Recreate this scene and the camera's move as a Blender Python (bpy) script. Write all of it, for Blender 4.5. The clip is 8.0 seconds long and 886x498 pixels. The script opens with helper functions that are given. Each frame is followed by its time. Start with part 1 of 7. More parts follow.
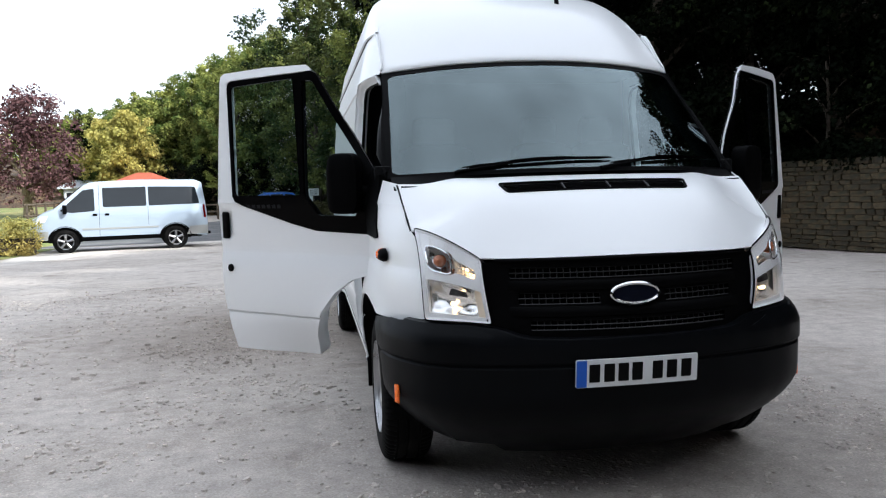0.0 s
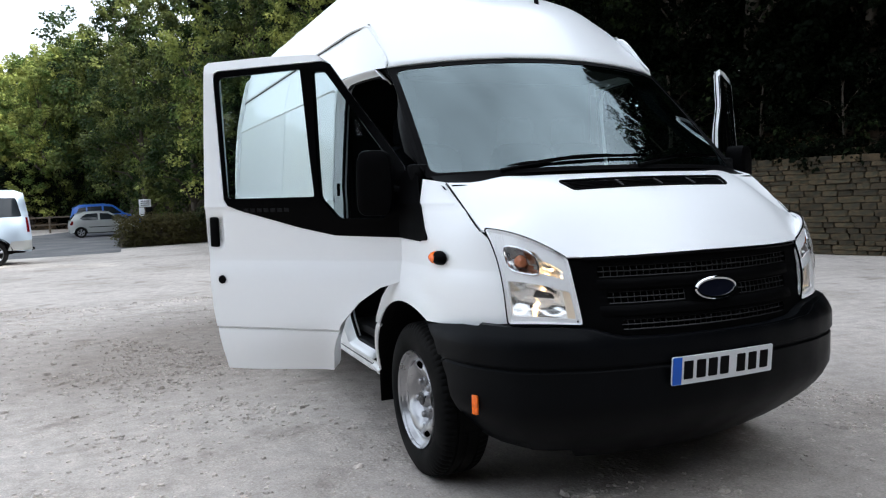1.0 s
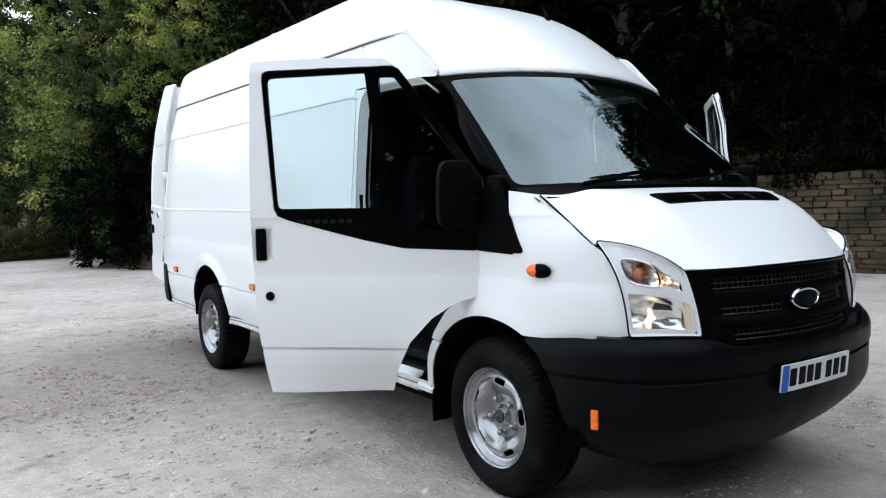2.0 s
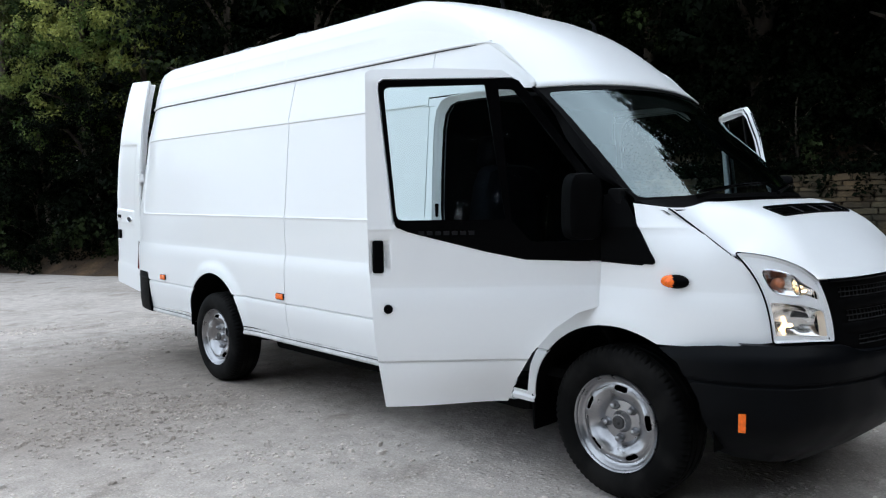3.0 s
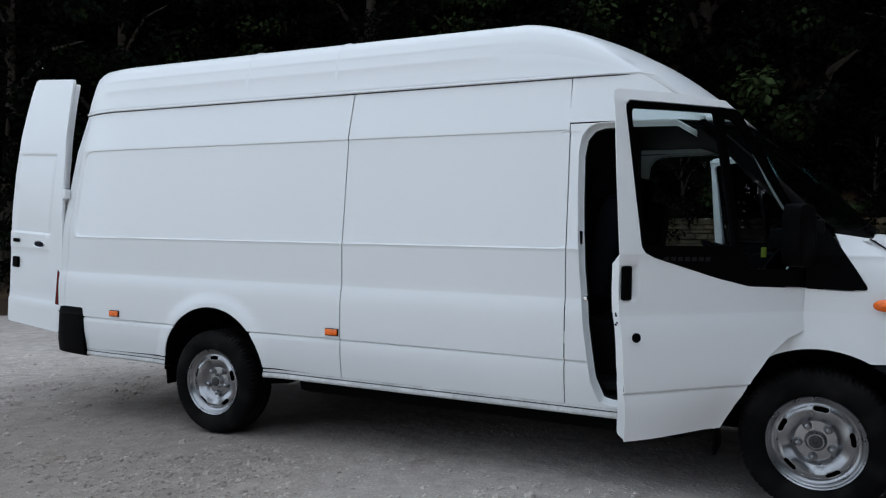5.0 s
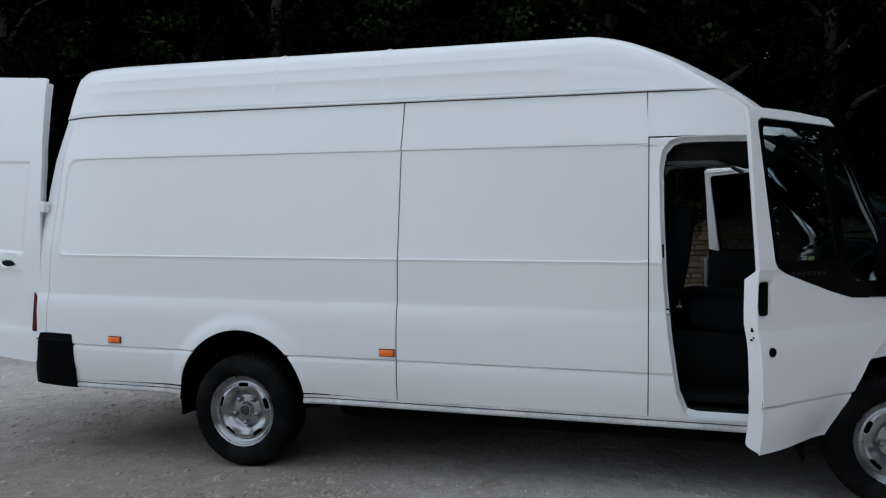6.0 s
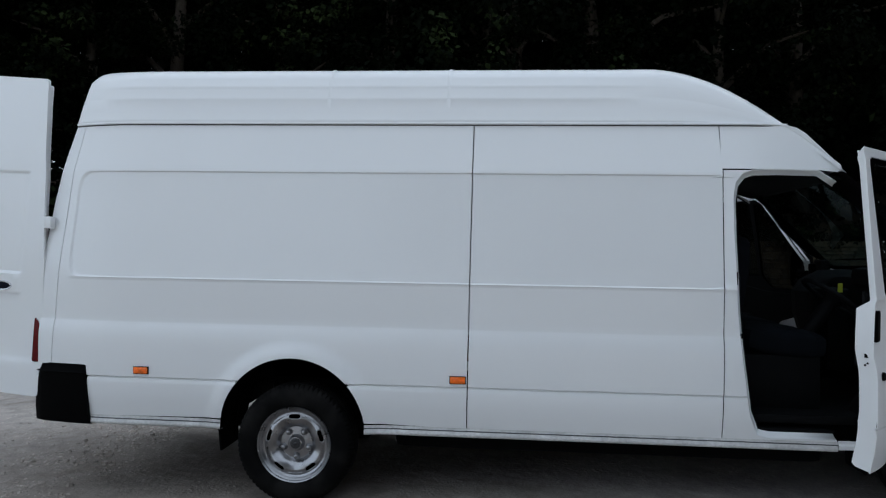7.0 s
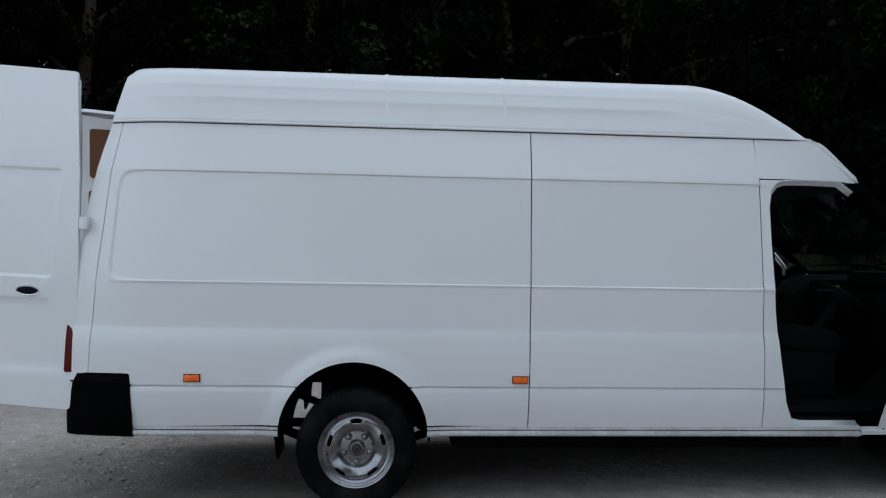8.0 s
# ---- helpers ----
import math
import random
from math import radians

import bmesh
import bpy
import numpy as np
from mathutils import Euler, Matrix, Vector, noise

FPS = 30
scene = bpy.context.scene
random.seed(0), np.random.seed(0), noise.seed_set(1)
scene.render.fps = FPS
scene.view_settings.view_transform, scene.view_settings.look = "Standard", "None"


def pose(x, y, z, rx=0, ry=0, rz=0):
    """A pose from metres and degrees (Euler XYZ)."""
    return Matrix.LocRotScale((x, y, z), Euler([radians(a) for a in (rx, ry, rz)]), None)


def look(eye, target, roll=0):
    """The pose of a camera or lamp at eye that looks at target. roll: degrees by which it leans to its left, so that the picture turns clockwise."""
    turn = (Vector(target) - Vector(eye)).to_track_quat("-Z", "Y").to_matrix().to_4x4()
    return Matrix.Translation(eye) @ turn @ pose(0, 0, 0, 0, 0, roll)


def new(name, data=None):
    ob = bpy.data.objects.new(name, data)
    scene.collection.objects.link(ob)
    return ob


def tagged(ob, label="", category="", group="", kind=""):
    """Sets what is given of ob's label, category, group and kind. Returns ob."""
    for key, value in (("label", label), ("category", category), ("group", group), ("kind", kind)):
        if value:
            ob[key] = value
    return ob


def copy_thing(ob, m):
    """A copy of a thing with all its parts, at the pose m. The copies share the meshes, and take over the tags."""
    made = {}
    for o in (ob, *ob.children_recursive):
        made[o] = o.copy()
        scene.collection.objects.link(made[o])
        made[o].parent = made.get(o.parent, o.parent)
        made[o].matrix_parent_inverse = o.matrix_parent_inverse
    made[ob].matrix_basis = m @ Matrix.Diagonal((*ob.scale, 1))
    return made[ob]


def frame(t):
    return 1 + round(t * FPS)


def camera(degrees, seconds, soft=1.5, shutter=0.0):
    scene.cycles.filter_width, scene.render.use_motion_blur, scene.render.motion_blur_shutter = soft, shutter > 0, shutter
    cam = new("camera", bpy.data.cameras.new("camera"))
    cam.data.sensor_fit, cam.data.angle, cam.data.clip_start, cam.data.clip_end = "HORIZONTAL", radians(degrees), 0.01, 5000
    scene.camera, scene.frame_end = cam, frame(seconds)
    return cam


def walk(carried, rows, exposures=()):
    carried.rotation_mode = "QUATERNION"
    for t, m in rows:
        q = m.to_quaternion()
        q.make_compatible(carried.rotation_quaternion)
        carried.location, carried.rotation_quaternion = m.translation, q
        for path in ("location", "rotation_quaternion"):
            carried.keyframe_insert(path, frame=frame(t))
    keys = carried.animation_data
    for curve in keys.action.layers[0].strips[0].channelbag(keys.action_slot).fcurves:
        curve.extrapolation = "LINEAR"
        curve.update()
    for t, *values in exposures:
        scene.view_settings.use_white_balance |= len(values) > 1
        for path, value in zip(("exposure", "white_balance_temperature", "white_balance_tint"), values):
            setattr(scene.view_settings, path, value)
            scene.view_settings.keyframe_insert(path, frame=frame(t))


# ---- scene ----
cam = camera(59.6, 8.0, 1.2)
PATH = [
    (0, (-1.268, -3.783, 1.307), (-0.926, -1.818, 1.16), -1.6),
    (0.5, (-1.754, -3.56, 1.285), (-1.175, -1.651, 1.143), -2.4),
    (1, (-2.192, -3.31, 1.292), (-1.412, -1.473, 1.155), -2.2),
    (2.5, (-3.526, -2.358, 1.332), (-2.249, -0.823, 1.223), -1.5),
    (3, (-3.93, -2.007, 1.394), (-2.553, -0.562, 1.274), -1.4),
    (3.5, (-4.27, -1.564, 1.347), (-2.782, -0.23, 1.262), -0.5),
    (4, (-4.618, -1.075, 1.32), (-3.016, 0.122, 1.263), 0.2),
    (5.5, (-5.238, 0.561, 1.39), (-3.368, 1.271, 1.364), -0.5),
    (6, (-5.373, 1.165, 1.44), (-3.449, 1.711, 1.412), -0.8),
    (6.5, (-5.489, 1.787, 1.473), (-3.524, 2.158, 1.455), -0.6),
    (7, (-5.528, 2.444, 1.507), (-3.536, 2.624, 1.515), -0.1),
    (7.5, (-5.59, 3.043, 1.533), (-3.59, 3.051, 1.551), 0.0),
    (8, (-5.618, 3.575, 1.439), (-3.624, 3.428, 1.484), -0.1),
]
EXPOSURES = [(0.0, 0.58, 5860, 9), (1.0, 0.86, 5860, 8), (2.5, 0.98, 5850, 7), (3.2, 0.62, 5720, 6), (3.5, 0.39, 5670, 6), (4.0, 0.25, 5650, 6), (5.5, -0.03, 5660, 6), (6.5, -0.18, 5640, 6), (7.5, -0.31, 5600, 6), (8.0, -0.33, 5600, 6)]
walk(cam, [(t, look(eye, target, roll)) for t, eye, target, roll in PATH], EXPOSURES)

# ---- world, sun, exposure ----
world = bpy.data.worlds.new("sky")
scene.world = world
world.use_nodes = True
wn = world.node_tree.nodes
wl = world.node_tree.links
SUN_EL, SUN_AZ = 36.0, 130.0      # degrees; azimuth clockwise from +y
sky = wn.new("ShaderNodeTexSky")
sky.sky_type = "NISHITA"
sky.sun_disc = False
sky.sun_elevation = radians(SUN_EL)
sky.sun_rotation = radians(SUN_AZ)
sky.dust_density = 4.0
sky.air_density = 1.0
veil = wn.new("ShaderNodeMix")          # thin even cloud over the blue
veil.data_type = "RGBA"
veil.inputs["Factor"].default_value = 0.72
veil.inputs["B"].default_value = (8.88, 8.95, 9.06, 1)
wl.new(sky.outputs[0], veil.inputs["A"])
where = wn.new("ShaderNodeTexCoord")
stretch = wn.new("ShaderNodeMapping")
stretch.inputs["Scale"].default_value = (1.0, 1.0, 2.4)
wl.new(where.outputs["Generated"], stretch.inputs["Vector"])
cloud = wn.new("ShaderNodeTexNoise")
cloud.inputs["Scale"].default_value = 2.6
cloud.inputs["Detail"].default_value = 5.0
cloud.inputs["Roughness"].default_value = 0.55
wl.new(stretch.outputs[0], cloud.inputs["Vector"])
thick = wn.new("ShaderNodeMapRange")
thick.inputs["From Min"].default_value = 0.35
thick.inputs["From Max"].default_value = 0.65
thick.inputs["To Min"].default_value = 0.80
thick.inputs["To Max"].default_value = 1.20
wl.new(cloud.outputs[0], thick.inputs["Value"])
clouds = wn.new("ShaderNodeVectorMath")
clouds.operation = "SCALE"
wl.new(veil.outputs["Result"], clouds.inputs[0])
wl.new(thick.outputs[0], clouds.inputs["Scale"])
wl.new(clouds.outputs[0], wn["Background"].inputs[0])
wn["Background"].inputs[1].default_value = 0.15
sun_data = bpy.data.lights.new("sun", "SUN")
sun_data.energy = 5.0
sun_data.angle = radians(1.0)
sun_data.color = (1.0, 0.95, 0.86)
sun = new("sun", sun_data)
_az = radians(SUN_AZ)
_from = Vector((math.sin(_az) * math.cos(radians(SUN_EL)), math.cos(_az) * math.cos(radians(SUN_EL)), math.sin(radians(SUN_EL))))
sun.matrix_world = look(_from * 60, (0, 0, 0))


# ---- materials ----
def material(name, base, rough=0.5, metal=0.0, spread=0.0, scale=8.0, fine=0.0, fine_scale=120.0, bump=0.0,
             coat=0.0, emit=None, emit_strength=0.0, per_object=0.0, island=0.0, rough_spread=0.0, spec=0.5, second=None, second_scale=1.5, second_range=(0.45, 0.65)):
    m = bpy.data.materials.new(name)
    m.use_nodes = True
    n, l = m.node_tree.nodes, m.node_tree.links
    b = n["Principled BSDF"]
    b.inputs["Base Color"].default_value = (*base, 1)
    b.inputs["Roughness"].default_value = rough
    b.inputs["Metallic"].default_value = metal
    b.inputs["Coat Weight"].default_value = coat
    b.inputs["Coat Roughness"].default_value = 0.04
    b.inputs["Specular IOR Level"].default_value = spec
    if emit:
        b.inputs["Emission Color"].default_value = (*emit, 1)
        b.inputs["Emission Strength"].default_value = emit_strength
    co = n.new("ShaderNodeTexCoord")
    colour = None

    def noise_tex(s, detail=5.0):
        t = n.new("ShaderNodeTexNoise")
        t.inputs["Scale"].default_value = s
        t.inputs["Detail"].default_value = detail
        l.new(co.outputs["Object"], t.inputs["Vector"])
        return t

    def vary(current, factor_socket, amount):
        ramp = n.new("ShaderNodeMapRange")
        ramp.inputs["From Min"].default_value = 0.25
        ramp.inputs["From Max"].default_value = 0.75
        ramp.inputs["To Min"].default_value = 1 - amount
        ramp.inputs["To Max"].default_value = 1 + amount
        l.new(factor_socket, ramp.inputs["Value"])
        mul = n.new("ShaderNodeVectorMath")
        mul.operation = "MULTIPLY"
        if current is None:
            mul.inputs[0].default_value = base
        else:
            l.new(current, mul.inputs[0])
        l.new(ramp.outputs[0], mul.inputs[1])
        return mul.outputs[0]

    if second:
        t = noise_tex(second_scale, 4.0)
        mr = n.new("ShaderNodeMapRange")
        mr.inputs["From Min"].default_value, mr.inputs["From Max"].default_value = second_range
        l.new(t.outputs["Fac"], mr.inputs["Value"])
        mx = n.new("ShaderNodeMix")
        mx.data_type = "RGBA"
        mx.inputs["A"].default_value = (*base, 1)
        mx.inputs["B"].default_value = (*second, 1)
        l.new(mr.outputs[0], mx.inputs["Factor"])
        colour = mx.outputs["Result"]
    if spread:
        colour = vary(colour, noise_tex(scale).outputs["Fac"], spread)
    if fine:
        colour = vary(colour, noise_tex(fine_scale, 3.0).outputs["Fac"], fine)
    if per_object:
        oi = n.new("ShaderNodeObjectInfo")
        mr = n.new("ShaderNodeMapRange")
        mr.inputs["To Min"].default_value, mr.inputs["To Max"].default_value = 0.25, 0.75
        l.new(oi.outputs["Random"], mr.inputs["Value"])
        colour = vary(colour, mr.outputs[0], per_object)
    if island:
        g = n.new("ShaderNodeNewGeometry")
        mr = n.new("ShaderNodeMapRange")
        mr.inputs["To Min"].default_value, mr.inputs["To Max"].default_value = 0.25, 0.75
        l.new(g.outputs["Random Per Island"], mr.inputs["Value"])
        colour = vary(colour, mr.outputs[0], island)
    if colour is not None:
        l.new(colour, b.inputs["Base Color"])
    if rough_spread:
        t = noise_tex(scale * 2)
        mr = n.new("ShaderNodeMapRange")
        mr.inputs["To Min"].default_value, mr.inputs["To Max"].default_value = max(0.02, rough - rough_spread), min(1, rough + rough_spread)
        l.new(t.outputs["Fac"], mr.inputs["Value"])
        l.new(mr.outputs[0], b.inputs["Roughness"])
    if bump:
        bp = n.new("ShaderNodeBump")
        bp.inputs["Strength"].default_value = 1.0
        bp.inputs["Distance"].default_value = bump
        l.new(noise_tex(fine_scale, 4.0).outputs["Fac"], bp.inputs["Height"])
        l.new(bp.outputs[0], b.inputs["Normal"])
    return m


def glass(name, tint, gloss_rough=0.01, ior=1.8, sheen=(1.0, 1.0, 1.0)):
    m = bpy.data.materials.new(name)
    m.use_nodes = True
    n, l = m.node_tree.nodes, m.node_tree.links
    n.remove(n["Principled BSDF"])
    tr = n.new("ShaderNodeBsdfTransparent")
    tr.inputs[0].default_value = (*tint, 1)
    gl = n.new("ShaderNodeBsdfGlossy")
    gl.inputs["Roughness"].default_value = gloss_rough
    gl.inputs["Color"].default_value = (*sheen, 1)
    facing = n.new("ShaderNodeLayerWeight")
    facing.inputs["Blend"].default_value = 0.5
    rise = n.new("ShaderNodeMath")
    rise.operation = "POWER"
    l.new(facing.outputs["Facing"], rise.inputs[0])
    rise.inputs[1].default_value = 5.0
    gloss = n.new("ShaderNodeMapRange")       # alike from both faces of the pane
    gloss.inputs["To Min"].default_value = ((ior - 1) / (ior + 1)) ** 2
    l.new(rise.outputs[0], gloss.inputs["Value"])
    mx = n.new("ShaderNodeMixShader")
    l.new(gloss.outputs[0], mx.inputs[0])
    l.new(tr.outputs[0], mx.inputs[1])
    l.new(gl.outputs[0], mx.inputs[2])
    l.new(mx.outputs[0], n["Material Output"].inputs[0])
    return m


def leaf_material(name, base, second, spread=0.35, back=0.35, spec=0.12, reach=(0.4, 0.6), patch=0.35):
    m = material(name, base, rough=0.6, island=spread, second=second, second_scale=patch, second_range=reach, spec=spec)
    n, l = m.node_tree.nodes, m.node_tree.links
    b = n["Principled BSDF"]
    tl = n.new("ShaderNodeBsdfTranslucent")
    src = b.inputs["Base Color"].links[0].from_socket
    l.new(src, tl.inputs["Color"])
    mx = n.new("ShaderNodeMixShader")
    mx.inputs[0].default_value = back
    l.new(b.outputs[0], mx.inputs[1])
    l.new(tl.outputs[0], mx.inputs[2])
    l.new(mx.outputs[0], n["Material Output"].inputs[0])
    return m


PAINT = material("white_paint", (0.845, 0.855, 0.86), rough=0.34, coat=0.35, spread=0.008, scale=0.5)
SILLPAINT = material("dusty_white_paint", (0.60, 0.60, 0.59), rough=0.5, spread=0.22, scale=7, fine=0.15, fine_scale=60)
BLACK = material("black_plastic", (0.0018, 0.0018, 0.002), rough=0.5, spread=0.25, scale=5, bump=0.0006, fine_scale=260, rough_spread=0.12, spec=0.025)
GLOSSBLACK = material("gloss_black", (0.0015, 0.0015, 0.0017), rough=0.2, spread=0.15, scale=6, spec=0.02)
RUBBER = material("tyre_rubber", (0.0035, 0.0035, 0.0035), rough=0.72, spread=0.3, scale=7, bump=0.0008, fine_scale=160, second=(0.011, 0.0105, 0.010), second_scale=6, spec=0.06)
STEEL = material("painted_steel_wheel", (0.35, 0.35, 0.36), rough=0.30, metal=1.0, spread=0.12, scale=9, fine=0.06, fine_scale=90, rough_spread=0.10)
CHROME = material("chrome", (0.75, 0.76, 0.78), rough=0.12, metal=1.0, spread=0.05)
REFLECTOR = material("lamp_reflector", (0.93, 0.925, 0.91), rough=0.24, metal=1.0, spread=0.06, scale=30)
LAMPWHITE = material("lamp_bezel", (0.90, 0.905, 0.91), rough=0.3, metal=0.0, spread=0.05)
LAMPCREAM = material("cream_lamp_wall", (0.94, 0.80, 0.62), rough=0.35, spread=0.06, scale=20)
LENS = glass("clear_lens", (0.95, 0.95, 0.95), ior=1.5)
WINDSCREEN = glass("windscreen_glass", (0.42, 0.54, 0.56), ior=2.15, sheen=(0.84, 1.0, 1.03))
SIDEGLASS = glass("side_glass", (0.68, 0.78, 0.79), ior=1.42)
CLEARQUARTER = glass("quarter_glass", (0.58, 0.67, 0.68), ior=1.42)
QUARTERGLASS = glass("dark_quarter_glass", (0.10, 0.115, 0.12), ior=1.15)
AMBER = material("amber_lens", (0.92, 0.155, 0.002), rough=0.25, coat=0.15, spread=0.3, scale=60)
RED = material("red_lens", (0.10, 0.002, 0.003), rough=0.2, spread=0.25, scale=30, spec=0.2)
BULB = material("warm_bulb", (0.9, 0.75, 0.5), rough=0.3, emit=(1.0, 0.66, 0.34), emit_strength=3.0)
HUBCAP = material("dark_hub_cap", (0.05, 0.05, 0.052), rough=0.4, metal=0.6, spread=0.3, scale=40)
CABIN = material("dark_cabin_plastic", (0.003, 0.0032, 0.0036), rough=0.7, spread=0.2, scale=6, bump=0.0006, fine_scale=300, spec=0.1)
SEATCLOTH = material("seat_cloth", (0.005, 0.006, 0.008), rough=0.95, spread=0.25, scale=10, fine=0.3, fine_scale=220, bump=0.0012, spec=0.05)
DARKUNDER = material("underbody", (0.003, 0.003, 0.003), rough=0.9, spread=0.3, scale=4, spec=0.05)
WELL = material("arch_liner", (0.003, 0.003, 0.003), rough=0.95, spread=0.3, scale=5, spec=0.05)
PLY = material("plywood_lining", (0.16, 0.065, 0.025), rough=0.7, spread=0.2, scale=5, fine=0.15, fine_scale=60)
PLATE = material("white_plate", (0.72, 0.73, 0.74), rough=0.35, spread=0.04, scale=20)
PLATEBLUE = material("blue_band", (0.008, 0.10, 0.55), rough=0.35, spread=0.05, scale=20)
INK = material("black_ink", (0.004, 0.004, 0.004), rough=0.5, spread=0.2, scale=30, spec=0.06)
GREYINK = material("grey_lettering_bar", (0.013, 0.013, 0.014), rough=0.5, spread=0.2, scale=30, spec=0.03)
BUMPER = material("bumper_plastic", (0.0022, 0.0026, 0.0034), rough=0.38, spread=0.2, scale=5, bump=0.0006, fine_scale=260, rough_spread=0.1, spec=0.07)
BADGE = material("dark_enamel", (0.003, 0.004, 0.010), rough=0.4, spread=0.1, spec=0.08)
MESHGREY = material("grille_mesh", (0.010, 0.010, 0.011), rough=0.4, spread=0.2, scale=30, spec=0.3)
DARKLINE = material("dark_line", (0.05, 0.05, 0.055), rough=0.8, spread=0.2)
YELLOW = material("yellow_tag", (0.45, 0.5, 0.03), rough=0.6, spread=0.15, scale=30)


# ---- mesh helpers ----
def smooth(a, b, x):
    t = min(1.0, max(0.0, (x - a) / (b - a)))
    return t * t * (3 - 2 * t)


def finish(name, verts, faces, mat, parent=None, label="", sharp=38):
    me = bpy.data.meshes.new(name)
    me.from_pydata([tuple(v) for v in verts], [], faces)
    me.update()
    if sharp:
        for p in me.polygons:
            p.use_smooth = True
        me.set_sharp_from_angle(angle=radians(sharp))
    if mat:
        me.materials.append(mat)
    ob = new(name, me)
    if parent:
        ob.parent = parent
    if label:
        ob["label"] = label
    return ob


def part(name, bm, mat, parent=None, label="", sharp=38):
    me = bpy.data.meshes.new(name)
    bm.to_mesh(me)
    bm.free()
    if sharp:
        for p in me.polygons:
            p.use_smooth = True
        me.set_sharp_from_angle(angle=radians(sharp))
    me.materials.append(mat)
    ob = new(name, me)
    if parent:
        ob.parent = parent
    if label:
        ob["label"] = label
    return ob


def thing(name, label, category, m=None, group="", kind=""):
    ob = new(name)
    if m is not None:
        ob.matrix_basis = m
    return tagged(ob, label, category, group, kind)


def fillet(pts, radii):
    """Round the corners of a closed outline."""
    out, n = [], len(pts)
    for i, p in enumerate(pts):
        r = radii[i] if isinstance(radii, (list, tuple)) else radii
        p = Vector(p)
        if r <= 0:
            out.append(tuple(p))
            continue
        a, b = Vector(pts[i - 1]) - p, Vector(pts[(i + 1) % n]) - p
        d = min(r, 0.45 * a.length, 0.45 * b.length)
        p0, p1 = p + a.normalized() * d, p + b.normalized() * d
        for k in range(6):
            t = k / 5
            out.append(tuple(p0 * (1 - t) ** 2 + p * 2 * t * (1 - t) + p1 * t ** 2))
    return out


def densify(pts, step):
    out, n = [], len(pts)
    for i, p in enumerate(pts):
        q = Vector(pts[(i + 1) % n])
        p = Vector(p)
        k = max(1, int((q - p).length / step))
        out += [tuple(p.lerp(q, j / k)) for j in range(k)]
    return out


def arc(cx, cy, r, a0, a1, n=14):
    return [(cx + r * math.cos(radians(a0 + (a1 - a0) * i / n)), cy + r * math.sin(radians(a0 + (a1 - a0) * i / n))) for i in range(n + 1)]


def inside(p, poly):
    x, y, hit = p[0], p[1], False
    for i in range(len(poly)):
        x0, y0 = poly[i - 1]
        x1, y1 = poly[i]
        if (y0 > y) != (y1 > y) and x < (x1 - x0) * (y - y0) / (y1 - y0) + x0:
            hit = not hit
    return hit


def near(p, poly, d):
    px, py = p
    for i in range(len(poly)):
        x0, y0 = poly[i - 1]
        x1, y1 = poly[i]
        if min(x0, x1) - d > px or max(x0, x1) + d < px or min(y0, y1) - d > py or max(y0, y1) + d < py:
            continue
        dx, dy = x1 - x0, y1 - y0
        q = dx * dx + dy * dy
        t = 0 if q == 0 else min(1, max(0, ((px - x0) * dx + (py - y0) * dy) / q))
        if (px - x0 - t * dx) ** 2 + (py - y0 - t * dy) ** 2 < d * d:
            return True
    return False


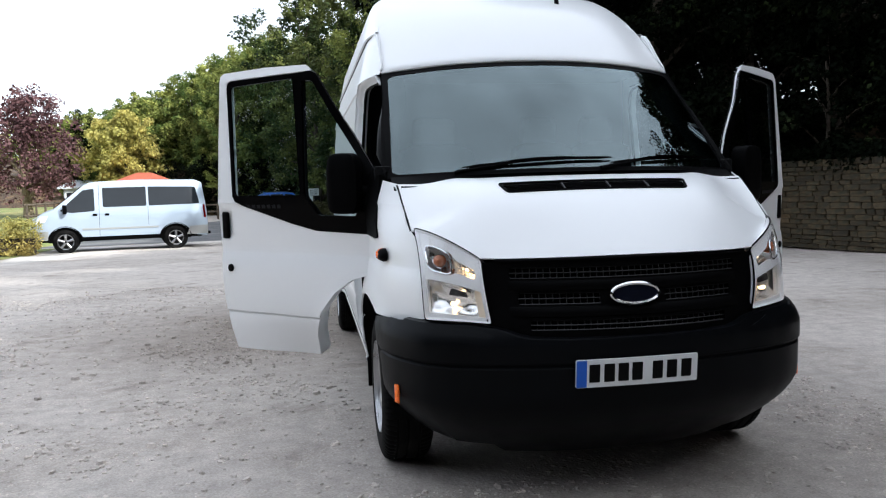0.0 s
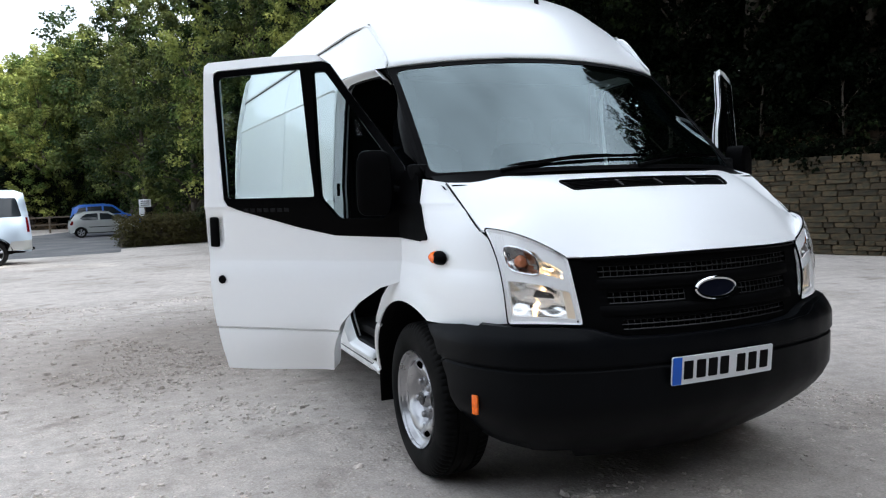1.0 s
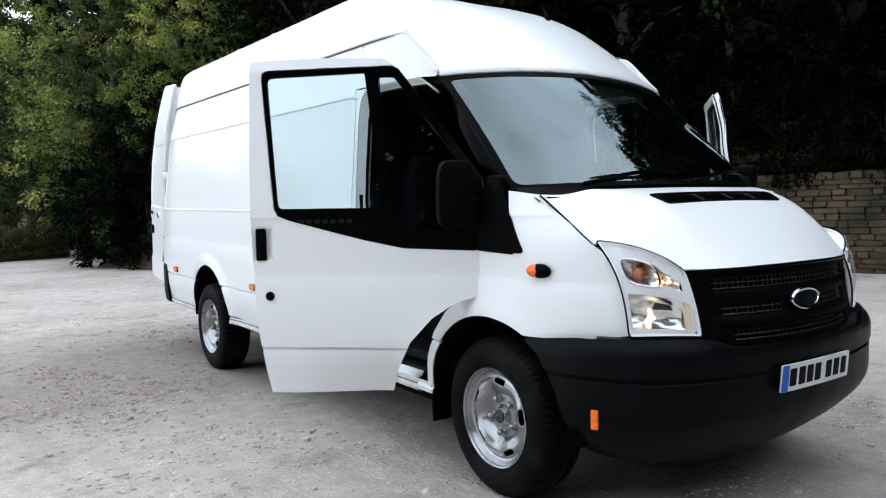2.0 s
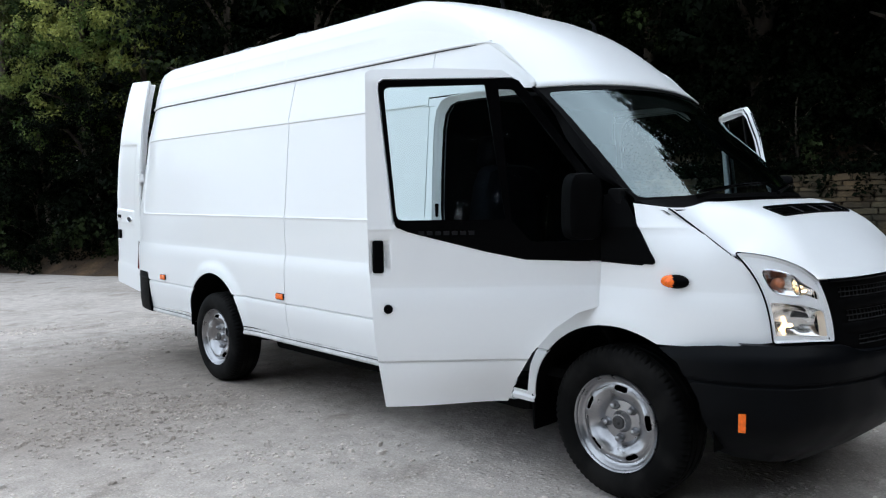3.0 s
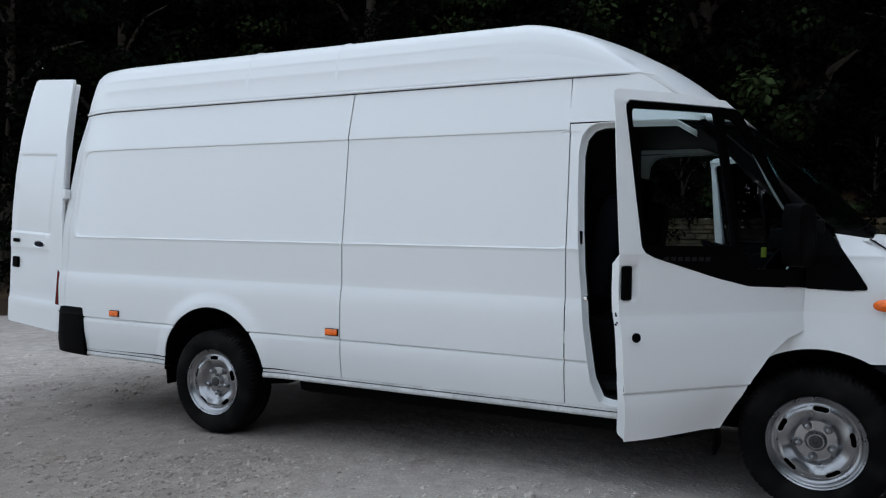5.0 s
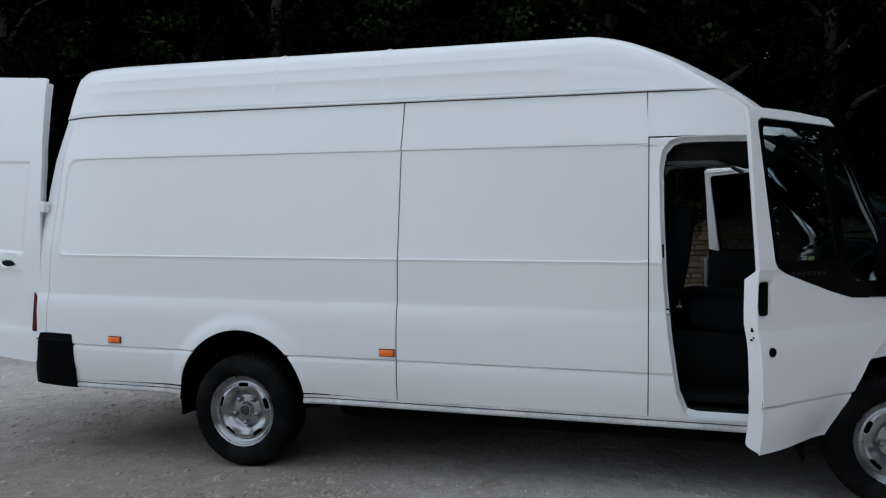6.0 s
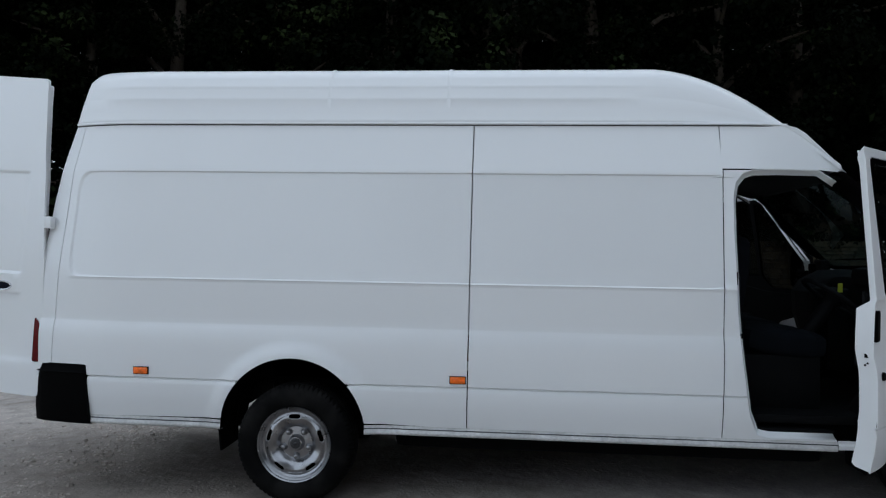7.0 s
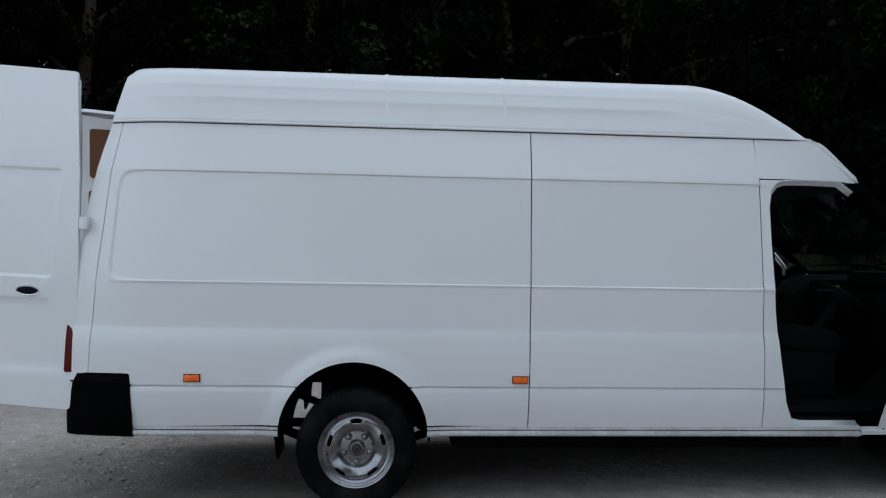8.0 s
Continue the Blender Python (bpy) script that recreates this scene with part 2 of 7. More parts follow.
def sheet(outline, us, vs, surf, out, thick=0.006, holes=(), step=0.04, round_edge=0.0):
    """A curved sheet of metal: a flat outline (u, v) with holes, meshed on the lines us and vs, laid on surf(u, v), given thickness inwards.
    out: about the way that its face looks. Returns vertices and faces."""
    from mathutils.geometry import delaunay_2d_cdt
    loops = [densify(outline, step)] + [densify(h, step) for h in holes]
    split = []
    for i, p in enumerate(loops[0]):          # rim points on every crease line
        q = loops[0][(i + 1) % len(loops[0])]
        split.append(p)
        dv = q[1] - p[1]
        if abs(dv) > 1e-6:
            for t in sorted((v - p[1]) / dv for v in vs):
                gap = t * math.dist(p, q)
                if gap > 0.0015 and math.dist(p, q) - gap > 0.0015:
                    split.append((p[0] + (q[0] - p[0]) * t, p[1] + dv * t))
    loops[0] = split
    pts, edges = [], []
    for lp in loops:
        k = len(pts)
        pts += lp
        edges += [(k + i, k + (i + 1) % len(lp)) for i in range(len(lp))]
    for u in us:
        for v in vs:
            if inside((u, v), loops[0]) and not near((u, v), loops[0], 0.006) and not any(inside((u, v), h) or near((u, v), h, 0.006) for h in loops[1:]):
                pts.append((u, v))
    co, _, fs, *_ = delaunay_2d_cdt([Vector(p) for p in pts], edges, [], 1 if not holes else 4, 1e-5)
    if holes:
        keep = []
        for f in fs:
            c = sum((co[i] for i in f), Vector((0, 0))) / len(f)
            if inside(c, loops[0]) and not any(inside(c, h) for h in loops[1:]):
                keep.append(f)
        fs = keep
    vs3 = [Vector(surf(c[0], c[1])) for c in co]
    total = Vector((0, 0, 0))
    norm = [Vector((0, 0, 0)) for _ in vs3]
    for f in fs:
        nn = (vs3[f[1]] - vs3[f[0]]).cross(vs3[f[2]] - vs3[f[0]])
        total += nn
        for i in f:
            norm[i] += nn
    if total.dot(Vector(out)) < 0:
        fs = [tuple(reversed(f)) for f in fs]
        norm = [-q for q in norm]
    if thick <= 0:
        return vs3, [tuple(f) for f in fs]
    norm = [q.normalized() if q.length > 0 else Vector(out) for q in norm]
    n = len(vs3)
    back = [v - q * thick for v, q in zip(vs3, norm)]
    faces = [tuple(f) for f in fs] + [tuple(i + n for i in reversed(f)) for f in fs]
    count = {}
    for f in fs:
        for a, b in zip(f, (*f[1:], f[0])):
            count[(a, b)] = 1
    for a, b in list(count):
        if (b, a) not in count:
            faces.append((b, a, a + n, b + n))
    return vs3 + back, faces


def mirrored(verts, faces):
    return [Vector((-v[0], v[1], v[2])) for v in verts], [tuple(reversed(f)) for f in faces]


def grid(rows, close_u=False, close_v=False, flip=False):
    """Quads over rows of points."""
    nu, nv = len(rows), len(rows[0])
    verts = [p for r in rows for p in r]
    faces = []
    for i in range(nu if close_u else nu - 1):
        for j in range(nv if close_v else nv - 1):
            a, b = i * nv + j, i * nv + (j + 1) % nv
            c, d = ((i + 1) % nu) * nv + (j + 1) % nv, ((i + 1) % nu) * nv + j
            faces.append((a, d, c, b) if flip else (a, b, c, d))
    return verts, faces


def lathe(profile, n=40, axis="x"):
    """Turn a profile of (along, radius) about an axis."""
    rows = []
    for k in range(n):
        a = 2 * math.pi * k / n
        rows.append([{"x": (s, r * math.cos(a), r * math.sin(a)), "z": (r * math.cos(a), r * math.sin(a), s), "y": (r * math.cos(a), s, r * math.sin(a))}[axis] for s, r in profile])
    return grid(rows, close_u=True)


def box_bm(sx, sy, sz, at=(0, 0, 0), bevel=0.0, turn=None, segments=2):
    bm = bmesh.new()
    bmesh.ops.create_cube(bm, size=1.0)
    bmesh.ops.scale(bm, vec=(sx, sy, sz), verts=bm.verts)
    if bevel:
        bmesh.ops.bevel(bm, geom=list(bm.edges), offset=bevel, segments=segments, affect="EDGES", profile=0.6)
    if turn is not None:
        bmesh.ops.transform(bm, matrix=turn, verts=bm.verts)
    bmesh.ops.translate(bm, vec=at, verts=bm.verts)
    return bm


def tube(points, r, n=8, closed=False):
    """A round bar along points; r a number or one for each point."""
    rows = []
    m = len(points)
    for i, p in enumerate(points):
        p = Vector(p)
        a = Vector(points[max(0, i - 1)]) if not closed else Vector(points[i - 1])
        b = Vector(points[min(m - 1, i + 1)]) if not closed else Vector(points[(i + 1) % m])
        d = (b - a).normalized()
        side = d.cross(Vector((0, 0, 1)))
        if side.length < 1e-3:
            side = d.cross(Vector((0, 1, 0)))
        side.normalize()
        up = side.cross(d)
        rr = r[i] if isinstance(r, (list, tuple)) else r
        rows.append([p + (side * math.cos(2 * math.pi * k / n) + up * math.sin(2 * math.pi * k / n)) * rr for k in range(n)])
    v, f = grid(rows, close_u=closed, close_v=True)
    if not closed:
        f.append(tuple(range(n - 1, -1, -1)))
        k = (m - 1) * n
        f.append(tuple(range(k, k + n)))
    return v, f


def lines(a, b, step, extra=()):
    n = max(1, int(round((b - a) / step)))
    return sorted(set([round(a + (b - a) * i / n, 5) for i in range(n + 1)] + list(extra)))


# ---- the white panel van: body surfaces ----
# Body axes: x to the left flank, y to the rear from the front axle, z up. The body stands nose-down by RAKE.
RAKE = 0.0185
PROFILE = [(0.30, 0.88), (0.346, 0.93), (0.358, 0.95), (0.371, 0.962), (0.394, 0.966), (0.406, 0.955), (0.436, 0.962), (0.54, 0.98), (0.627, 0.986), (0.647, 0.982), (0.655, 0.972), (0.663, 0.989),
           (0.72, 0.991), (0.84, 0.9925), (0.88, 0.992), (0.91, 0.9905), (0.935, 0.988), (0.955, 0.985), (0.975, 0.981), (0.992, 0.9765), (0.998, 0.9755), (1.02, 0.975), (1.25, 0.982), (1.266, 0.988), (1.275, 0.986), (1.936, 0.930), (2.227, 0.858), (2.32, 0.83)]
PZ, PW = [p[0] for p in PROFILE], [p[1] for p in PROFILE]
ZL = [0.351, 0.358, 0.371, 0.383, 0.394, 0.406, 0.436, 0.642, 0.647, 0.651, 0.655, 0.659, 0.663, 0.69, 0.84, 0.88, 0.91, 0.935, 0.955, 0.975, 0.992, 0.998, 1.006, 1.02, 1.05, 1.25, 1.262, 1.2665, 1.2735, 1.282, 1.3, 1.897, 1.911, 1.9195, 1.9265, 1.937, 1.955]
REAR_ARCH, FRONT_ARCH = (3.772, 0.36, 0.445), (0.0, 0.36, 0.46)


def cab_in(y, z):
    """How far the cab draws in above the waist."""
    return 0.10 * ((1.15 - max(y, 0.45)) / 0.6) ** 1.6 * smooth(1.4, 1.95, z) if y < 1.15 else 0.0


def flank(y, z):
    """Half width of the body at y and z."""
    w = float(np.interp(z, PZ, PW))
    if y > 5.0 and 1.22 < z < 1.32:      # the waist step dies out before the corner
        even = float(np.interp(z, [1.22, 1.32], np.interp([1.22, 1.32], PZ, PW)))
        w += (even - w) * smooth(5.17, 5.24, y)
    if z > 1.25:
        r = 0.09
        far = 5.19 + 0.05 * (1.9 - z)
        qy, qz = max(0.0, abs(y - (far + 1.21) / 2) - (far - 1.21) / 2 + r), max(0.0, abs(z - 1.5965) - 0.3265 + r)
        edge_d = math.hypot(qy, qz) - r
        w -= 0.009 * (1 - smooth(-0.0035 - 0.004 * smooth(5.02, 5.10, y), 0.0035 + 0.002 * smooth(5.02, 5.10, y), edge_d))
    if y > 4.8:
        w -= (0.018 + 0.022 * smooth(0.9, 2.2, z)) * ((y - 4.8) / 0.3) ** 2
    if y < 0.3:
        u = 0.3 - y
        w -= 0.172 * u ** 4 + 0.07 * u ** 2
    if y < 0.35:
        zs = 1.10 + (y + 0.2) * 0.65
        if z > zs:
            w -= (1.2 - 0.75 * smooth(0.25, 0.5, -y)) * (1 - smooth(0.0, 0.35, y)) * min(0.12, (z - zs) ** 2)
        w -= 0.025 * smooth(1.12, 1.35, z) * (1 - smooth(-0.15, 0.15, y))
    w -= cab_in(y, z)
    for cy, cz, r in (REAR_ARCH, FRONT_ARCH):
        d = math.hypot(y - cy, z - cz) - r
        if -0.05 < d < 0.12:
            w += (0.022 if cy > 1 else 0.014) * (1 - smooth(0.012, 0.11, max(d, 0)))
    return w


def right_side(y, z):
    return (-flank(y, z), y, z)


def both_sides(name, outline, mat, parent, step_y=0.07, extra_y=(), extra_z=(), thick=0.006, holes=(), surf=right_side, label=""):
    ys = [p[0] for p in outline]
    zs = [p[1] for p in outline]
    us = lines(min(ys), max(ys), step_y, extra_y)
    vs = lines(min(zs), max(zs), 0.07, [z for z in list(ZL) + list(extra_z) if min(zs) < z < max(zs)])
    v, f = sheet(outline, us, vs, surf, (-1, 0, 0), thick, holes)
    a = finish(name, v, f, mat, parent, label)
    v, f = mirrored(v, f)
    return a, finish(name, v, f, mat, parent, label)


SILL = [(0.416, 0.0), (0.394, 0.0), (0.386, 0.003), (0.378, 0.006), (0.368, 0.006), (0.362, 0.002), (0.358, -0.006), (0.356, -0.02), (0.355, -0.05)]
van = thing("panel_van", "white long high-roof panel van with its doors standing open on gravel", "van")
van.location = (0, 0.355 * RAKE, 0)
van.rotation_euler = (RAKE, 0, 0)

GUT = 2.225
rear_seam = [(5.315, 0.37), (5.32, 0.75), (5.312, 0.935), (5.292, 1.3), (5.25, 1.9), (5.205, GUT)]
outline = [(2.724, 0.410)] + arc(*REAR_ARCH, 171.5, 8.5, 26) + [(5.316, 0.410)] + rear_seam[1:] + [(2.713, GUT)]
both_sides("rear_side_panel", outline, PAINT, van, extra_y=[5.06, 5.09, 5.11, 5.13, 5.145, 5.16, 5.17, 5.18, 5.187, 5.194, 5.201, 5.208, 5.215, 5.222, 5.229, 5.24] + [3.16 + 0.035 * i for i in range(36)], extra_z=[0.48, 0.52, 0.56, 0.60, 0.63, 0.73, 0.76, 0.79, 0.815, 0.84, 0.865])
outline = [(1.256, 0.410), (2.7175, 0.410), (2.706, GUT), (1.276, GUT), (1.264, 1.96), (1.260, 1.3), (1.256, 0.7)]
both_sides("front_side_panel", outline, PAINT, van, label="")
outline = [(1.267, 1.966), (1.269, GUT), (0.87, GUT), (0.80, 2.207), (0.56, 1.958), (0.68, 1.966)]
both_sides("door_header_panel", outline, PAINT, van)
OPEN_REAR = [(1.06, 0.44), (1.106, 0.55), (1.15, 0.85), (1.180, 1.15), (1.200, 1.55), (1.205, 1.80), (1.19, 1.89), (1.15, 1.94), (1.10, 1.957)]
outline = [(0.615, 0.4095), (1.250, 0.4095), (1.250, 0.7), (1.254, 1.3), (1.258, 1.957)] + OPEN_REAR[::-1] + [(1.02, 0.424), (0.62, 0.424)]
both_sides("door_pillar", outline, PAINT, van)
for y0, y1 in ((0.613, 3.331), (4.213, 5.31)):
    rows = []
    n = int((y1 - y0) / 0.08) + 1
    for i in range(n + 1):
        y = y0 + (y1 - y0) * i / n
        w = flank(y, 0.410)
        rows.append([Vector((-w - d - 0.001, y, z)) for z, d in SILL])
    v, f = grid(rows)
    if sum(((Vector(v[q[1]]) - Vector(v[q[0]])).cross(Vector(v[q[2]]) - Vector(v[q[0]])).x for q in f)) > 0:
        f = [tuple(reversed(q)) for q in f]
    finish("sill_lip", v, f, SILLPAINT, van, "dusty lower edge of the sill", sharp=60)
    finish("sill_lip", *mirrored(v, f), SILLPAINT, van, "dusty lower edge of the sill", sharp=60)
    v, f = tube([(-flank(y0 + (y1 - y0) * i / n, 0.410) - 0.001, y0 + (y1 - y0) * i / n, 0.396) for i in range(n + 1)], 0.0036, 5)
    finish("sill_joint", v, f, DARKLINE, van, "dark joint above the sill lip")
    finish("sill_joint", *mirrored(v, f), DARKLINE, van, "dark joint above the sill lip")
tail = [(5.41, 0.37), (5.425, 0.72), (5.425, 1.0), (5.418, 1.42), (5.385, 1.75), (5.325, 2.05), (5.280, GUT)]
both_sides("corner_pillar", [(p[0] + 0.005, p[1]) for p in rear_seam] + tail[::-1], PAINT, van, step_y=0.03)
ARCH_DOOR = [(0.083, 0.904), (0.19, 0.872), (0.30, 0.80), (0.40, 0.69), (0.465, 0.56), (0.50, 0.415)]
outline = arc(*FRONT_ARCH, 2, 119, 20) + [(-0.40, 0.765), (-0.45, 0.768), (-0.56, 0.783), (-0.640, 0.797), (-0.656, 0.802), (-0.658, 0.8175), (-0.653, 0.865), (-0.644, 0.912), (-0.632, 0.96), (-0.614, 1.008), (-0.589, 1.055), (-0.556, 1.103), (-0.497, 1.150), (-0.35, 1.257), (-0.215, 1.350), (-0.062, 1.372), (-0.138, 1.18), (-0.185, 1.125), (-0.14, 1.098), (0.064, 1.105), (0.072, 0.908)] + \
          [(p[0] + 0.006, p[1] + 0.006) for p in ARCH_DOOR[1:]] + [(0.61, 0.42), (0.61, 0.37)]
both_sides("front_wing", outline, PAINT, van, step_y=0.04)


def proud(d):
    return lambda y, z: (-flank(y, z) - d, y, z)


outline = fillet([(-0.040, 1.378), (-0.155, 1.20), (-0.212, 1.105), (0.060, 1.108), (0.060, 1.415), (0.0, 1.415)], [0.0, 0.05, 0.028, 0, 0, 0])
both_sides("pillar_base_trim", outline, BLACK, van, step_y=0.04, thick=0.012, surf=proud(0.008), label="black plastic trim at the foot of the windscreen pillar")


# windscreen
def screen(u, v):
    b = Vector((0.885 * u, -0.29 + 0.185 * u * u + 0.05 * u ** 6, 1.392 - 0.017 * u * u))
    t = Vector((0.838 * u, 0.37 + 0.145 * u * u + 0.04 * u ** 6, 1.995 - 0.045 * u * u))
    p = b.lerp(t, v)
    k = 0.022 * 4 * v * (1 - v) * (1 - 0.5 * u * u)
    return p + Vector((0, -0.66, 0.75)) * k


us, vs = lines(-1, 1, 0.08), lines(0, 1, 0.1)
ring = fillet([(-0.975, 0.030), (0.975, 0.030), (0.962, 0.962), (-0.962, 0.962)], 0.05)
v, f = sheet([(-1, 0), (1, 0), (1, 1), (-1, 1)], us, vs, screen, (0, -1, 1), 0.008, [ring], step=0.06)
finish("windscreen_surround", v, f, BLACK, van)
v, f = sheet(ring, us, vs, lambda a, b: screen(a, b) - Vector((0, -0.66, 0.75)) * 0.003, (0, -1, 1), 0, step=0.06)
finish("windscreen", v, f, WINDSCREEN, van, "tinted windscreen reflecting the sky")
# pillars between screen and door opening
PILLAR = [(-0.03, 1.412), (0.135, 1.50), (0.345, 1.69), (0.49, 1.86), (0.60, 1.962)]
for side in (-1, 1):
    rows = []
    for i in range(13):
        t = i / 12
        a = screen(-1, t)
        q = t * (len(PILLAR) - 1)
        k = min(len(PILLAR) - 2, int(q))
        y, z = Vector(PILLAR[k]).lerp(Vector(PILLAR[k + 1]), q - k)
        b = Vector((-flank(y, z) + 0.012, y, z))
        mid = (a + b) / 2 + Vector((-0.012, -0.012, 0.006))
        inner = b + Vector((0.11, 0.015, -0.015))
        rows.append([a, a * 0.5 + mid * 0.5 + Vector((-0.004, -0.006, 0.003)), mid, b * 0.5 + mid * 0.5 + Vector((-0.004, -0.003, 0)), b, inner])
    v, f = grid(rows, flip=True)
    if side > 0:
        v, f = mirrored(v, f)
    finish("windscreen_pillar", v, f, BLACK, van)


# roof
SECTION = [(0.866, 2.232), (0.858, 2.262), (0.846, 2.33), (0.832, 2.39), (0.833, 2.398), (0.829, 2.407), (0.817, 2.46), (0.812, 2.475), (0.812, 2.483), (0.806, 2.492), (0.792, 2.535),
           (0.770, 2.570), (0.735, 2.597), (0.68, 2.617), (0.55, 2.632), (0.40, 2.640), (0.20, 2.646), (0.0, 2.648)]
SMOOTHSEC = [(0.866, 2.232), (0.858, 2.262), (0.846, 2.33), (0.832, 2.39), (0.829, 2.398), (0.827, 2.407), (0.815, 2.46), (0.810, 2.475), (0.808, 2.483), (0.804, 2.492), (0.790, 2.535),
             (0.768, 2.570), (0.733, 2.597), (0.68, 2.617), (0.55, 2.632), (0.40, 2.640), (0.20, 2.646), (0.0, 2.648)]
JOIN = 1.62
SECTION = [(x, 2.232 + (z - 2.232) * 0.950) for x, z in SECTION]
SMOOTHSEC = [(x, 2.232 + (z - 2.232) * 0.950) for x, z in SMOOTHSEC]


def tail_y(z):
    return float(np.interp(z, [2.22, 2.35, 2.49, 2.56, 2.63], [5.285, 5.255, 5.222, 5.205, 5.185]))


def roof_rows():
    rows = []
    stations = [i / 40 for i in range(38)] + [0.94, 0.955, 0.967, 0.978, 0.986, 0.993, 0.998, 1.0]
    for s in stations:
        row = []
        ribs = smooth(0.02, 0.06, s) * (1 - smooth(0.93, 0.96, s))
        for (xa, za), (xb, zb) in zip(SECTION, SMOOTHSEC):
            x, z = xb + (xa - xb) * ribs, zb
            y = JOIN + s * (tail_y(z) - JOIN)
            if y > 4.8:
                x -= min(x, 0.04 * ((y - 4.8) / 0.3) ** 2)
            if s > 0.978:
                z -= 0.03 * ((s - 0.986) / 0.014) ** 2 * (s > 0.986) * smooth(2.5, 2.6, z)
            row.append(Vector((-x, y, z)))
        rows.append(row + [Vector((-p.x, p.y, p.z)) for p in row[-2::-1]])
    return rows


def cap_rows():
    def front_edge(a):
        if a < 0.26:
            t = a / 0.26
            y, z = Vector((0.875, 2.232)).lerp(Vector((0.80, 2.212)), min(1, t * 3)) if t < 1 / 3 else Vector((0.80, 2.212)).lerp(Vector((0.525, 1.955)), (t - 1 / 3) * 1.5)
            return Vector((-flank(y, z) - 0.004, y, z))
        u = -(1 - (a - 0.26) / 0.74)
        p = screen(u, 1.0)
        return p + Vector((0, -0.004, 0.008))
    base = [Vector((-x, JOIN, z)) for x, z in SMOOTHSEC]
    length = [0.0]
    for p, q in zip(base, base[1:]):
        length.append(length[-1] + (q - p).length)
    ends = []
    for p, d in zip(base, length):
        a = d / length[-1]
        fs = length[12] / length[-1]
        ends.append(front_edge(0.26 * a / fs if a < fs else 0.26 + 0.74 * (a - fs) / (1 - fs)))
    rows = []
    for i in range(25):
        t = i / 24
        h00, h10, h01, h11 = 2 * t ** 3 - 3 * t ** 2 + 1, t ** 3 - 2 * t ** 2 + t, -2 * t ** 3 + 3 * t ** 2, t ** 3 - t ** 2
        row = []
        for j, (p, q) in enumerate(zip(base, ends)):
            L = (q - p).length
            low = 1 - smooth(0.0, 0.35, length[j] / length[-1])
            tb = Vector((0, -1, -0.09 * (1 - low))) * L
            slope = Vector((0.0, -0.80, -0.60)).lerp(Vector((0.0, -1.0, 0.0)), low ** 2)
            full = math.sin(math.pi * t) * smooth(0.20, 0.62, length[j] / length[-1]) * (1 - smooth(0.72, 1.0, length[j] / length[-1]))
            row.append(p * h00 + tb * h10 + q * h01 + slope * L * h11 + Vector((-0.008, -0.010, 0.012)) * full + Vector((0, -0.027, 0.012)) * math.sin(math.pi * t) * min(1.0, 1.7 * t) * smooth(0.36, 0.95, length[j] / length[-1]))
        rows.append(row + [Vector((-p.x, p.y, p.z)) for p in row[-2::-1]])
    return rows[::-1]


rr = cap_rows()[:-1] + roof_rows()
v, f = grid(rr, flip=False)
nrm = (Vector(v[f[700][1]]) - Vector(v[f[700][0]])).cross(Vector(v[f[700][2]]) - Vector(v[f[700][0]]))
if nrm.z < 0:
    f = [tuple(reversed(q)) for q in f]
roof = finish("roof", v, f, PAINT, van, "white glossy raised roof with two low ribs", sharp=50)
sol = roof.modifiers.new("thickness", "SOLIDIFY")
sol.thickness = 0.008
sol.offset = -1
# roof joints: two thin sealed seams over the roof
for yy in (2.87, 3.61):
    rows = []
    for d in (-0.012, -0.004, 0.004, 0.012):
        row = []
        for x, z in SMOOTHSEC[2:]:
            row.append(Vector((-x - 0.001, yy + d, z + 0.003 + (0.003 if abs(d) < 0.01 else 0))))
        rows.append(row + [Vector((-p.x, p.y, p.z)) for p in row[-2::-1]])
    v, f = grid(rows)
    finish("roof_joint", v, f, PAINT, van)
# rain gutter
for side in (-1, 1):
    pts = []
    for i in range(46):
        y = 0.875 + (5.275 - 0.875) * i / 45
        pts.append((side * (flank(y, 2.232) + 0.006 - 0.014 * (1 - smooth(0.875, 1.05, y))), y, 2.232))
    rows = []
    for x, y, z in pts:
        s = side
        rows.append([Vector((x - s * 0.012, y, z + 0.008)), Vector((x + s * 0.010, y, z + 0.008)), Vector((x + s * 0.013, y, z)), Vector((x + s * 0.008, y, z - 0.006)), Vector((x - s * 0.012, y, z - 0.006))])
    v, f = grid(rows, flip=side < 0)
    finish("rain_gutter", v, f, PAINT, van)
    # dark strip under the gutter stands for the shadow in its gap
    rows = [[Vector((x - side * 0.008, y, z - 0.006)), Vector((x + side * 0.004, y, z - 0.0075)), Vector((x + side * 0.001, y, z - 0.012)), Vector((x - side * 0.010, y, z - 0.012))] for x, y, z in pts]
    v, f = grid(rows, flip=side < 0)
    finish("gutter_shadow_gap", v, f, DARKLINE, van, "dark strip for the shadow below the gutter")


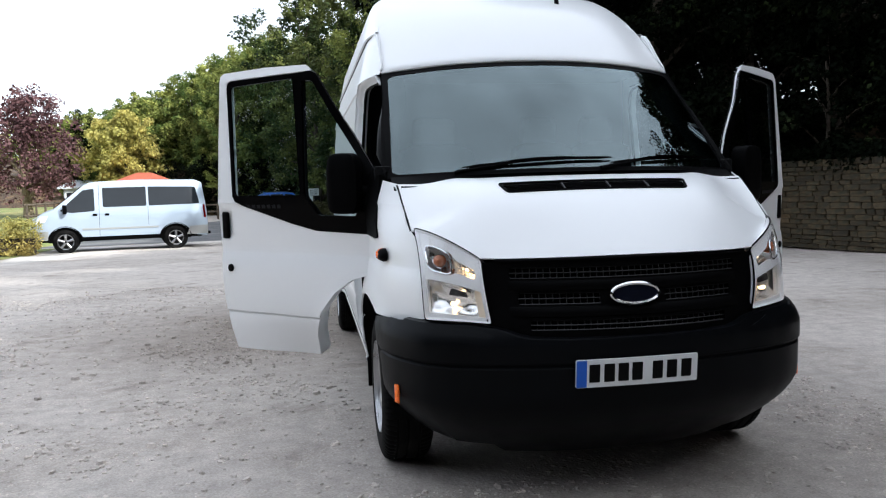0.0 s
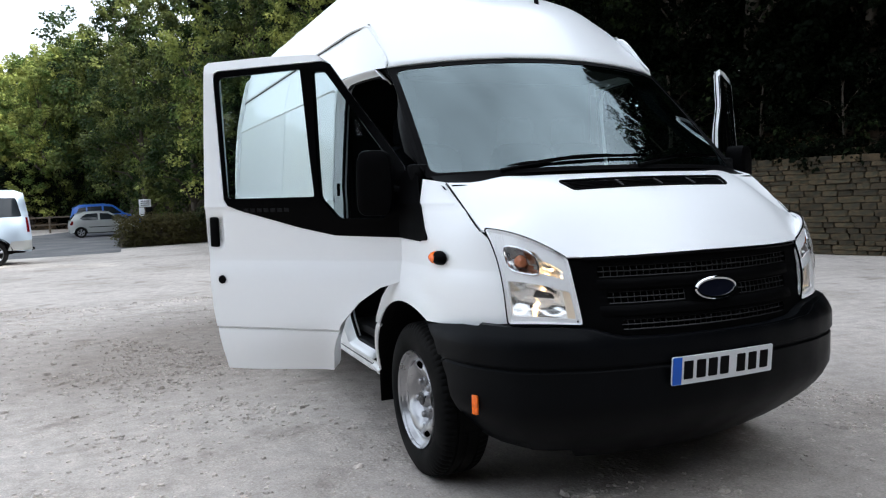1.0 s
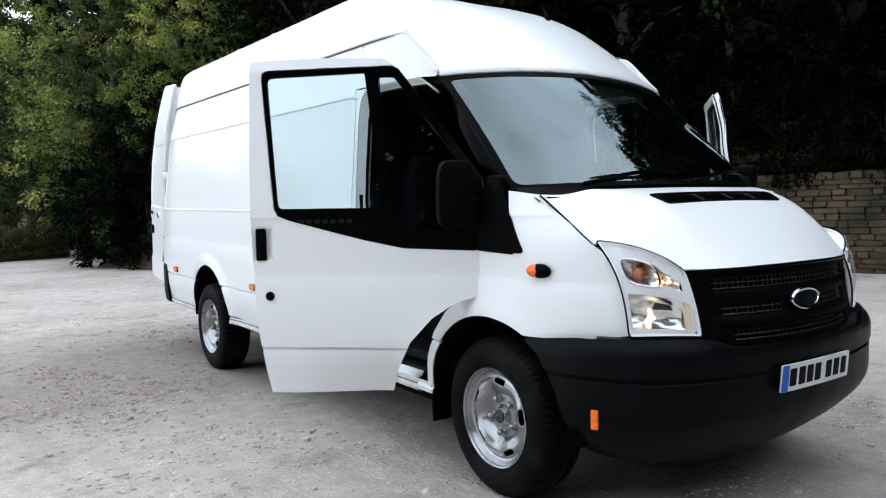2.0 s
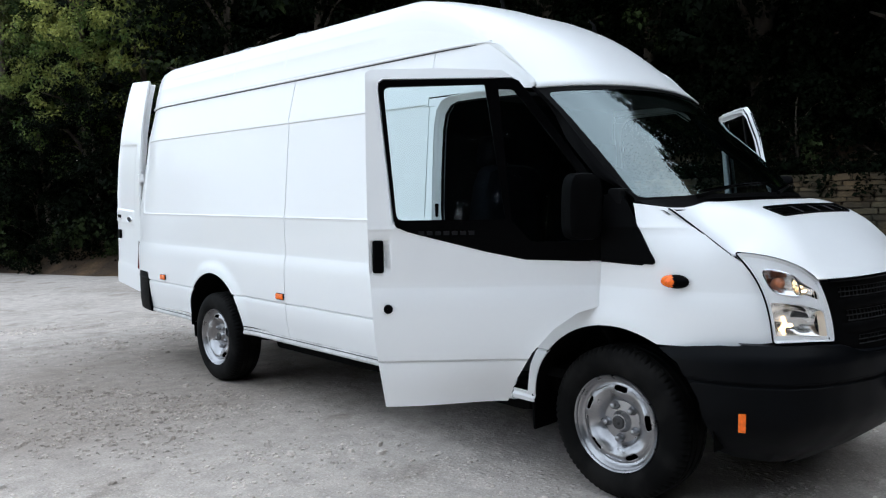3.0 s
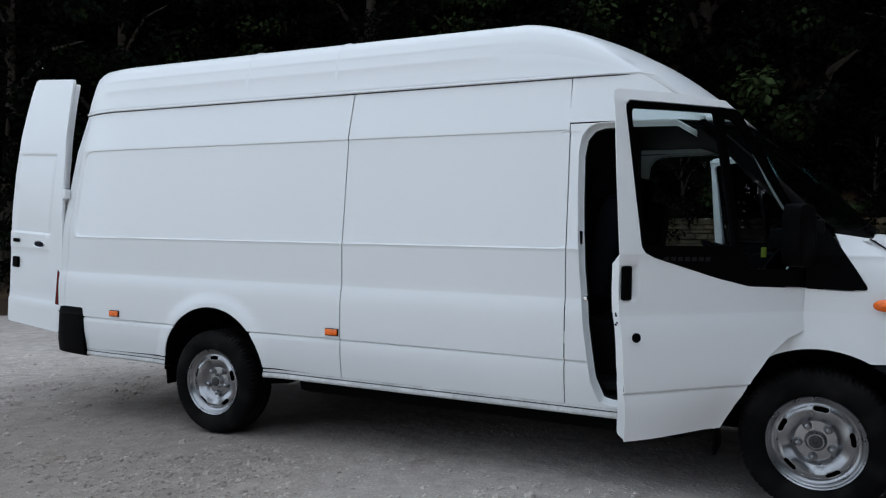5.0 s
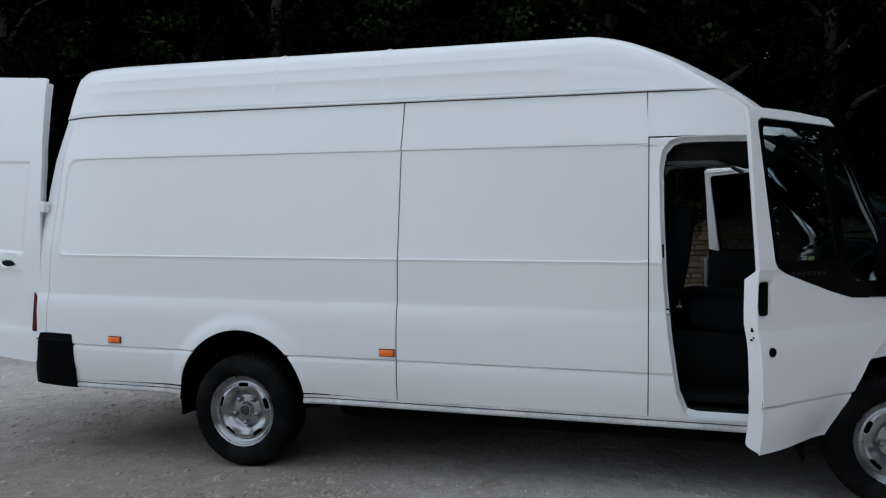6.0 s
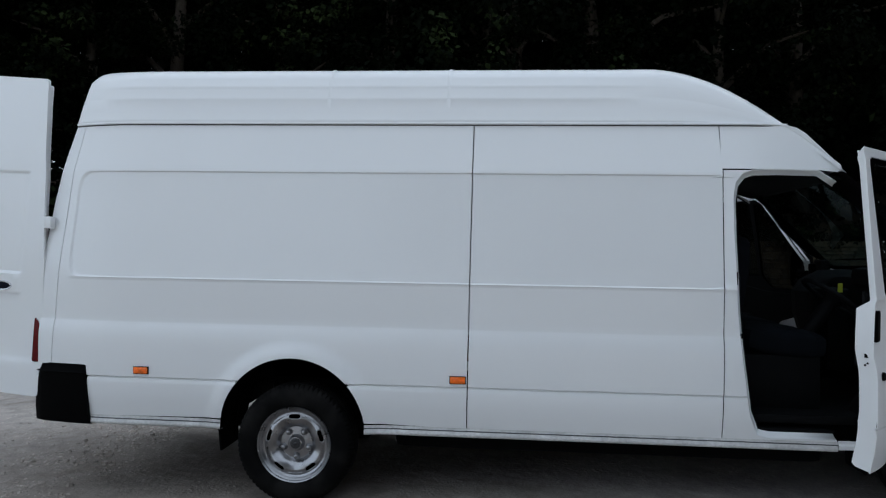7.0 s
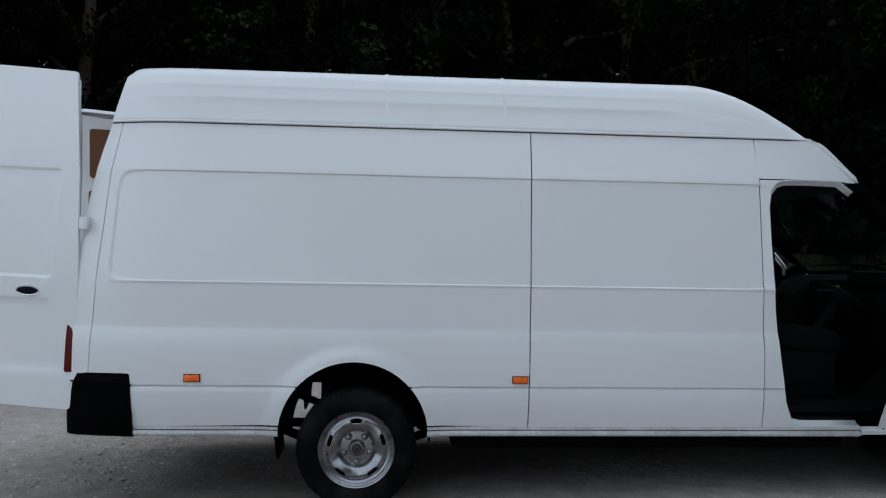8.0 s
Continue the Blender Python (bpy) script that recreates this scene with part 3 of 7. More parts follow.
# bonnet
def bonnet(x, y):
    a = abs(x)
    k = a * a * (1 - 0.8 * smooth(-0.78, -0.52, y) * (1 - smooth(0.46, 0.64, a)))
    yl, yc = -0.876 + 0.35 * k, -0.30 + 0.13 * k
    t = min(1.0, max(0.0, (y - yl) / (yc - yl)))
    z = 1.052 + (1.376 - 0.02 * a * a - 1.052) * (1 - (1 - t) ** 1.75)
    z -= 0.055 * (a / 0.85) ** 6 * (1 - t) ** 0.7
    z += 0.004 * smooth(0.50, 0.58, a) * (1 - smooth(0.62, 0.80, a))
    flush = float(np.interp(y, [-0.497, -0.35, -0.215], [1.152, 1.259, 1.352]))
    return (x, y, z + (flush - z) * smooth(0.58, 0.835, a) * smooth(-0.60, -0.47, y))


edge = [(0.018 + 0.075 * i, -0.872 + 0.30 * (0.018 + 0.075 * i) ** 2 + 0.125 * (0.018 + 0.075 * i) ** 4) for i in range(8)] + [(0.60, -0.748), (0.66, -0.70), (0.74, -0.61), (0.83, -0.492), (0.845, -0.35), (0.852, -0.21), (0.70, -0.235), (0.5, -0.265), (0.25, -0.29), (0.0, -0.298)]
vent_hole = fillet([(0.435, -0.442), (-0.435, -0.442), (-0.413, -0.526), (0.413, -0.526)], 0.018)
outline = edge + [(-x, y) for x, y in edge[-2::-1]]
v, f = sheet(outline, lines(-0.85, 0.85, 0.05), lines(-0.845, -0.21, 0.04), bonnet, (0, -0.3, 1), 0.008, [vent_hole])
finish("bonnet", v, f, PAINT, van)
# added strip: the dark line under the edge, and cover for its rim
lip = [(x, y - 0.003, bonnet(x, y)[2] - 0.0085) for x, y in [(-a, b) for a, b in edge[7::-1]] + edge[:8]]
finish("bonnet_seal", *tube(lip, 0.0075, 6), GLOSSBLACK, van, "black rubber seal under the bonnet's front edge")
v, f = sheet(fillet([(0.43, -0.445), (-0.43, -0.445), (-0.408, -0.523), (0.408, -0.523)], 0.014), lines(-0.43, 0.43, 0.06), [-0.49], lambda x, y: (x, y, bonnet(x, y)[2] - 0.022), (0, 0, 1), 0.006)
vent = finish("bonnet_vent", v, f, GLOSSBLACK, van, "black slotted vent in the bonnet")
for yy in (-0.511, -0.497, -0.484, -0.470, -0.456):
    pts = [(x, yy, bonnet(x, yy)[2] - 0.004) for x in lines(-0.41, 0.41, 0.08)]
    v, f = tube(pts, 0.0036, 6)
    finish("slat", v, f, BLACK, vent)
for xx in (-0.15, 0.06, 0.24):
    v, f = tube([(xx, yy, bonnet(xx, yy)[2] - 0.003) for yy in (-0.520, -0.485, -0.447)], 0.005, 6)
    finish("slat", v, f, MESHGREY, vent)
# rim of the vent
pts = [(x, y, bonnet(x, y)[2] + 0.002) for x, y in densify(vent_hole, 0.05)]
v, f = tube(pts, 0.006, 6, closed=True)
finish("vent_rim", v, f, BLACK, vent)
for side in (-1, 1):
    rows = []
    for i in range(15):
        t = i / 14
        x, y = Vector((0.832, -0.49)).lerp(Vector((0.852, -0.21)), t)
        z = bonnet(x, y)[2]
        wz = float(np.interp(y, [-0.497, -0.35, -0.215], [1.150, 1.257, 1.350]))
        rows.append([Vector((side * (x - 0.03), y, z - 0.004)), Vector((side * (x + 0.002), y, min(z, wz) - 0.007)), Vector((side * (flank(y, wz) - 0.001), y, wz - 0.001))])
    v, f = grid(rows, flip=side > 0)
    finish("wing_shoulder", v, f, PAINT, van)
# open joint between bonnet and wing
for side in (-1, 1):
    pts = []
    for i in range(15):
        x, y = Vector((0.834, -0.49)).lerp(Vector((0.854, -0.21)), i / 14)
        wz = float(np.interp(y, [-0.497, -0.35, -0.215], [1.150, 1.257, 1.350]))
        pts.append((side * (x + 0.003), y, min(bonnet(x, y)[2], wz) - 0.003))
    finish("bonnet_joint", *tube(pts, 0.0042, 6), INK, van, "dark open joint beside the bonnet")
# cowl under the windscreen
rows = []
for i in range(31):
    x = -0.87 + 1.74 * i / 30
    a = abs(x)
    y0 = -0.298 + 0.13 * a * a
    zb = bonnet(x, y0)[2]
    u = x / 0.885
    g = screen(u, 0.012)
    rows.append([Vector((x, y0 - 0.02, zb - 0.03)), Vector((x, y0 + 0.012, zb - 0.012)), Vector((x, y0 + 0.03, zb - 0.01)), Vector((x, g.y, g.z + 0.001))])
v, f = grid(rows, flip=True)
finish("cowl", v, f, BLACK, van)


# wipers on the glass
def on_screen(u, v, d):
    return screen(u, v) + Vector((0, -0.66, 0.75)) * d


for a, b, piv in (((-0.62, 0.045), (0.20, 0.085), (-0.66, 0.015)), ((0.18, 0.045), (0.86, 0.095), (0.12, 0.015))):
    n = 12
    pts = [on_screen(a[0] + (b[0] - a[0]) * i / n, a[1] + (b[1] - a[1]) * i / n + 0.012 * math.sin(math.pi * i / n), 0.010) for i in range(n + 1)]
    wiper = finish("wiper", *tube(pts, [0.003] + [0.0075] * (n - 1) + [0.003], 6), GLOSSBLACK, van, "black wiper lying on the glass")
    mid = pts[n // 2]
    p0 = on_screen(piv[0], piv[1], 0.008)
    finish("wiper_arm", *tube([p0, p0.lerp(mid, 0.35) + Vector((0, -0.004, 0.005)), p0.lerp(mid, 0.75) + Vector((0, -0.004, 0.005)), mid + Vector((0, -0.002, 0.003))], [0.010, 0.007, 0.005, 0.004], 6), BLACK, wiper)
    finish("wiper_bridge", *tube([pts[2], pts[4] + Vector((0, -0.006, 0.008)), pts[6] + Vector((0, -0.008, 0.010)), pts[8] + Vector((0, -0.006, 0.008)), pts[10]], 0.004, 6), GLOSSBLACK, wiper)


# front face
def nose(x, z, d=0.0):
    y0 = float(np.interp(z, [0.55, 0.79, 0.895, 1.04, 1.10], [-0.935, -0.915, -0.888, -0.868, -0.855]))
    return (x, y0 + 0.35 * x * x + d, z)


g_out = fillet([(0.605, 1.034), (0.592, 0.90), (0.578, 0.79), (0.52, 0.732), (-0.52, 0.732), (-0.578, 0.79), (-0.592, 0.90), (-0.605, 1.034), (-0.30, 1.040), (0.30, 1.040)], [0.01, 0, 0.02, 0.03, 0.03, 0.02, 0, 0.01, 0, 0])
SLOTS = [(-0.485, 0.485, 0.968, 1.012), (-0.455, -0.135, 0.866, 0.912), (0.135, 0.455, 0.866, 0.912), (-0.415, 0.415, 0.766, 0.806)]
holes = [fillet([(a, c), (b, c), (b, d), (a, d)], 0.012) for a, b, c, d in SLOTS]


def face_front(v, f):
    n = sum(((Vector(v[q[1]]) - Vector(v[q[0]])).cross(Vector(v[q[2]]) - Vector(v[q[0]])) for q in f), Vector((0, 0, 0)))
    return f if n.y < 0 else [tuple(reversed(q)) for q in f]


v, f = sheet(g_out, lines(-0.6, 0.6, 0.06), lines(0.73, 1.04, 0.02, [0.916, 0.928, 0.94, 0.952, 0.964, 0.814, 0.826, 0.838, 0.850, 0.862]), nose, (0, -1, 0), 0.012, holes)
grille = finish("grille", v, f, BLACK, van, "black plastic radiator grille with mesh slots")
for z0 in (0.940, 0.838):
    rows = []
    for i in range(31):
        x = -0.50 + i / 30
        e = 1 - smooth(0.44, 0.50, abs(x))
        rows.append([Vector(nose(x, z0 + dz, -d * e + 0.002)) for dz, d in ((-0.024, 0.0), (-0.016, 0.010), (0.0, 0.014), (0.016, 0.010), (0.024, 0.0))])
    v, f = grid(rows)
    finish("grille_bar", v, face_front(v, f), BLACK, grille)
v, f = sheet([(0.56, 1.02), (0.53, 0.75), (-0.53, 0.75), (-0.56, 1.02)], lines(-0.5, 0.5, 0.1), [0.8, 0.9], lambda x, z: nose(x, z, 0.05), (0, -1, 0), 0.01)
finish("backing", v, f, DARKUNDER, grille)
for a, b, c, d in SLOTS:
    allv, allf = [], []
    n = int(round((b - a) / 0.026))
    for i in range(n + 1):
        x = a + (b - a) * i / n
        v, f = tube([nose(x, c, 0.010), nose(x, (c + d) / 2, 0.007), nose(x, d, 0.010)], 0.0026, 4)
        allf += [tuple(k + len(allv) for k in q) for q in f]
        allv += v
    for z in (c + 0.001, (c + d) / 2, d - 0.001):
        v, f = tube([nose(a + (b - a) * i / 12, z, 0.006) for i in range(13)], 0.0028, 4)
        allf += [tuple(k + len(allv) for k in q) for q in f]
        allv += v
    finish("mesh_insert", allv, allf, MESHGREY, grille)


def oval(name, cx, cy, cz, rx, rz, facing, parent, label):
    """A raised oval emblem: chrome rim and dark face, no lettering."""
    ring_rows = []
    for k in range(32):
        a = 2 * math.pi * k / 32
        c, s = math.cos(a), math.sin(a)
        ring_rows.append([facing(cx + rx * q * c, cz + rz * (1 - (1 - q) * rx / rz) * s, d) for q, d in ((1.0, 0.0), (1.0, -0.010), (0.95, -0.015), (0.88, -0.013), (0.86, -0.007))])
    v, f = grid(ring_rows, close_u=True)
    rim = finish(name, v, f, CHROME, parent, label)
    rows = [[facing(cx, cz, -0.012)] * 32] + [[facing(cx + rx * q * math.cos(2 * math.pi * k / 32), cz + rz * q * math.sin(2 * math.pi * k / 32), -0.011 + 0.003 * q) for k in range(32)] for q in (0.3, 0.6, 0.88)]
    v, f = grid(rows, close_v=True)
    finish("enamel_face", v, f, BADGE, rim)
    return rim


oval("oval_badge", 0, 0, 0.905, 0.106, 0.046, lambda x, z, d: nose(x, z, d - 0.012), van, "oval chrome-rimmed dark emblem on the grille")

# number plate: blue band and plain bars
def plate_face(x, z, d=0.0):
    return (0.97 * x - 0.02, -0.960 - d + 0.10 * x * x - 0.08 * (z - 0.6), z - 0.025)


v, f = sheet(fillet([(-0.26, 0.577), (0.26, 0.577), (0.26, 0.688), (-0.26, 0.688)], 0.008), lines(-0.26, 0.26, 0.065), [0.63], lambda x, z: plate_face(x, z, 0.012), (0, -1, 0), 0.006)
plate = finish("number_plate", v, f, PLATE, van, "white number plate with a blue band")
v, f = sheet([(-0.258, 0.579), (-0.216, 0.579), (-0.216, 0.686), (-0.258, 0.686)], [-0.24], [0.63], lambda x, z: plate_face(x, z, 0.0145), (0, -1, 0), 0.002)
finish("blue_band", v, f, PLATEBLUE, plate)
for x in (-0.183, -0.121, -0.062, -0.003, 0.084, 0.146, 0.210):
    v, f = sheet(fillet([(x - 0.022, 0.597), (x + 0.022, 0.597), (x + 0.022, 0.669), (x - 0.022, 0.669)], 0.004), [x], [0.63], lambda a, b: plate_face(a, b, 0.0145), (0, -1, 0), 0.002)
    finish("bar", v, f, INK, plate)

# front bumper
PLAN = [(-0.990, -0.16), (-0.986, -0.36), (-0.970, -0.48), (-0.942, -0.57), (-0.888, -0.67), (-0.828, -0.752), (-0.73, -0.818), (-0.60, -0.873), (-0.40, -0.922), (-0.20, -0.952), (0.0, -0.962)]
PLAN = PLAN + [(-x, y) for x, y in PLAN[-2::-1]]
PS = [0.0]
for p, q in zip(PLAN, PLAN[1:]):
    PS.append(PS[-1] + math.dist(p, q))
HALF = PS[-1] / 2


def bumper_face(s, z):
    s = s + HALF
    x, y = float(np.interp(s, PS, [p[0] for p in PLAN])), float(np.interp(s, PS, [p[1] for p in PLAN]))
    a, b = min(PS[-1], s + 0.03), max(0.0, s - 0.03)
    tx = float(np.interp(a, PS, [p[0] for p in PLAN]) - np.interp(b, PS, [p[0] for p in PLAN]))
    ty = float(np.interp(a, PS, [p[1] for p in PLAN]) - np.interp(b, PS, [p[1] for p in PLAN]))
    n = Vector((ty, -tx)).normalized()
    if n.dot(Vector((x, y + 0.2))) < 0:
        n = -n
    d = 0.0
    if z > 0.70:
        d -= 0.042 * ((z - 0.70) / 0.09) ** 2
    if z < 0.50:
        d -= 0.22 * ((0.50 - z) / 0.25) ** 1.6
    d -= 0.010 * smooth(0.622, 0.630, z) * (1 - smooth(0.636, 0.646, z))
    d -= 0.006 * (1 - smooth(0.622, 0.640, z))
    return (x + n.x * d, y + n.y * d, z)


def s_at(y):
    n = len(PLAN) // 2 + 1
    return float(np.interp(y, [p[1] for p in PLAN[:n]][::-1], PS[:n][::-1])) - HALF


b_half = [(s_at(-0.235), 0.752), (s_at(-0.33), 0.70), (s_at(-0.42), 0.56), (s_at(-0.462), 0.40), (s_at(-0.47), 0.30), (s_at(-0.56), 0.275), (s_at(-0.75), 0.255), (-0.60, 0.245), (-0.54, 0.185), (-0.4, 0.175), (0.0, 0.17)]
t_half = [(s_at(-0.40), 0.775), (s_at(-0.50), 0.786), (s_at(-0.685), 0.790), (s_at(-0.80), 0.787), (s_at(-0.862), 0.775), (s_at(-0.89), 0.742), (-0.30, 0.735)]
outline = b_half + [(-s, z) for s, z in b_half[-2::-1]] + [(-s, z) for s, z in t_half] + t_half[::-1]
v, f = sheet(outline, lines(-1.4, 1.4, 0.05), lines(0.17, 0.79, 0.04, [0.615, 0.622, 0.63, 0.636, 0.646, 0.655, 0.72, 0.74, 0.76]), bumper_face, (0, -1, 0), 0.01)
finish("front_bumper", v, f, BUMPER, van, "matt black wrap-round front bumper")
# ledge between bumper lip and grille
rows = []
for i in range(49):
    s = -1.06 + 2.12 * i / 48
    zt = float(np.interp(abs(s), [0.0, 0.30, 0.46, 0.56, 0.70, 1.1], [0.735, 0.735, 0.742, 0.775, 0.787, 0.788]))
    a = Vector(bumper_face(s, zt))
    c = Vector((a.x * 0.84, a.y + 0.14, zt + 0.001))
    low = Vector(bumper_face(s, zt - 0.045))
    rows.append([Vector((low.x * 0.985, low.y + 0.014, low.z)), Vector((a.x * 0.993, a.y + 0.006, zt - 0.006)), a.lerp(c, 0.08) + Vector((0, 0, 0.003)), a.lerp(c, 0.4) + Vector((0, 0, 0.004)), c])
v, f = grid(rows, flip=True)
finish("bumper_ledge", v, f, BUMPER, van)
# amber side reflectors on the bumper
for side in (-1, 1):
    bm = box_bm(0.010, 0.030, 0.078, (side * 0.926, -0.590, 0.478), 0.004, pose(0, 0, 0, 0, 0, side * -24))
    part("side_reflector", bm, AMBER, van, "amber reflector")

# headlamps
DIMAMBER = material("amber_bulb_glass", (0.42, 0.15, 0.07), rough=0.15, spread=0.4, scale=60)
H = {"tt": Vector((-0.824, -0.503, 1.165)), "ti": Vector((-0.592, -0.752, 1.046)), "bi": Vector((-0.566, -0.813, 0.795)), "bo": Vector((-0.810, -0.666, 0.800))}


def lamp(u, v, d=0.0):
    """u from outer to inner edge, v from bottom to top."""
    b = H["bo"].lerp(H["bi"], u)
    t = H["tt"].lerp(H["ti"], u)
    t += Vector((-0.012, -0.03, 0.02)) * 4 * u * (1 - u)
    p = b.lerp(t, v)
    p += Vector((0.010, -0.031, 0)) * 4 * v * (1 - v) * (0.55 + 0.75 * v) * (1 - u) ** 2
    p += Vector((-0.45, -0.85, 0.25)).normalized() * (0.022 * 4 * u * (1 - u) + 0.018 * 4 * v * (1 - v) - d)
    return p


def lamp_set(side):
    def put(name, vf, mat, parent, label=""):
        v, f = vf
        if side > 0:
            v, f = mirrored(v, f)
        return finish(name, v, f, mat, parent, label)

    face = (-0.45, -0.85, 0.25)
    us = lines(0, 1, 0.1)
    full = fillet([(0, 0), (1, 0), (1, 1), (0, 1)], 0.05)
    body = put("headlamp", sheet(full, us, us, lambda u, v: lamp(u, v, 0.115), face, 0.01, step=0.08), LAMPWHITE, van, "clear headlamp with chromed reflectors, side light glowing")
    # walls of the housing
    loop = densify(full, 0.08)
    put("bezel", grid([[lamp(u, v, 0.002), lamp(0.5 + (u - 0.5) * 0.9, 0.5 + (v - 0.5) * 0.93, 0.02), lamp(0.5 + (u - 0.5) * 0.86, 0.5 + (v - 0.5) * 0.9, 0.05)] for u, v in loop], close_u=True), LAMPWHITE, body)
    put("black_gasket", tube([lamp(0.5 + (u - 0.5) * 1.012, 0.5 + (v - 0.5) * 1.012, 0.006) for u, v in loop], 0.0038, 6, closed=True), GLOSSBLACK, body)
    # inner bezel round the two chambers
    lower = fillet([(0.07, 0.08), (0.93, 0.08), (0.93, 0.46), (0.07, 0.45)], 0.03)
    upper = fillet([(0.12, 0.60), (0.30, 0.55), (0.52, 0.56), (0.60, 0.61), (0.88, 0.62), (0.90, 0.76), (0.64, 0.78), (0.56, 0.85), (0.22, 0.85), (0.12, 0.76)], 0.035)
    put("inner_bezel", sheet(full, us, us, lambda u, v: lamp(u, v, 0.018), face, 0.006, [lower, upper], step=0.05), LAMPWHITE, body, "pale inner bezel")
    put("side_wall", sheet([(0.82, 0.07), (0.94, 0.07), (0.94, 0.47), (0.82, 0.46)], us, us, lambda u, v: lamp(u, v, 0.022 + 0.12 * (0.94 - u)), face, 0.004), LAMPCREAM, body, "cream inner wall of the lamp")
    put("bulb_shield", sheet(fillet([(0.40, 0.31), (0.70, 0.33), (0.68, 0.39), (0.46, 0.40)], 0.02), [0.5, 0.6], [0.36], lambda u, v: lamp(u, v, 0.050), face, 0.012), HUBCAP, body, "dark bulb shield")
    # lower reflector, faceted
    rows = []
    for i in range(31):
        row = []
        for j in range(25):
            u, vv = 0.06 + 0.78 * i / 30, 0.06 + 0.41 * j / 24
            r = ((i - 15) / 15) ** 2 * 0.45 + ((j - 12) / 12) ** 2 * 0.55
            row.append(lamp(u, vv, 0.096 - 0.070 * r + 0.0022 * math.sin(0.32 * i + 0.42 * j) + 0.0008 * math.sin(0.9 * j - 0.35 * i)))
        rows.append(row)
    put("main_reflector", grid(rows), REFLECTOR, body)
    rows = []
    for i in range(9):
        row = []
        for j in range(9):
            u, vv = 0.10 + 0.46 * i / 8, 0.53 + 0.34 * j / 8
            r = ((i - 4) / 4) ** 2 * 0.5 + ((j - 4) / 4) ** 2 * 0.5
            row.append(lamp(u, vv, 0.090 - 0.068 * r + (0.003 if (i + j) % 3 else 0)))
        rows.append(row)
    put("indicator_reflector", grid(rows), REFLECTOR, body).data.set_sharp_from_angle(angle=radians(4))
    rows = []
    for i in range(7):
        row = []
        for j in range(7):
            u, vv = 0.56 + 0.35 * i / 6, 0.60 + 0.20 * j / 6
            r = ((i - 3) / 3) ** 2 * 0.5 + ((j - 3) / 3) ** 2 * 0.5
            row.append(lamp(u, vv, 0.085 - 0.055 * r + (0.003 if (i + j) % 2 else 0)))
        rows.append(row)
    put("side_light_reflector", grid(rows), REFLECTOR, body).data.set_sharp_from_angle(angle=radians(4))

    def bulb(u, v, d, r, mat, name):
        c = lamp(u, v, d)
        n = Vector(face).normalized()
        rows = []
        e1 = n.cross(Vector((0, 0, 1))).normalized()
        e2 = e1.cross(n)
        for k in range(12):
            a = 2 * math.pi * k / 12
            e = e1 * math.cos(a) + e2 * math.sin(a)
            rows.append([c - n * 0.02 + e * r * 0.7, c + e * r, c + n * r * 0.7 + e * r * 0.8, c + n * r * 1.1 + e * 0.0008])
        put(name, grid(rows, close_u=True), mat, body)

    bulb(0.42, 0.22, 0.070, 0.009, BULB, "main_bulb")
    bulb(0.33, 0.70, 0.050, 0.028, DIMAMBER, "indicator_bulb")
    bulb(0.75, 0.72, 0.05, 0.007, BULB, "side_bulb")
    # rings
    put("indicator_ring", tube([lamp(0.34 + 0.215 * math.copysign(abs(math.cos(a * math.pi / 12)) ** 0.6, math.cos(a * math.pi / 12)), 0.70 + 0.145 * math.copysign(abs(math.sin(a * math.pi / 12)) ** 0.6, math.sin(a * math.pi / 12)), 0.016) for a in range(24)], 0.004, 6, closed=True), CHROME, body)
    lens = put("lens", sheet(full, us, us, lambda u, v: lamp(u, v, 0.0), face, 0, step=0.08), LENS, body, "clear lens")
    lens.visible_shadow = False


lamp_set(-1)
lamp_set(1)

# side indicators on the wings
for side in (-1, 1):
    rows = []
    for k in range(28):
        a = 2 * math.pi * k / 28
        row = []
        for t, r in ((0.0, 0.026), (0.004, 0.030), (0.018, 0.030), (0.030, 0.025), (0.040, 0.015), (0.043, 0.001)):
            row.append(Vector((side * (flank(-0.30, 1.037) - 0.006 + t), -0.295 + 1.85 * r * math.cos(a) + 0.012 * (t / 0.047), 1.037 + r * math.sin(a))))
        rows.append(row)
    v, f = grid(rows, close_u=True, flip=side < 0)
    ob = finish("side_indicator", v, f, BLACK, van, "amber side repeater in a black bezel")
    rows = [[p + Vector((side * 0.005, 0.016, 0)) for p in r[1:]] for r in rows]
    v, f = grid([[Vector((p.x, -0.278 + (p.y + 0.279) * 0.86, 1.037 + (p.z - 1.037) * 0.93)) for p in r] for r in rows], close_u=True, flip=side < 0)
    finish("amber_lens", v, f, AMBER, ob)

# amber side markers
for yy in (2.776, 4.712):
    for side in (-1, 1):
        w = flank(yy, 0.703)
        base = part("side_marker", box_bm(0.010, 0.098, 0.047, (side * (w + 0.003), yy, 0.703), 0.004), BLACK, van, "orange side marker lamp")
        part("marker_lens", box_bm(0.016, 0.088, 0.039, (side * (w + 0.009), yy, 0.703), 0.006), AMBER, base)


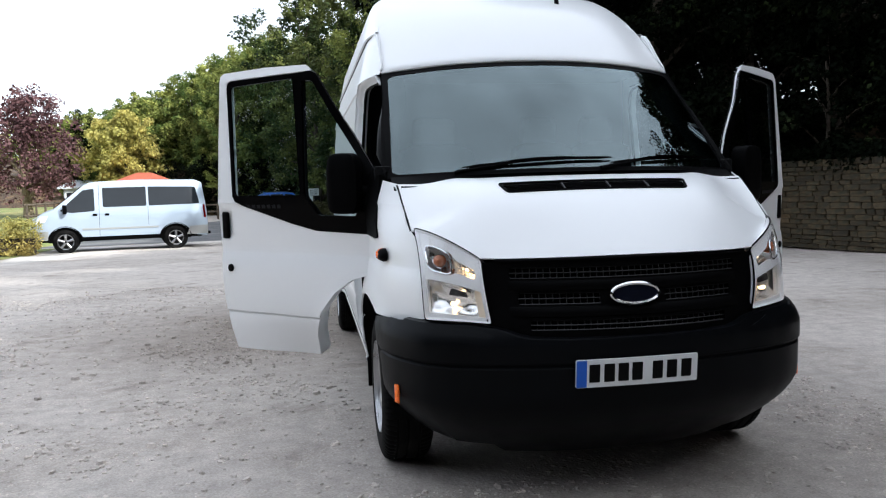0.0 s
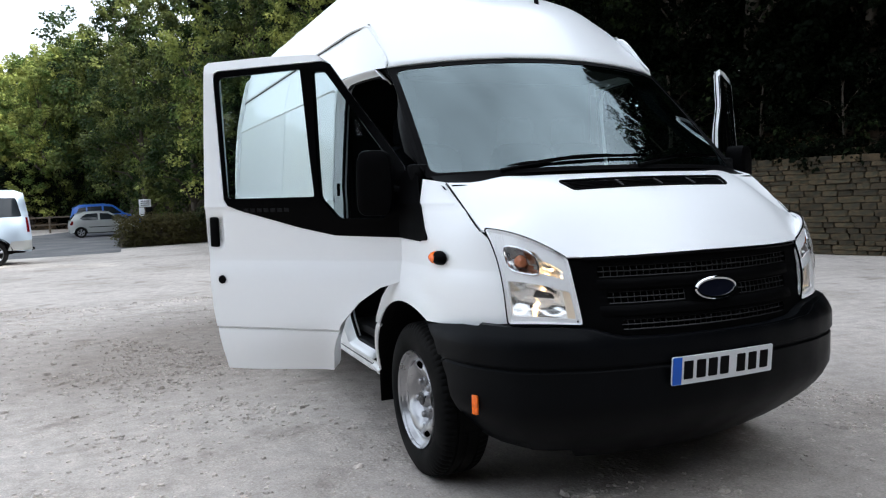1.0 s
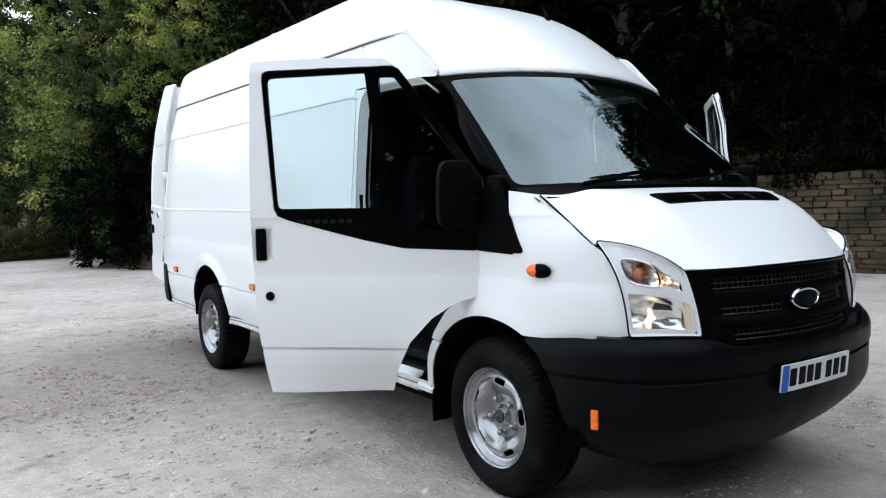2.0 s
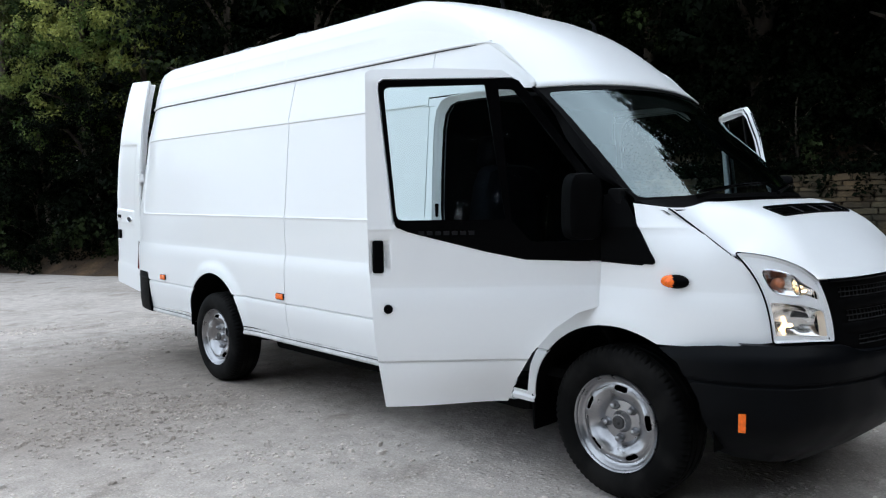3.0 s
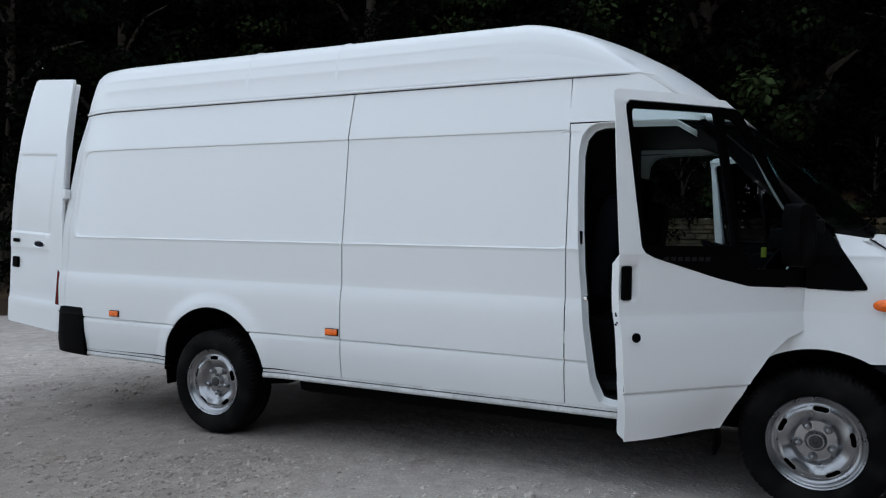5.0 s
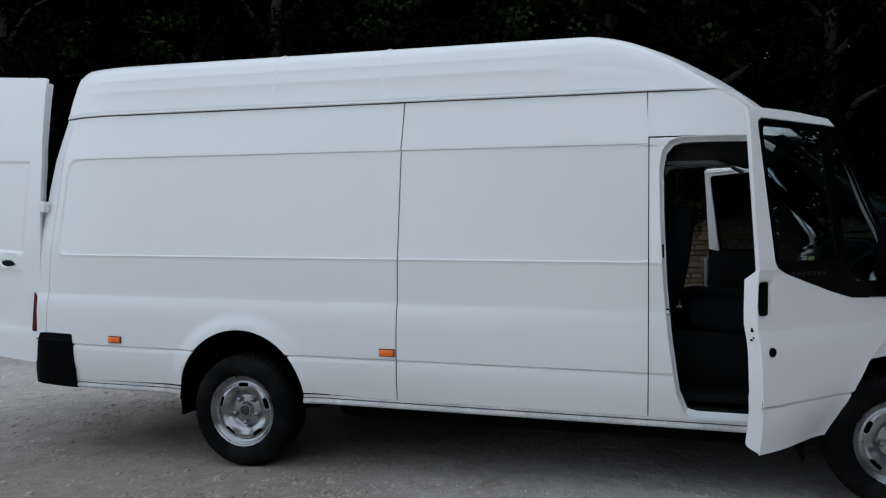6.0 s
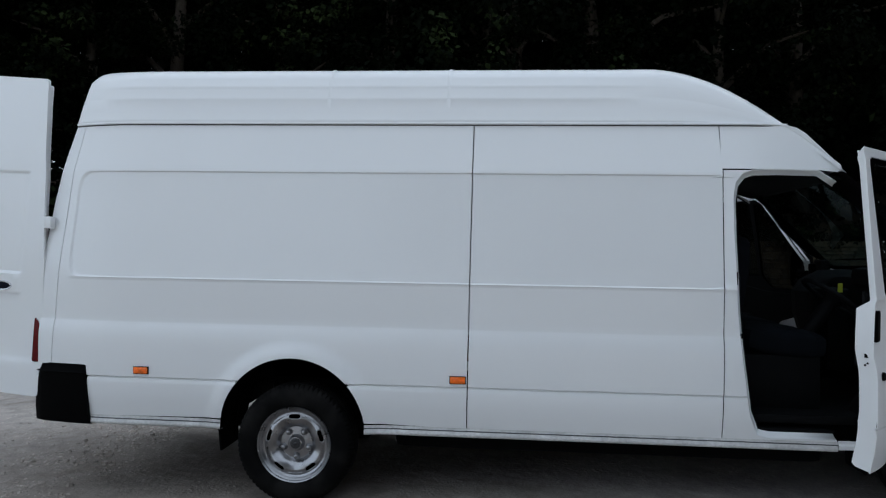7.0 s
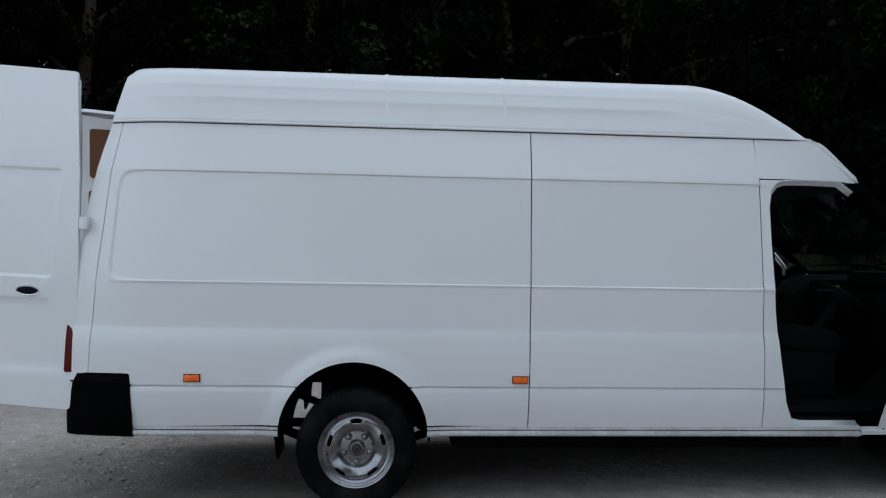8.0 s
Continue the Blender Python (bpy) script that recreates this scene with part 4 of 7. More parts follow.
# wheels
def wheel_mesh():
    R = 0.357
    tyre = [(-0.095, 0.222), (-0.104, 0.235), (-0.110, 0.265), (-0.108, 0.30), (-0.100, 0.328), (-0.088, 0.347), (-0.074, 0.3545)]
    for c in (-0.045, 0.0, 0.045):
        tyre += [(c - 0.007, R), (c - 0.0055, R - 0.009), (c + 0.0055, R - 0.009), (c + 0.007, R)]
    tyre += [(0.074, 0.3545), (0.088, 0.347), (0.100, 0.328), (0.108, 0.30), (0.110, 0.265), (0.104, 0.235), (0.095, 0.222)]
    v, f = lathe([(s if s < 0 else s * 1.22, r) for s, r in tyre], 288)
    # shoulder blocks
    n = len(tyre)
    for k in range(288):
        if k % 4 == 0:
            for j in (5, 6, n - 7, n - 6):
                p = v[k * n + j]
                q = 0.972
                v[k * n + j] = (p[0], p[1] * q, p[2] * q)
    rim_prof = [(-0.092, 0.214), (-0.100, 0.219), (-0.104, 0.223), (-0.098, 0.2245), (-0.094, 0.216), (-0.088, 0.207), (-0.076, 0.203), (-0.072, 0.198), (-0.069, 0.188), (-0.0725, 0.1825), (-0.077, 0.177), (-0.0795, 0.174), (-0.082, 0.171), (-0.0845, 0.168), (-0.087, 0.165), (-0.089, 0.162), (-0.091, 0.159), (-0.092, 0.156), (-0.0925, 0.153), (-0.093, 0.148), (-0.093, 0.140), (-0.090, 0.124), (-0.076, 0.112), (-0.060, 0.102), (-0.056, 0.096), (-0.058, 0.070), (-0.060, 0.050), (-0.074, 0.042), (-0.088, 0.036), (-0.090, 0.015), (-0.090, 0.0005)]
    N = 240
    rv, rf = [], []
    for k in range(N):
        a = 2 * math.pi * k / N
        lobes = math.cos(5 * (a - math.pi / 2))
        for s, r in rim_prof:
            ss = s
            if 0.105 < r < 0.175:
                ss = s - 0.008 * lobes
            ss += 0.022 * (1 - smooth(0.125, 0.195, r))
            rv.append((ss, r * math.cos(a), r * math.sin(a)))
    m = len(rim_prof)
    for k in range(N):
        for j in range(m - 1):
            a = 2 * math.pi * (k + 0.5) / N
            # five slots
            ph = ((a - math.pi / 2 + math.pi / 5) % (2 * math.pi / 5)) - math.pi / 5
            rr = (rim_prof[j][1] + rim_prof[j + 1][1]) / 2
            if math.hypot(max(0.0, abs(ph) * 0.166 - 0.024), rr - 0.1655) < 0.0115:
                continue
            rf.append((k * m + j, k * m + j + 1, ((k + 1) % N) * m + j + 1, ((k + 1) % N) * m + j))
    return (v, f), (rv, rf)


DULLSTEEL = material("dull_steel", (0.30, 0.30, 0.31), rough=0.35, metal=1.0, spread=0.2, scale=40)
(TV, TF), (RV, RF) = wheel_mesh()


def face_out(v, f, centre=(0, 0, 0)):
    me_total = 0.0
    for q in f[:: max(1, len(f) // 200)]:
        a, b, c = (Vector(v[i]) for i in q[:3])
        me_total += (b - a).cross(c - a).dot((a + b + c) / 3 - Vector(centre))
    return f if me_total >= 0 else [tuple(reversed(q)) for q in f]


TF = face_out(TV, TF)


def wheel(yy, xx, side, turn=0.0, spin=0.0):
    loc = Matrix.Rotation(-RAKE, 4, "X") @ Matrix.Translation((side * xx, yy - 0.355 * RAKE, 0.357))
    ob = new("wheel")
    ob.parent = van
    ob.matrix_basis = loc @ pose(0, 0, 0, 0, 0, turn + (0 if side < 0 else 180)) @ pose(0, 0, 0, spin)
    tagged(ob, "silver steel wheel with a black tyre")
    finish("tyre", TV, TF, RUBBER, ob, "worn black tyre")
    rim = finish("rim", RV, RF, STEEL, ob, "silver pressed-steel rim")
    s = rim.modifiers.new("thickness", "SOLIDIFY")
    s.thickness = 0.004
    s.offset = 0
    v, f = lathe([(-0.090, 0.218), (0.02, 0.20), (0.05, 0.19), (0.05, 0.05), (0.03, 0.0005)], 40)
    finish("brake_drum", v, f, DARKUNDER, ob)
    for k in range(5):
        a = 2 * math.pi * (k + 0.5) / 5 + math.pi / 2
        v, f = lathe([(-0.026, 0.024), (-0.040, 0.019), (-0.042, 0.0165), (-0.054, 0.016), (-0.060, 0.012), (-0.062, 0.006), (-0.063, 0.0005)], 12)
        v = [(p[0] - 0.006, p[1] + 0.080 * math.cos(a), p[2] + 0.080 * math.sin(a)) for p in v]
        finish("wheel_nut", v, f, DULLSTEEL, ob)
    v, f = lathe([(-0.086, 0.034), (-0.096, 0.030), (-0.099, 0.020), (-0.097, 0.012), (-0.100, 0.008), (-0.1005, 0.0005)], 24)
    finish("hub_cap", [(p[0] + 0.022, p[1], p[2]) for p in v], f, HUBCAP, ob)
    return ob


wheel(0.0, 0.853, -1, 0, 8)
wheel(0.0, 0.853, 1, 0, 30)
wheel(3.75, 0.900, -1, 0, 0)
wheel(3.75, 0.900, 1, 0, 50)

for side in (-1, 1):
    part("door_post", box_bm(0.15, 0.07, 0.55, (side * 0.865, 0.02, 1.165), 0.015), CABIN, van)
    part("hinge_cover", box_bm(0.05, 0.09, 0.30, (side * 0.915, 0.055, 1.26), 0.015), BLACK, van)
# wheel-arch liners and mud flaps
for cy, cz, r in (REAR_ARCH, FRONT_ARCH):
    for side in (-1, 1):
        w = 0.955
        rows = []
        for i in range(25):
            a = radians(-4 + 188 * i / 24)
            c, s = math.cos(a), math.sin(a)
            rows.append([Vector((side * x, cy + q * c, cz + q * s)) for x, q in ((flank(cy + r * c, max(0.42, cz + r * s)) - 0.008, r + 0.001), (w - 0.03, r + 0.012), (w - 0.30, r + 0.012), (w - 0.33, r - 0.05)) + (((w - 0.335, 0.06),) if cy < 1 else ())])
        v, f = grid(rows, flip=side > 0)
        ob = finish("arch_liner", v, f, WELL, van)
        mod = ob.modifiers.new("thickness", "SOLIDIFY")
        mod.thickness = 0.006
for side in (-1, 1):
    part("mud_flap", box_bm(0.30, 0.016, 0.36, (side * 0.80, 4.235, 0.40), 0.006, pose(0, 0, 0, -6)), BLACK, van, "black rubber mud flap")
    part("mud_flap", box_bm(0.26, 0.016, 0.30, (side * 0.84, 0.472, 0.385), 0.006, pose(0, 0, 0, -4)), BLACK, van, "black rubber mud flap")
    part("jacking_bracket", box_bm(0.05, 0.05, 0.09, (side * 0.88, 4.33, 0.42), 0.008), DARKUNDER, van)
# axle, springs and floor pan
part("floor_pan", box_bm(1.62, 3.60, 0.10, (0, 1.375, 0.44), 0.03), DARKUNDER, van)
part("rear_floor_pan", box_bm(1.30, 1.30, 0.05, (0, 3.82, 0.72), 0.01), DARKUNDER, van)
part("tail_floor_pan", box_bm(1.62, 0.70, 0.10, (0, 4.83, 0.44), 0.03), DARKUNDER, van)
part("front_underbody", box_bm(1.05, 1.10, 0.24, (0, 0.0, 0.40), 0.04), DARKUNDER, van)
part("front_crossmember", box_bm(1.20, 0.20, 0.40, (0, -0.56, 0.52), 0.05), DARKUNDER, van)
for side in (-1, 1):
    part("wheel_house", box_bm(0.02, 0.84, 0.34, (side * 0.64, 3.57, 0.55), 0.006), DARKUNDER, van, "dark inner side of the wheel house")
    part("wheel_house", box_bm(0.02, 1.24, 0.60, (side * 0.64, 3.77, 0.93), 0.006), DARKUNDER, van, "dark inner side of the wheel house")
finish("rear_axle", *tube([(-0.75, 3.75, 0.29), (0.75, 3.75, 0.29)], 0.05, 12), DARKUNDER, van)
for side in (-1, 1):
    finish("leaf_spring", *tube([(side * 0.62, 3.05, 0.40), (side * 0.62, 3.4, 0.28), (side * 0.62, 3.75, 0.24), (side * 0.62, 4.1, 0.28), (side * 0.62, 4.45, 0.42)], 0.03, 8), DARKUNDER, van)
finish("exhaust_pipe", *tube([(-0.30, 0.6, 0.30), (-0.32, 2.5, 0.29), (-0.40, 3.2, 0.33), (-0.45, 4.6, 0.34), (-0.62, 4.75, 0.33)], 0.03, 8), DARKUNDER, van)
# two unseen boxes added to stop light leaking under the van
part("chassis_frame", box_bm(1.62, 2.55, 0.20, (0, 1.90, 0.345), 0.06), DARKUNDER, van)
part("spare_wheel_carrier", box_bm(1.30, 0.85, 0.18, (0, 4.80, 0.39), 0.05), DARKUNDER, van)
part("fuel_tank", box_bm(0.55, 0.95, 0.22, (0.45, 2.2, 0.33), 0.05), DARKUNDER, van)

# rear bumper corners, tail lamps, rear frame
for side in (-1, 1):
    rows = []
    prof = [(0.352, 0.035, 0.0), (0.362, 0.012, 0.0), (0.45, 0.0, 0.0), (0.60, 0.0, 0.0), (0.665, 0.0, 0.0), (0.672, -0.006, 0.0), (0.680, 0.0, 0.0), (0.724, 0.004, 0.0), (0.738, 0.030, 0.0)]
    for yy, ww in ((5.070, -0.02), (5.075, 0.004), (5.12, 0.007), (5.22, 0.007), (5.32, 0.005), (5.39, 0.004), (5.445, -0.008), (5.466, -0.04), (5.472, -0.30)):
        row = []
        ww += flank(yy, 0.70)
        for z, ins, _ in prof:
            lean = (0.724 - z) * (0.05 if yy < 5.2 else 0.02)
            row.append(Vector((side * (ww - ins), yy - lean * (1 if yy < 5.2 else 0), z)))
        rows.append(row)
    v, f = grid(rows, flip=side > 0)
    ob = finish("rear_bumper_corner", v, f, BLACK, van, "black plastic rear corner bumper")
    mod = ob.modifiers.new("thickness", "SOLIDIFY")
    mod.thickness = 0.012
    mod.offset = -1
    bm = box_bm(0.045, 0.055, 0.56, (side * 0.893, 5.446, 1.00), 0.018, None, 3)
    for q in bm.verts:
        q.co.x -= side * 0.30 * max(0.0, q.co.z - 1.12)
    part("tail_lamp", bm, RED, van, "dark red tail lamp")
part("rear_sill", box_bm(1.6, 0.10, 0.12, (0, 5.40, 0.50), 0.02), BLACK, van)
rows = []
for i in range(17):
    x = -0.66 + 1.32 * i / 16
    rows.append([Vector((x, 5.17, 2.44)), Vector((x, 5.13, 2.50)), Vector((x, 5.05, 2.575)), Vector((x, 4.95, 2.575)), Vector((x, 5.00, 2.44)), Vector((x, 5.17, 2.44))])
v, f = grid(rows, flip=False)
finish("rear_header", v, f, PAINT, van)


# ---- the van's doors ----
HINGE = Vector((-0.958, 0.078, 0))
OPEN = 47.5


def door_half(y, z):
    """The open door: a flatter window frame than the cab's drawn-in top, and a lower edge that tucks in."""
    tuck = (0.016 + 0.069 * (1 - smooth(0.45, 1.0, y))) * (1 - smooth(0.40, 0.72, z))
    return flank(y, z) + 0.85 * cab_in(y, z) - tuck


def door_surface(d=0.0):
    return lambda y, z: (-door_half(y, z) + d, y, z)


skin_line = [(1.075, 0.437), (0.50, 0.442)] + ARCH_DOOR[-2::-1] + [(0.075, 1.105), (0.424, 1.118), (0.60, 1.155), (0.80, 1.207), (0.96, 1.25), (1.010, 1.27), (1.030, 1.30),
             (1.090, 1.90), (1.088, 1.93), (1.065, 1.945), (0.475, 1.952), (0.52, 1.985), (0.80, 1.995), (1.122, 1.99), (1.146, 1.975), (1.147, 1.6), (1.141, 1.1), (1.117, 0.75)]
black_line = [(0.078, 1.110), (0.424, 1.123), (0.60, 1.160), (0.80, 1.212), (0.96, 1.255), (1.005, 1.274), (1.025, 1.302), (1.085, 1.90), (1.082, 1.926), (1.062, 1.940), (0.475, 1.947), (0.445, 1.935), (0.065, 1.43)]
main_glass = fillet([(1.010, 1.305), (1.064, 1.908), (0.602, 1.920), (0.517, 1.305)], [0.03, 0.03, 0.01, 0.01])
quarter_glass = fillet([(0.490, 1.300), (0.540, 1.900), (0.470, 1.900), (0.125, 1.455), (0.150, 1.195), (0.40, 1.200)], [0.02, 0.01, 0.02, 0.02, 0.02, 0.02])
full_line = [(1.075, 0.437), (0.50, 0.442)] + ARCH_DOOR[-2::-1] + [(0.075, 1.105), (0.065, 1.43), (0.445, 1.935), (0.52, 1.985), (0.80, 1.995), (1.122, 1.99), (1.146, 1.975), (1.147, 1.6), (1.141, 1.1), (1.117, 0.75)]


def handle_dip(y, z):
    """A dished pocket round the handle."""
    q = 0.018 * (1 - smooth(0.6, 1.0, max(abs(y - 1.088) / 0.050, abs(z - 1.140) / 0.085)))
    return (-door_half(y, z) + q, y, z)


def flat_pane(outline, d):
    """The plane that lies best in the curved opening."""
    A = np.array([(1.0, y, z) for y, z in outline])
    k = np.linalg.lstsq(A, np.array([door_half(y, z) for y, z in outline]), rcond=None)[0]
    return lambda y, z: (-(k[0] + k[1] * y + k[2] * z) + d, y, z)


def front_door(side):
    hinge = new("front_door")
    hinge.parent = van
    tagged(hinge, "white front door standing half open")
    hinge.matrix_basis = pose(side * 0.958, HINGE.y, 0, 0, 0, -side * (OPEN if side < 0 else 47.2))

    def put(name, vf, mat, label="", parent=hinge, sharp=38):
        v, f = vf
        v = [Vector(p) - HINGE for p in v]
        if side > 0:
            v, f = mirrored(v, f)
        return finish(name, v, f, mat, parent, label, sharp)

    vs = lines(0.42, 1.99, 0.06, ZL)
    put("outer_skin", sheet(skin_line, lines(0.08, 1.14, 0.05, [1.03, 1.04, 1.05, 1.06, 1.08, 1.10, 1.12, 1.13]), vs + [1.055, 1.07, 1.09, 1.11, 1.17, 1.19, 1.21, 1.225], handle_dip, (-1, 0, 0), 0.005), PAINT)
    put("window_frame", sheet(black_line, lines(0.08, 1.1, 0.06), lines(1.12, 1.94, 0.06), door_surface(-0.003), (-1, 0, 0), 0.014, [main_glass, quarter_glass]), GLOSSBLACK, "black window surround")
    g = put("window_glass", sheet(main_glass, [], [], flat_pane(main_glass, 0.008), (-1, 0, 0), 0), SIDEGLASS if side < 0 else QUARTERGLASS, "side window")
    g.visible_shadow = False
    g = put("quarter_glass", sheet(quarter_glass, [], [], flat_pane(quarter_glass, 0.008), (-1, 0, 0), 0), CLEARQUARTER if side < 0 else QUARTERGLASS, "small fixed front window")
    g.visible_shadow = False
    # edge wall round the door
    loop = densify(full_line, 0.04)
    rows = []
    for y, z in loop:
        cy, cz = 0.65, 1.15
        iy, iz = y + (cy - y) * 0.035, z + (cz - z) * 0.025
        w = door_half(y, z)
        dd = 0.092 if z < 1.25 else 0.036
        rows.append([Vector((-w + 0.004, y, z)), Vector((-w + 0.012, iy * 0.3 + y * 0.7, iz * 0.3 + z * 0.7)), Vector((-w + dd * 0.8, iy, iz)), Vector((-w + dd, iy + (cy - y) * 0.02, iz + (cz - z) * 0.02))])
    v, f = grid(rows, close_u=True)
    edge = put("door_edge", (v, f), PAINT)
    # inner lining below the window, inner frame above
    inner_low = [(1.05, 0.475), (0.56, 0.475), (0.54, 0.62), (0.43, 0.80), (0.28, 0.93), (0.13, 0.98), (0.11, 1.16), (0.424, 1.17), (0.80, 1.25), (1.0, 1.29), (1.08, 1.30), (1.085, 0.8)]
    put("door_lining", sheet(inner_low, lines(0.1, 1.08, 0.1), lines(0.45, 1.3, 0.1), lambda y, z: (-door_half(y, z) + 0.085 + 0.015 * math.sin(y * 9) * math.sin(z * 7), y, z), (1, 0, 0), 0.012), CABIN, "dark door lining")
    inner_frame = [(1.120, 1.22), (1.126, 1.972), (0.53, 1.975), (0.515, 1.932), (1.050, 1.925), (1.070, 1.905), (1.020, 1.290)]
    put("inner_frame", sheet(inner_frame, lines(0.1, 1.1, 0.1), lines(1.2, 1.97, 0.1), door_surface(0.036), (1, 0, 0), 0.006), PAINT)
    sash = [(1.015, 1.24), (1.015, 1.292), (0.51, 1.292), (0.575, 1.93), (0.525, 1.970), (0.455, 1.925), (0.085, 1.44), (0.10, 1.14), (0.424, 1.15)]
    put("inner_sash", sheet(sash, lines(0.1, 1.0, 0.1), lines(1.2, 1.97, 0.1), door_surface(0.034), (1, 0, 0), 0.006, [quarter_glass]), CABIN)
    # pull handle, armrest
    bm = box_bm(0.05, 0.42, 0.06, (-0.955 + 0.12, 0.72, 0.95), 0.02)
    bmesh.ops.translate(bm, vec=-HINGE, verts=bm.verts)
    if side > 0:
        bmesh.ops.scale(bm, vec=(-1, 1, 1), verts=bm.verts)
        bmesh.ops.reverse_faces(bm, faces=bm.faces)
    part("armrest", bm, CABIN, hinge)
    # outer handle and lock
    w = door_half(1.07, 1.14)
    bm = box_bm(0.020, 0.050, 0.150, (-w + 0.004, 1.098, 1.140), 0.012, None, 3)
    bmesh.ops.translate(bm, vec=-HINGE, verts=bm.verts)
    if side > 0:
        bmesh.ops.scale(bm, vec=(-1, 1, 1), verts=bm.verts)
        bmesh.ops.reverse_faces(bm, faces=bm.faces)
    part("door_handle", bm, BLACK, hinge, "black grab handle")
    v, f = lathe([(0.004, 0.021), (-0.006, 0.021), (-0.010, 0.017), (-0.010, 0.0005)], 20)
    w = door_half(1.055, 0.902)
    put("lock", ([(p[0] - w, p[1] + 1.055, p[2] + 0.902) for p in v], f), BLACK, "black lock barrel")
    for dz, dy in ((0.03, 0.0), (-0.035, 0.0), (-0.045, 0.012)):
        v, f = lathe([(0.004, 0.006), (-0.004, 0.005), (-0.004, 0.0003)], 8, "y")
        put("latch_screw", ([(p[0] - 0.945 + dy, 1.120 - p[1], p[2] + 1.00 + dz) for p in v], f), INK)
    bm = box_bm(0.030, 0.014, 0.020, (-0.945, 1.118, 1.00), 0.003)
    bmesh.ops.translate(bm, vec=-HINGE, verts=bm.verts)
    if side > 0:
        bmesh.ops.scale(bm, vec=(-1, 1, 1), verts=bm.verts)
    part("latch", bm, INK, hinge)
    # model lettering as plain bars on the trim
    for i in range(7):
        y = 0.90 - 0.038 * i
        z = 1.245
        put("lettering_bar", sheet([(y - 0.013, z - 0.009), (y + 0.013, z - 0.009), (y + 0.013, z + 0.009), (y - 0.013, z + 0.009)], [y], [z], door_surface(-0.0055), (-1, 0, 0), 0.002), GREYINK)
    # mirror
    rows = []
    c0 = Vector((-1.080, 0.095, 1.360))
    for t, sx, sz in ((0.0, 0.001, 0.001), (0.0, 0.5, 0.5), (0.003, 0.80, 0.86), (0.012, 0.95, 0.97), (0.035, 1.0, 1.0), (0.085, 1.0, 1.0), (0.098, 0.96, 0.98), (0.096, 0.90, 0.93), (0.088, 0.88, 0.92), (0.087, 0.001, 0.001)):
        row = []
        for k in range(28):
            a = 2 * math.pi * k / 28
            c, s = math.cos(a), math.sin(a)
            px = math.copysign(abs(c) ** 0.42, c) * 0.083 * sx
            pz = math.copysign(abs(s) ** 0.42, s) * 0.150 * sz
            if pz > 0:
                px *= 1 - 0.10 * (pz / 0.15) ** 2
            row.append(Vector((px, -0.055 + t, pz)))
        rows.append(row)
    v, f = grid(rows, close_v=True)
    turn = Matrix.Rotation(radians(-26), 4, "Z")
    back = Matrix.Rotation(radians(-OPEN), 4, "Z")
    v = [back @ (turn @ p + c0 - HINGE) + HINGE for p in v]
    m = put("mirror_housing", (v, f), BLACK, "tall black door mirror")
    arm = [back @ (Vector(p) - HINGE) + HINGE for p in ((-1.04, 0.13, 1.34), (-1.01, 0.115, 1.33), (-0.975, 0.10, 1.325), (-0.955, 0.10, 1.31))]
    put("mirror_arm", tube(arm, [0.035, 0.03, 0.034, 0.05], 10), BLACK)
    arm = [back @ (Vector(p) - HINGE) + HINGE for p in ((-1.06, 0.14, 1.27), (-1.02, 0.125, 1.235), (-0.965, 0.105, 1.225))]
    put("mirror_arm", tube(arm, [0.028, 0.026, 0.036], 10), BLACK)
    return hinge


front_door(-1)
front_door(1)


# rear doors: closed shape first, then swung about the corner hinge
def tail_lean(z):
    return float(np.interp(z, [0.4, 1.42, 1.75, 2.05, 2.225, 2.40, 2.60], [5.455, 5.453, 5.432, 5.395, 5.36, 5.32, 5.265]))


def hinge_x(z):
    return float(np.interp(z, [0.4, 0.9, 1.3, 1.9, 2.225, 2.40, 2.60], [0.900, 0.900, 0.888, 0.835, 0.780, 0.745, 0.705]))


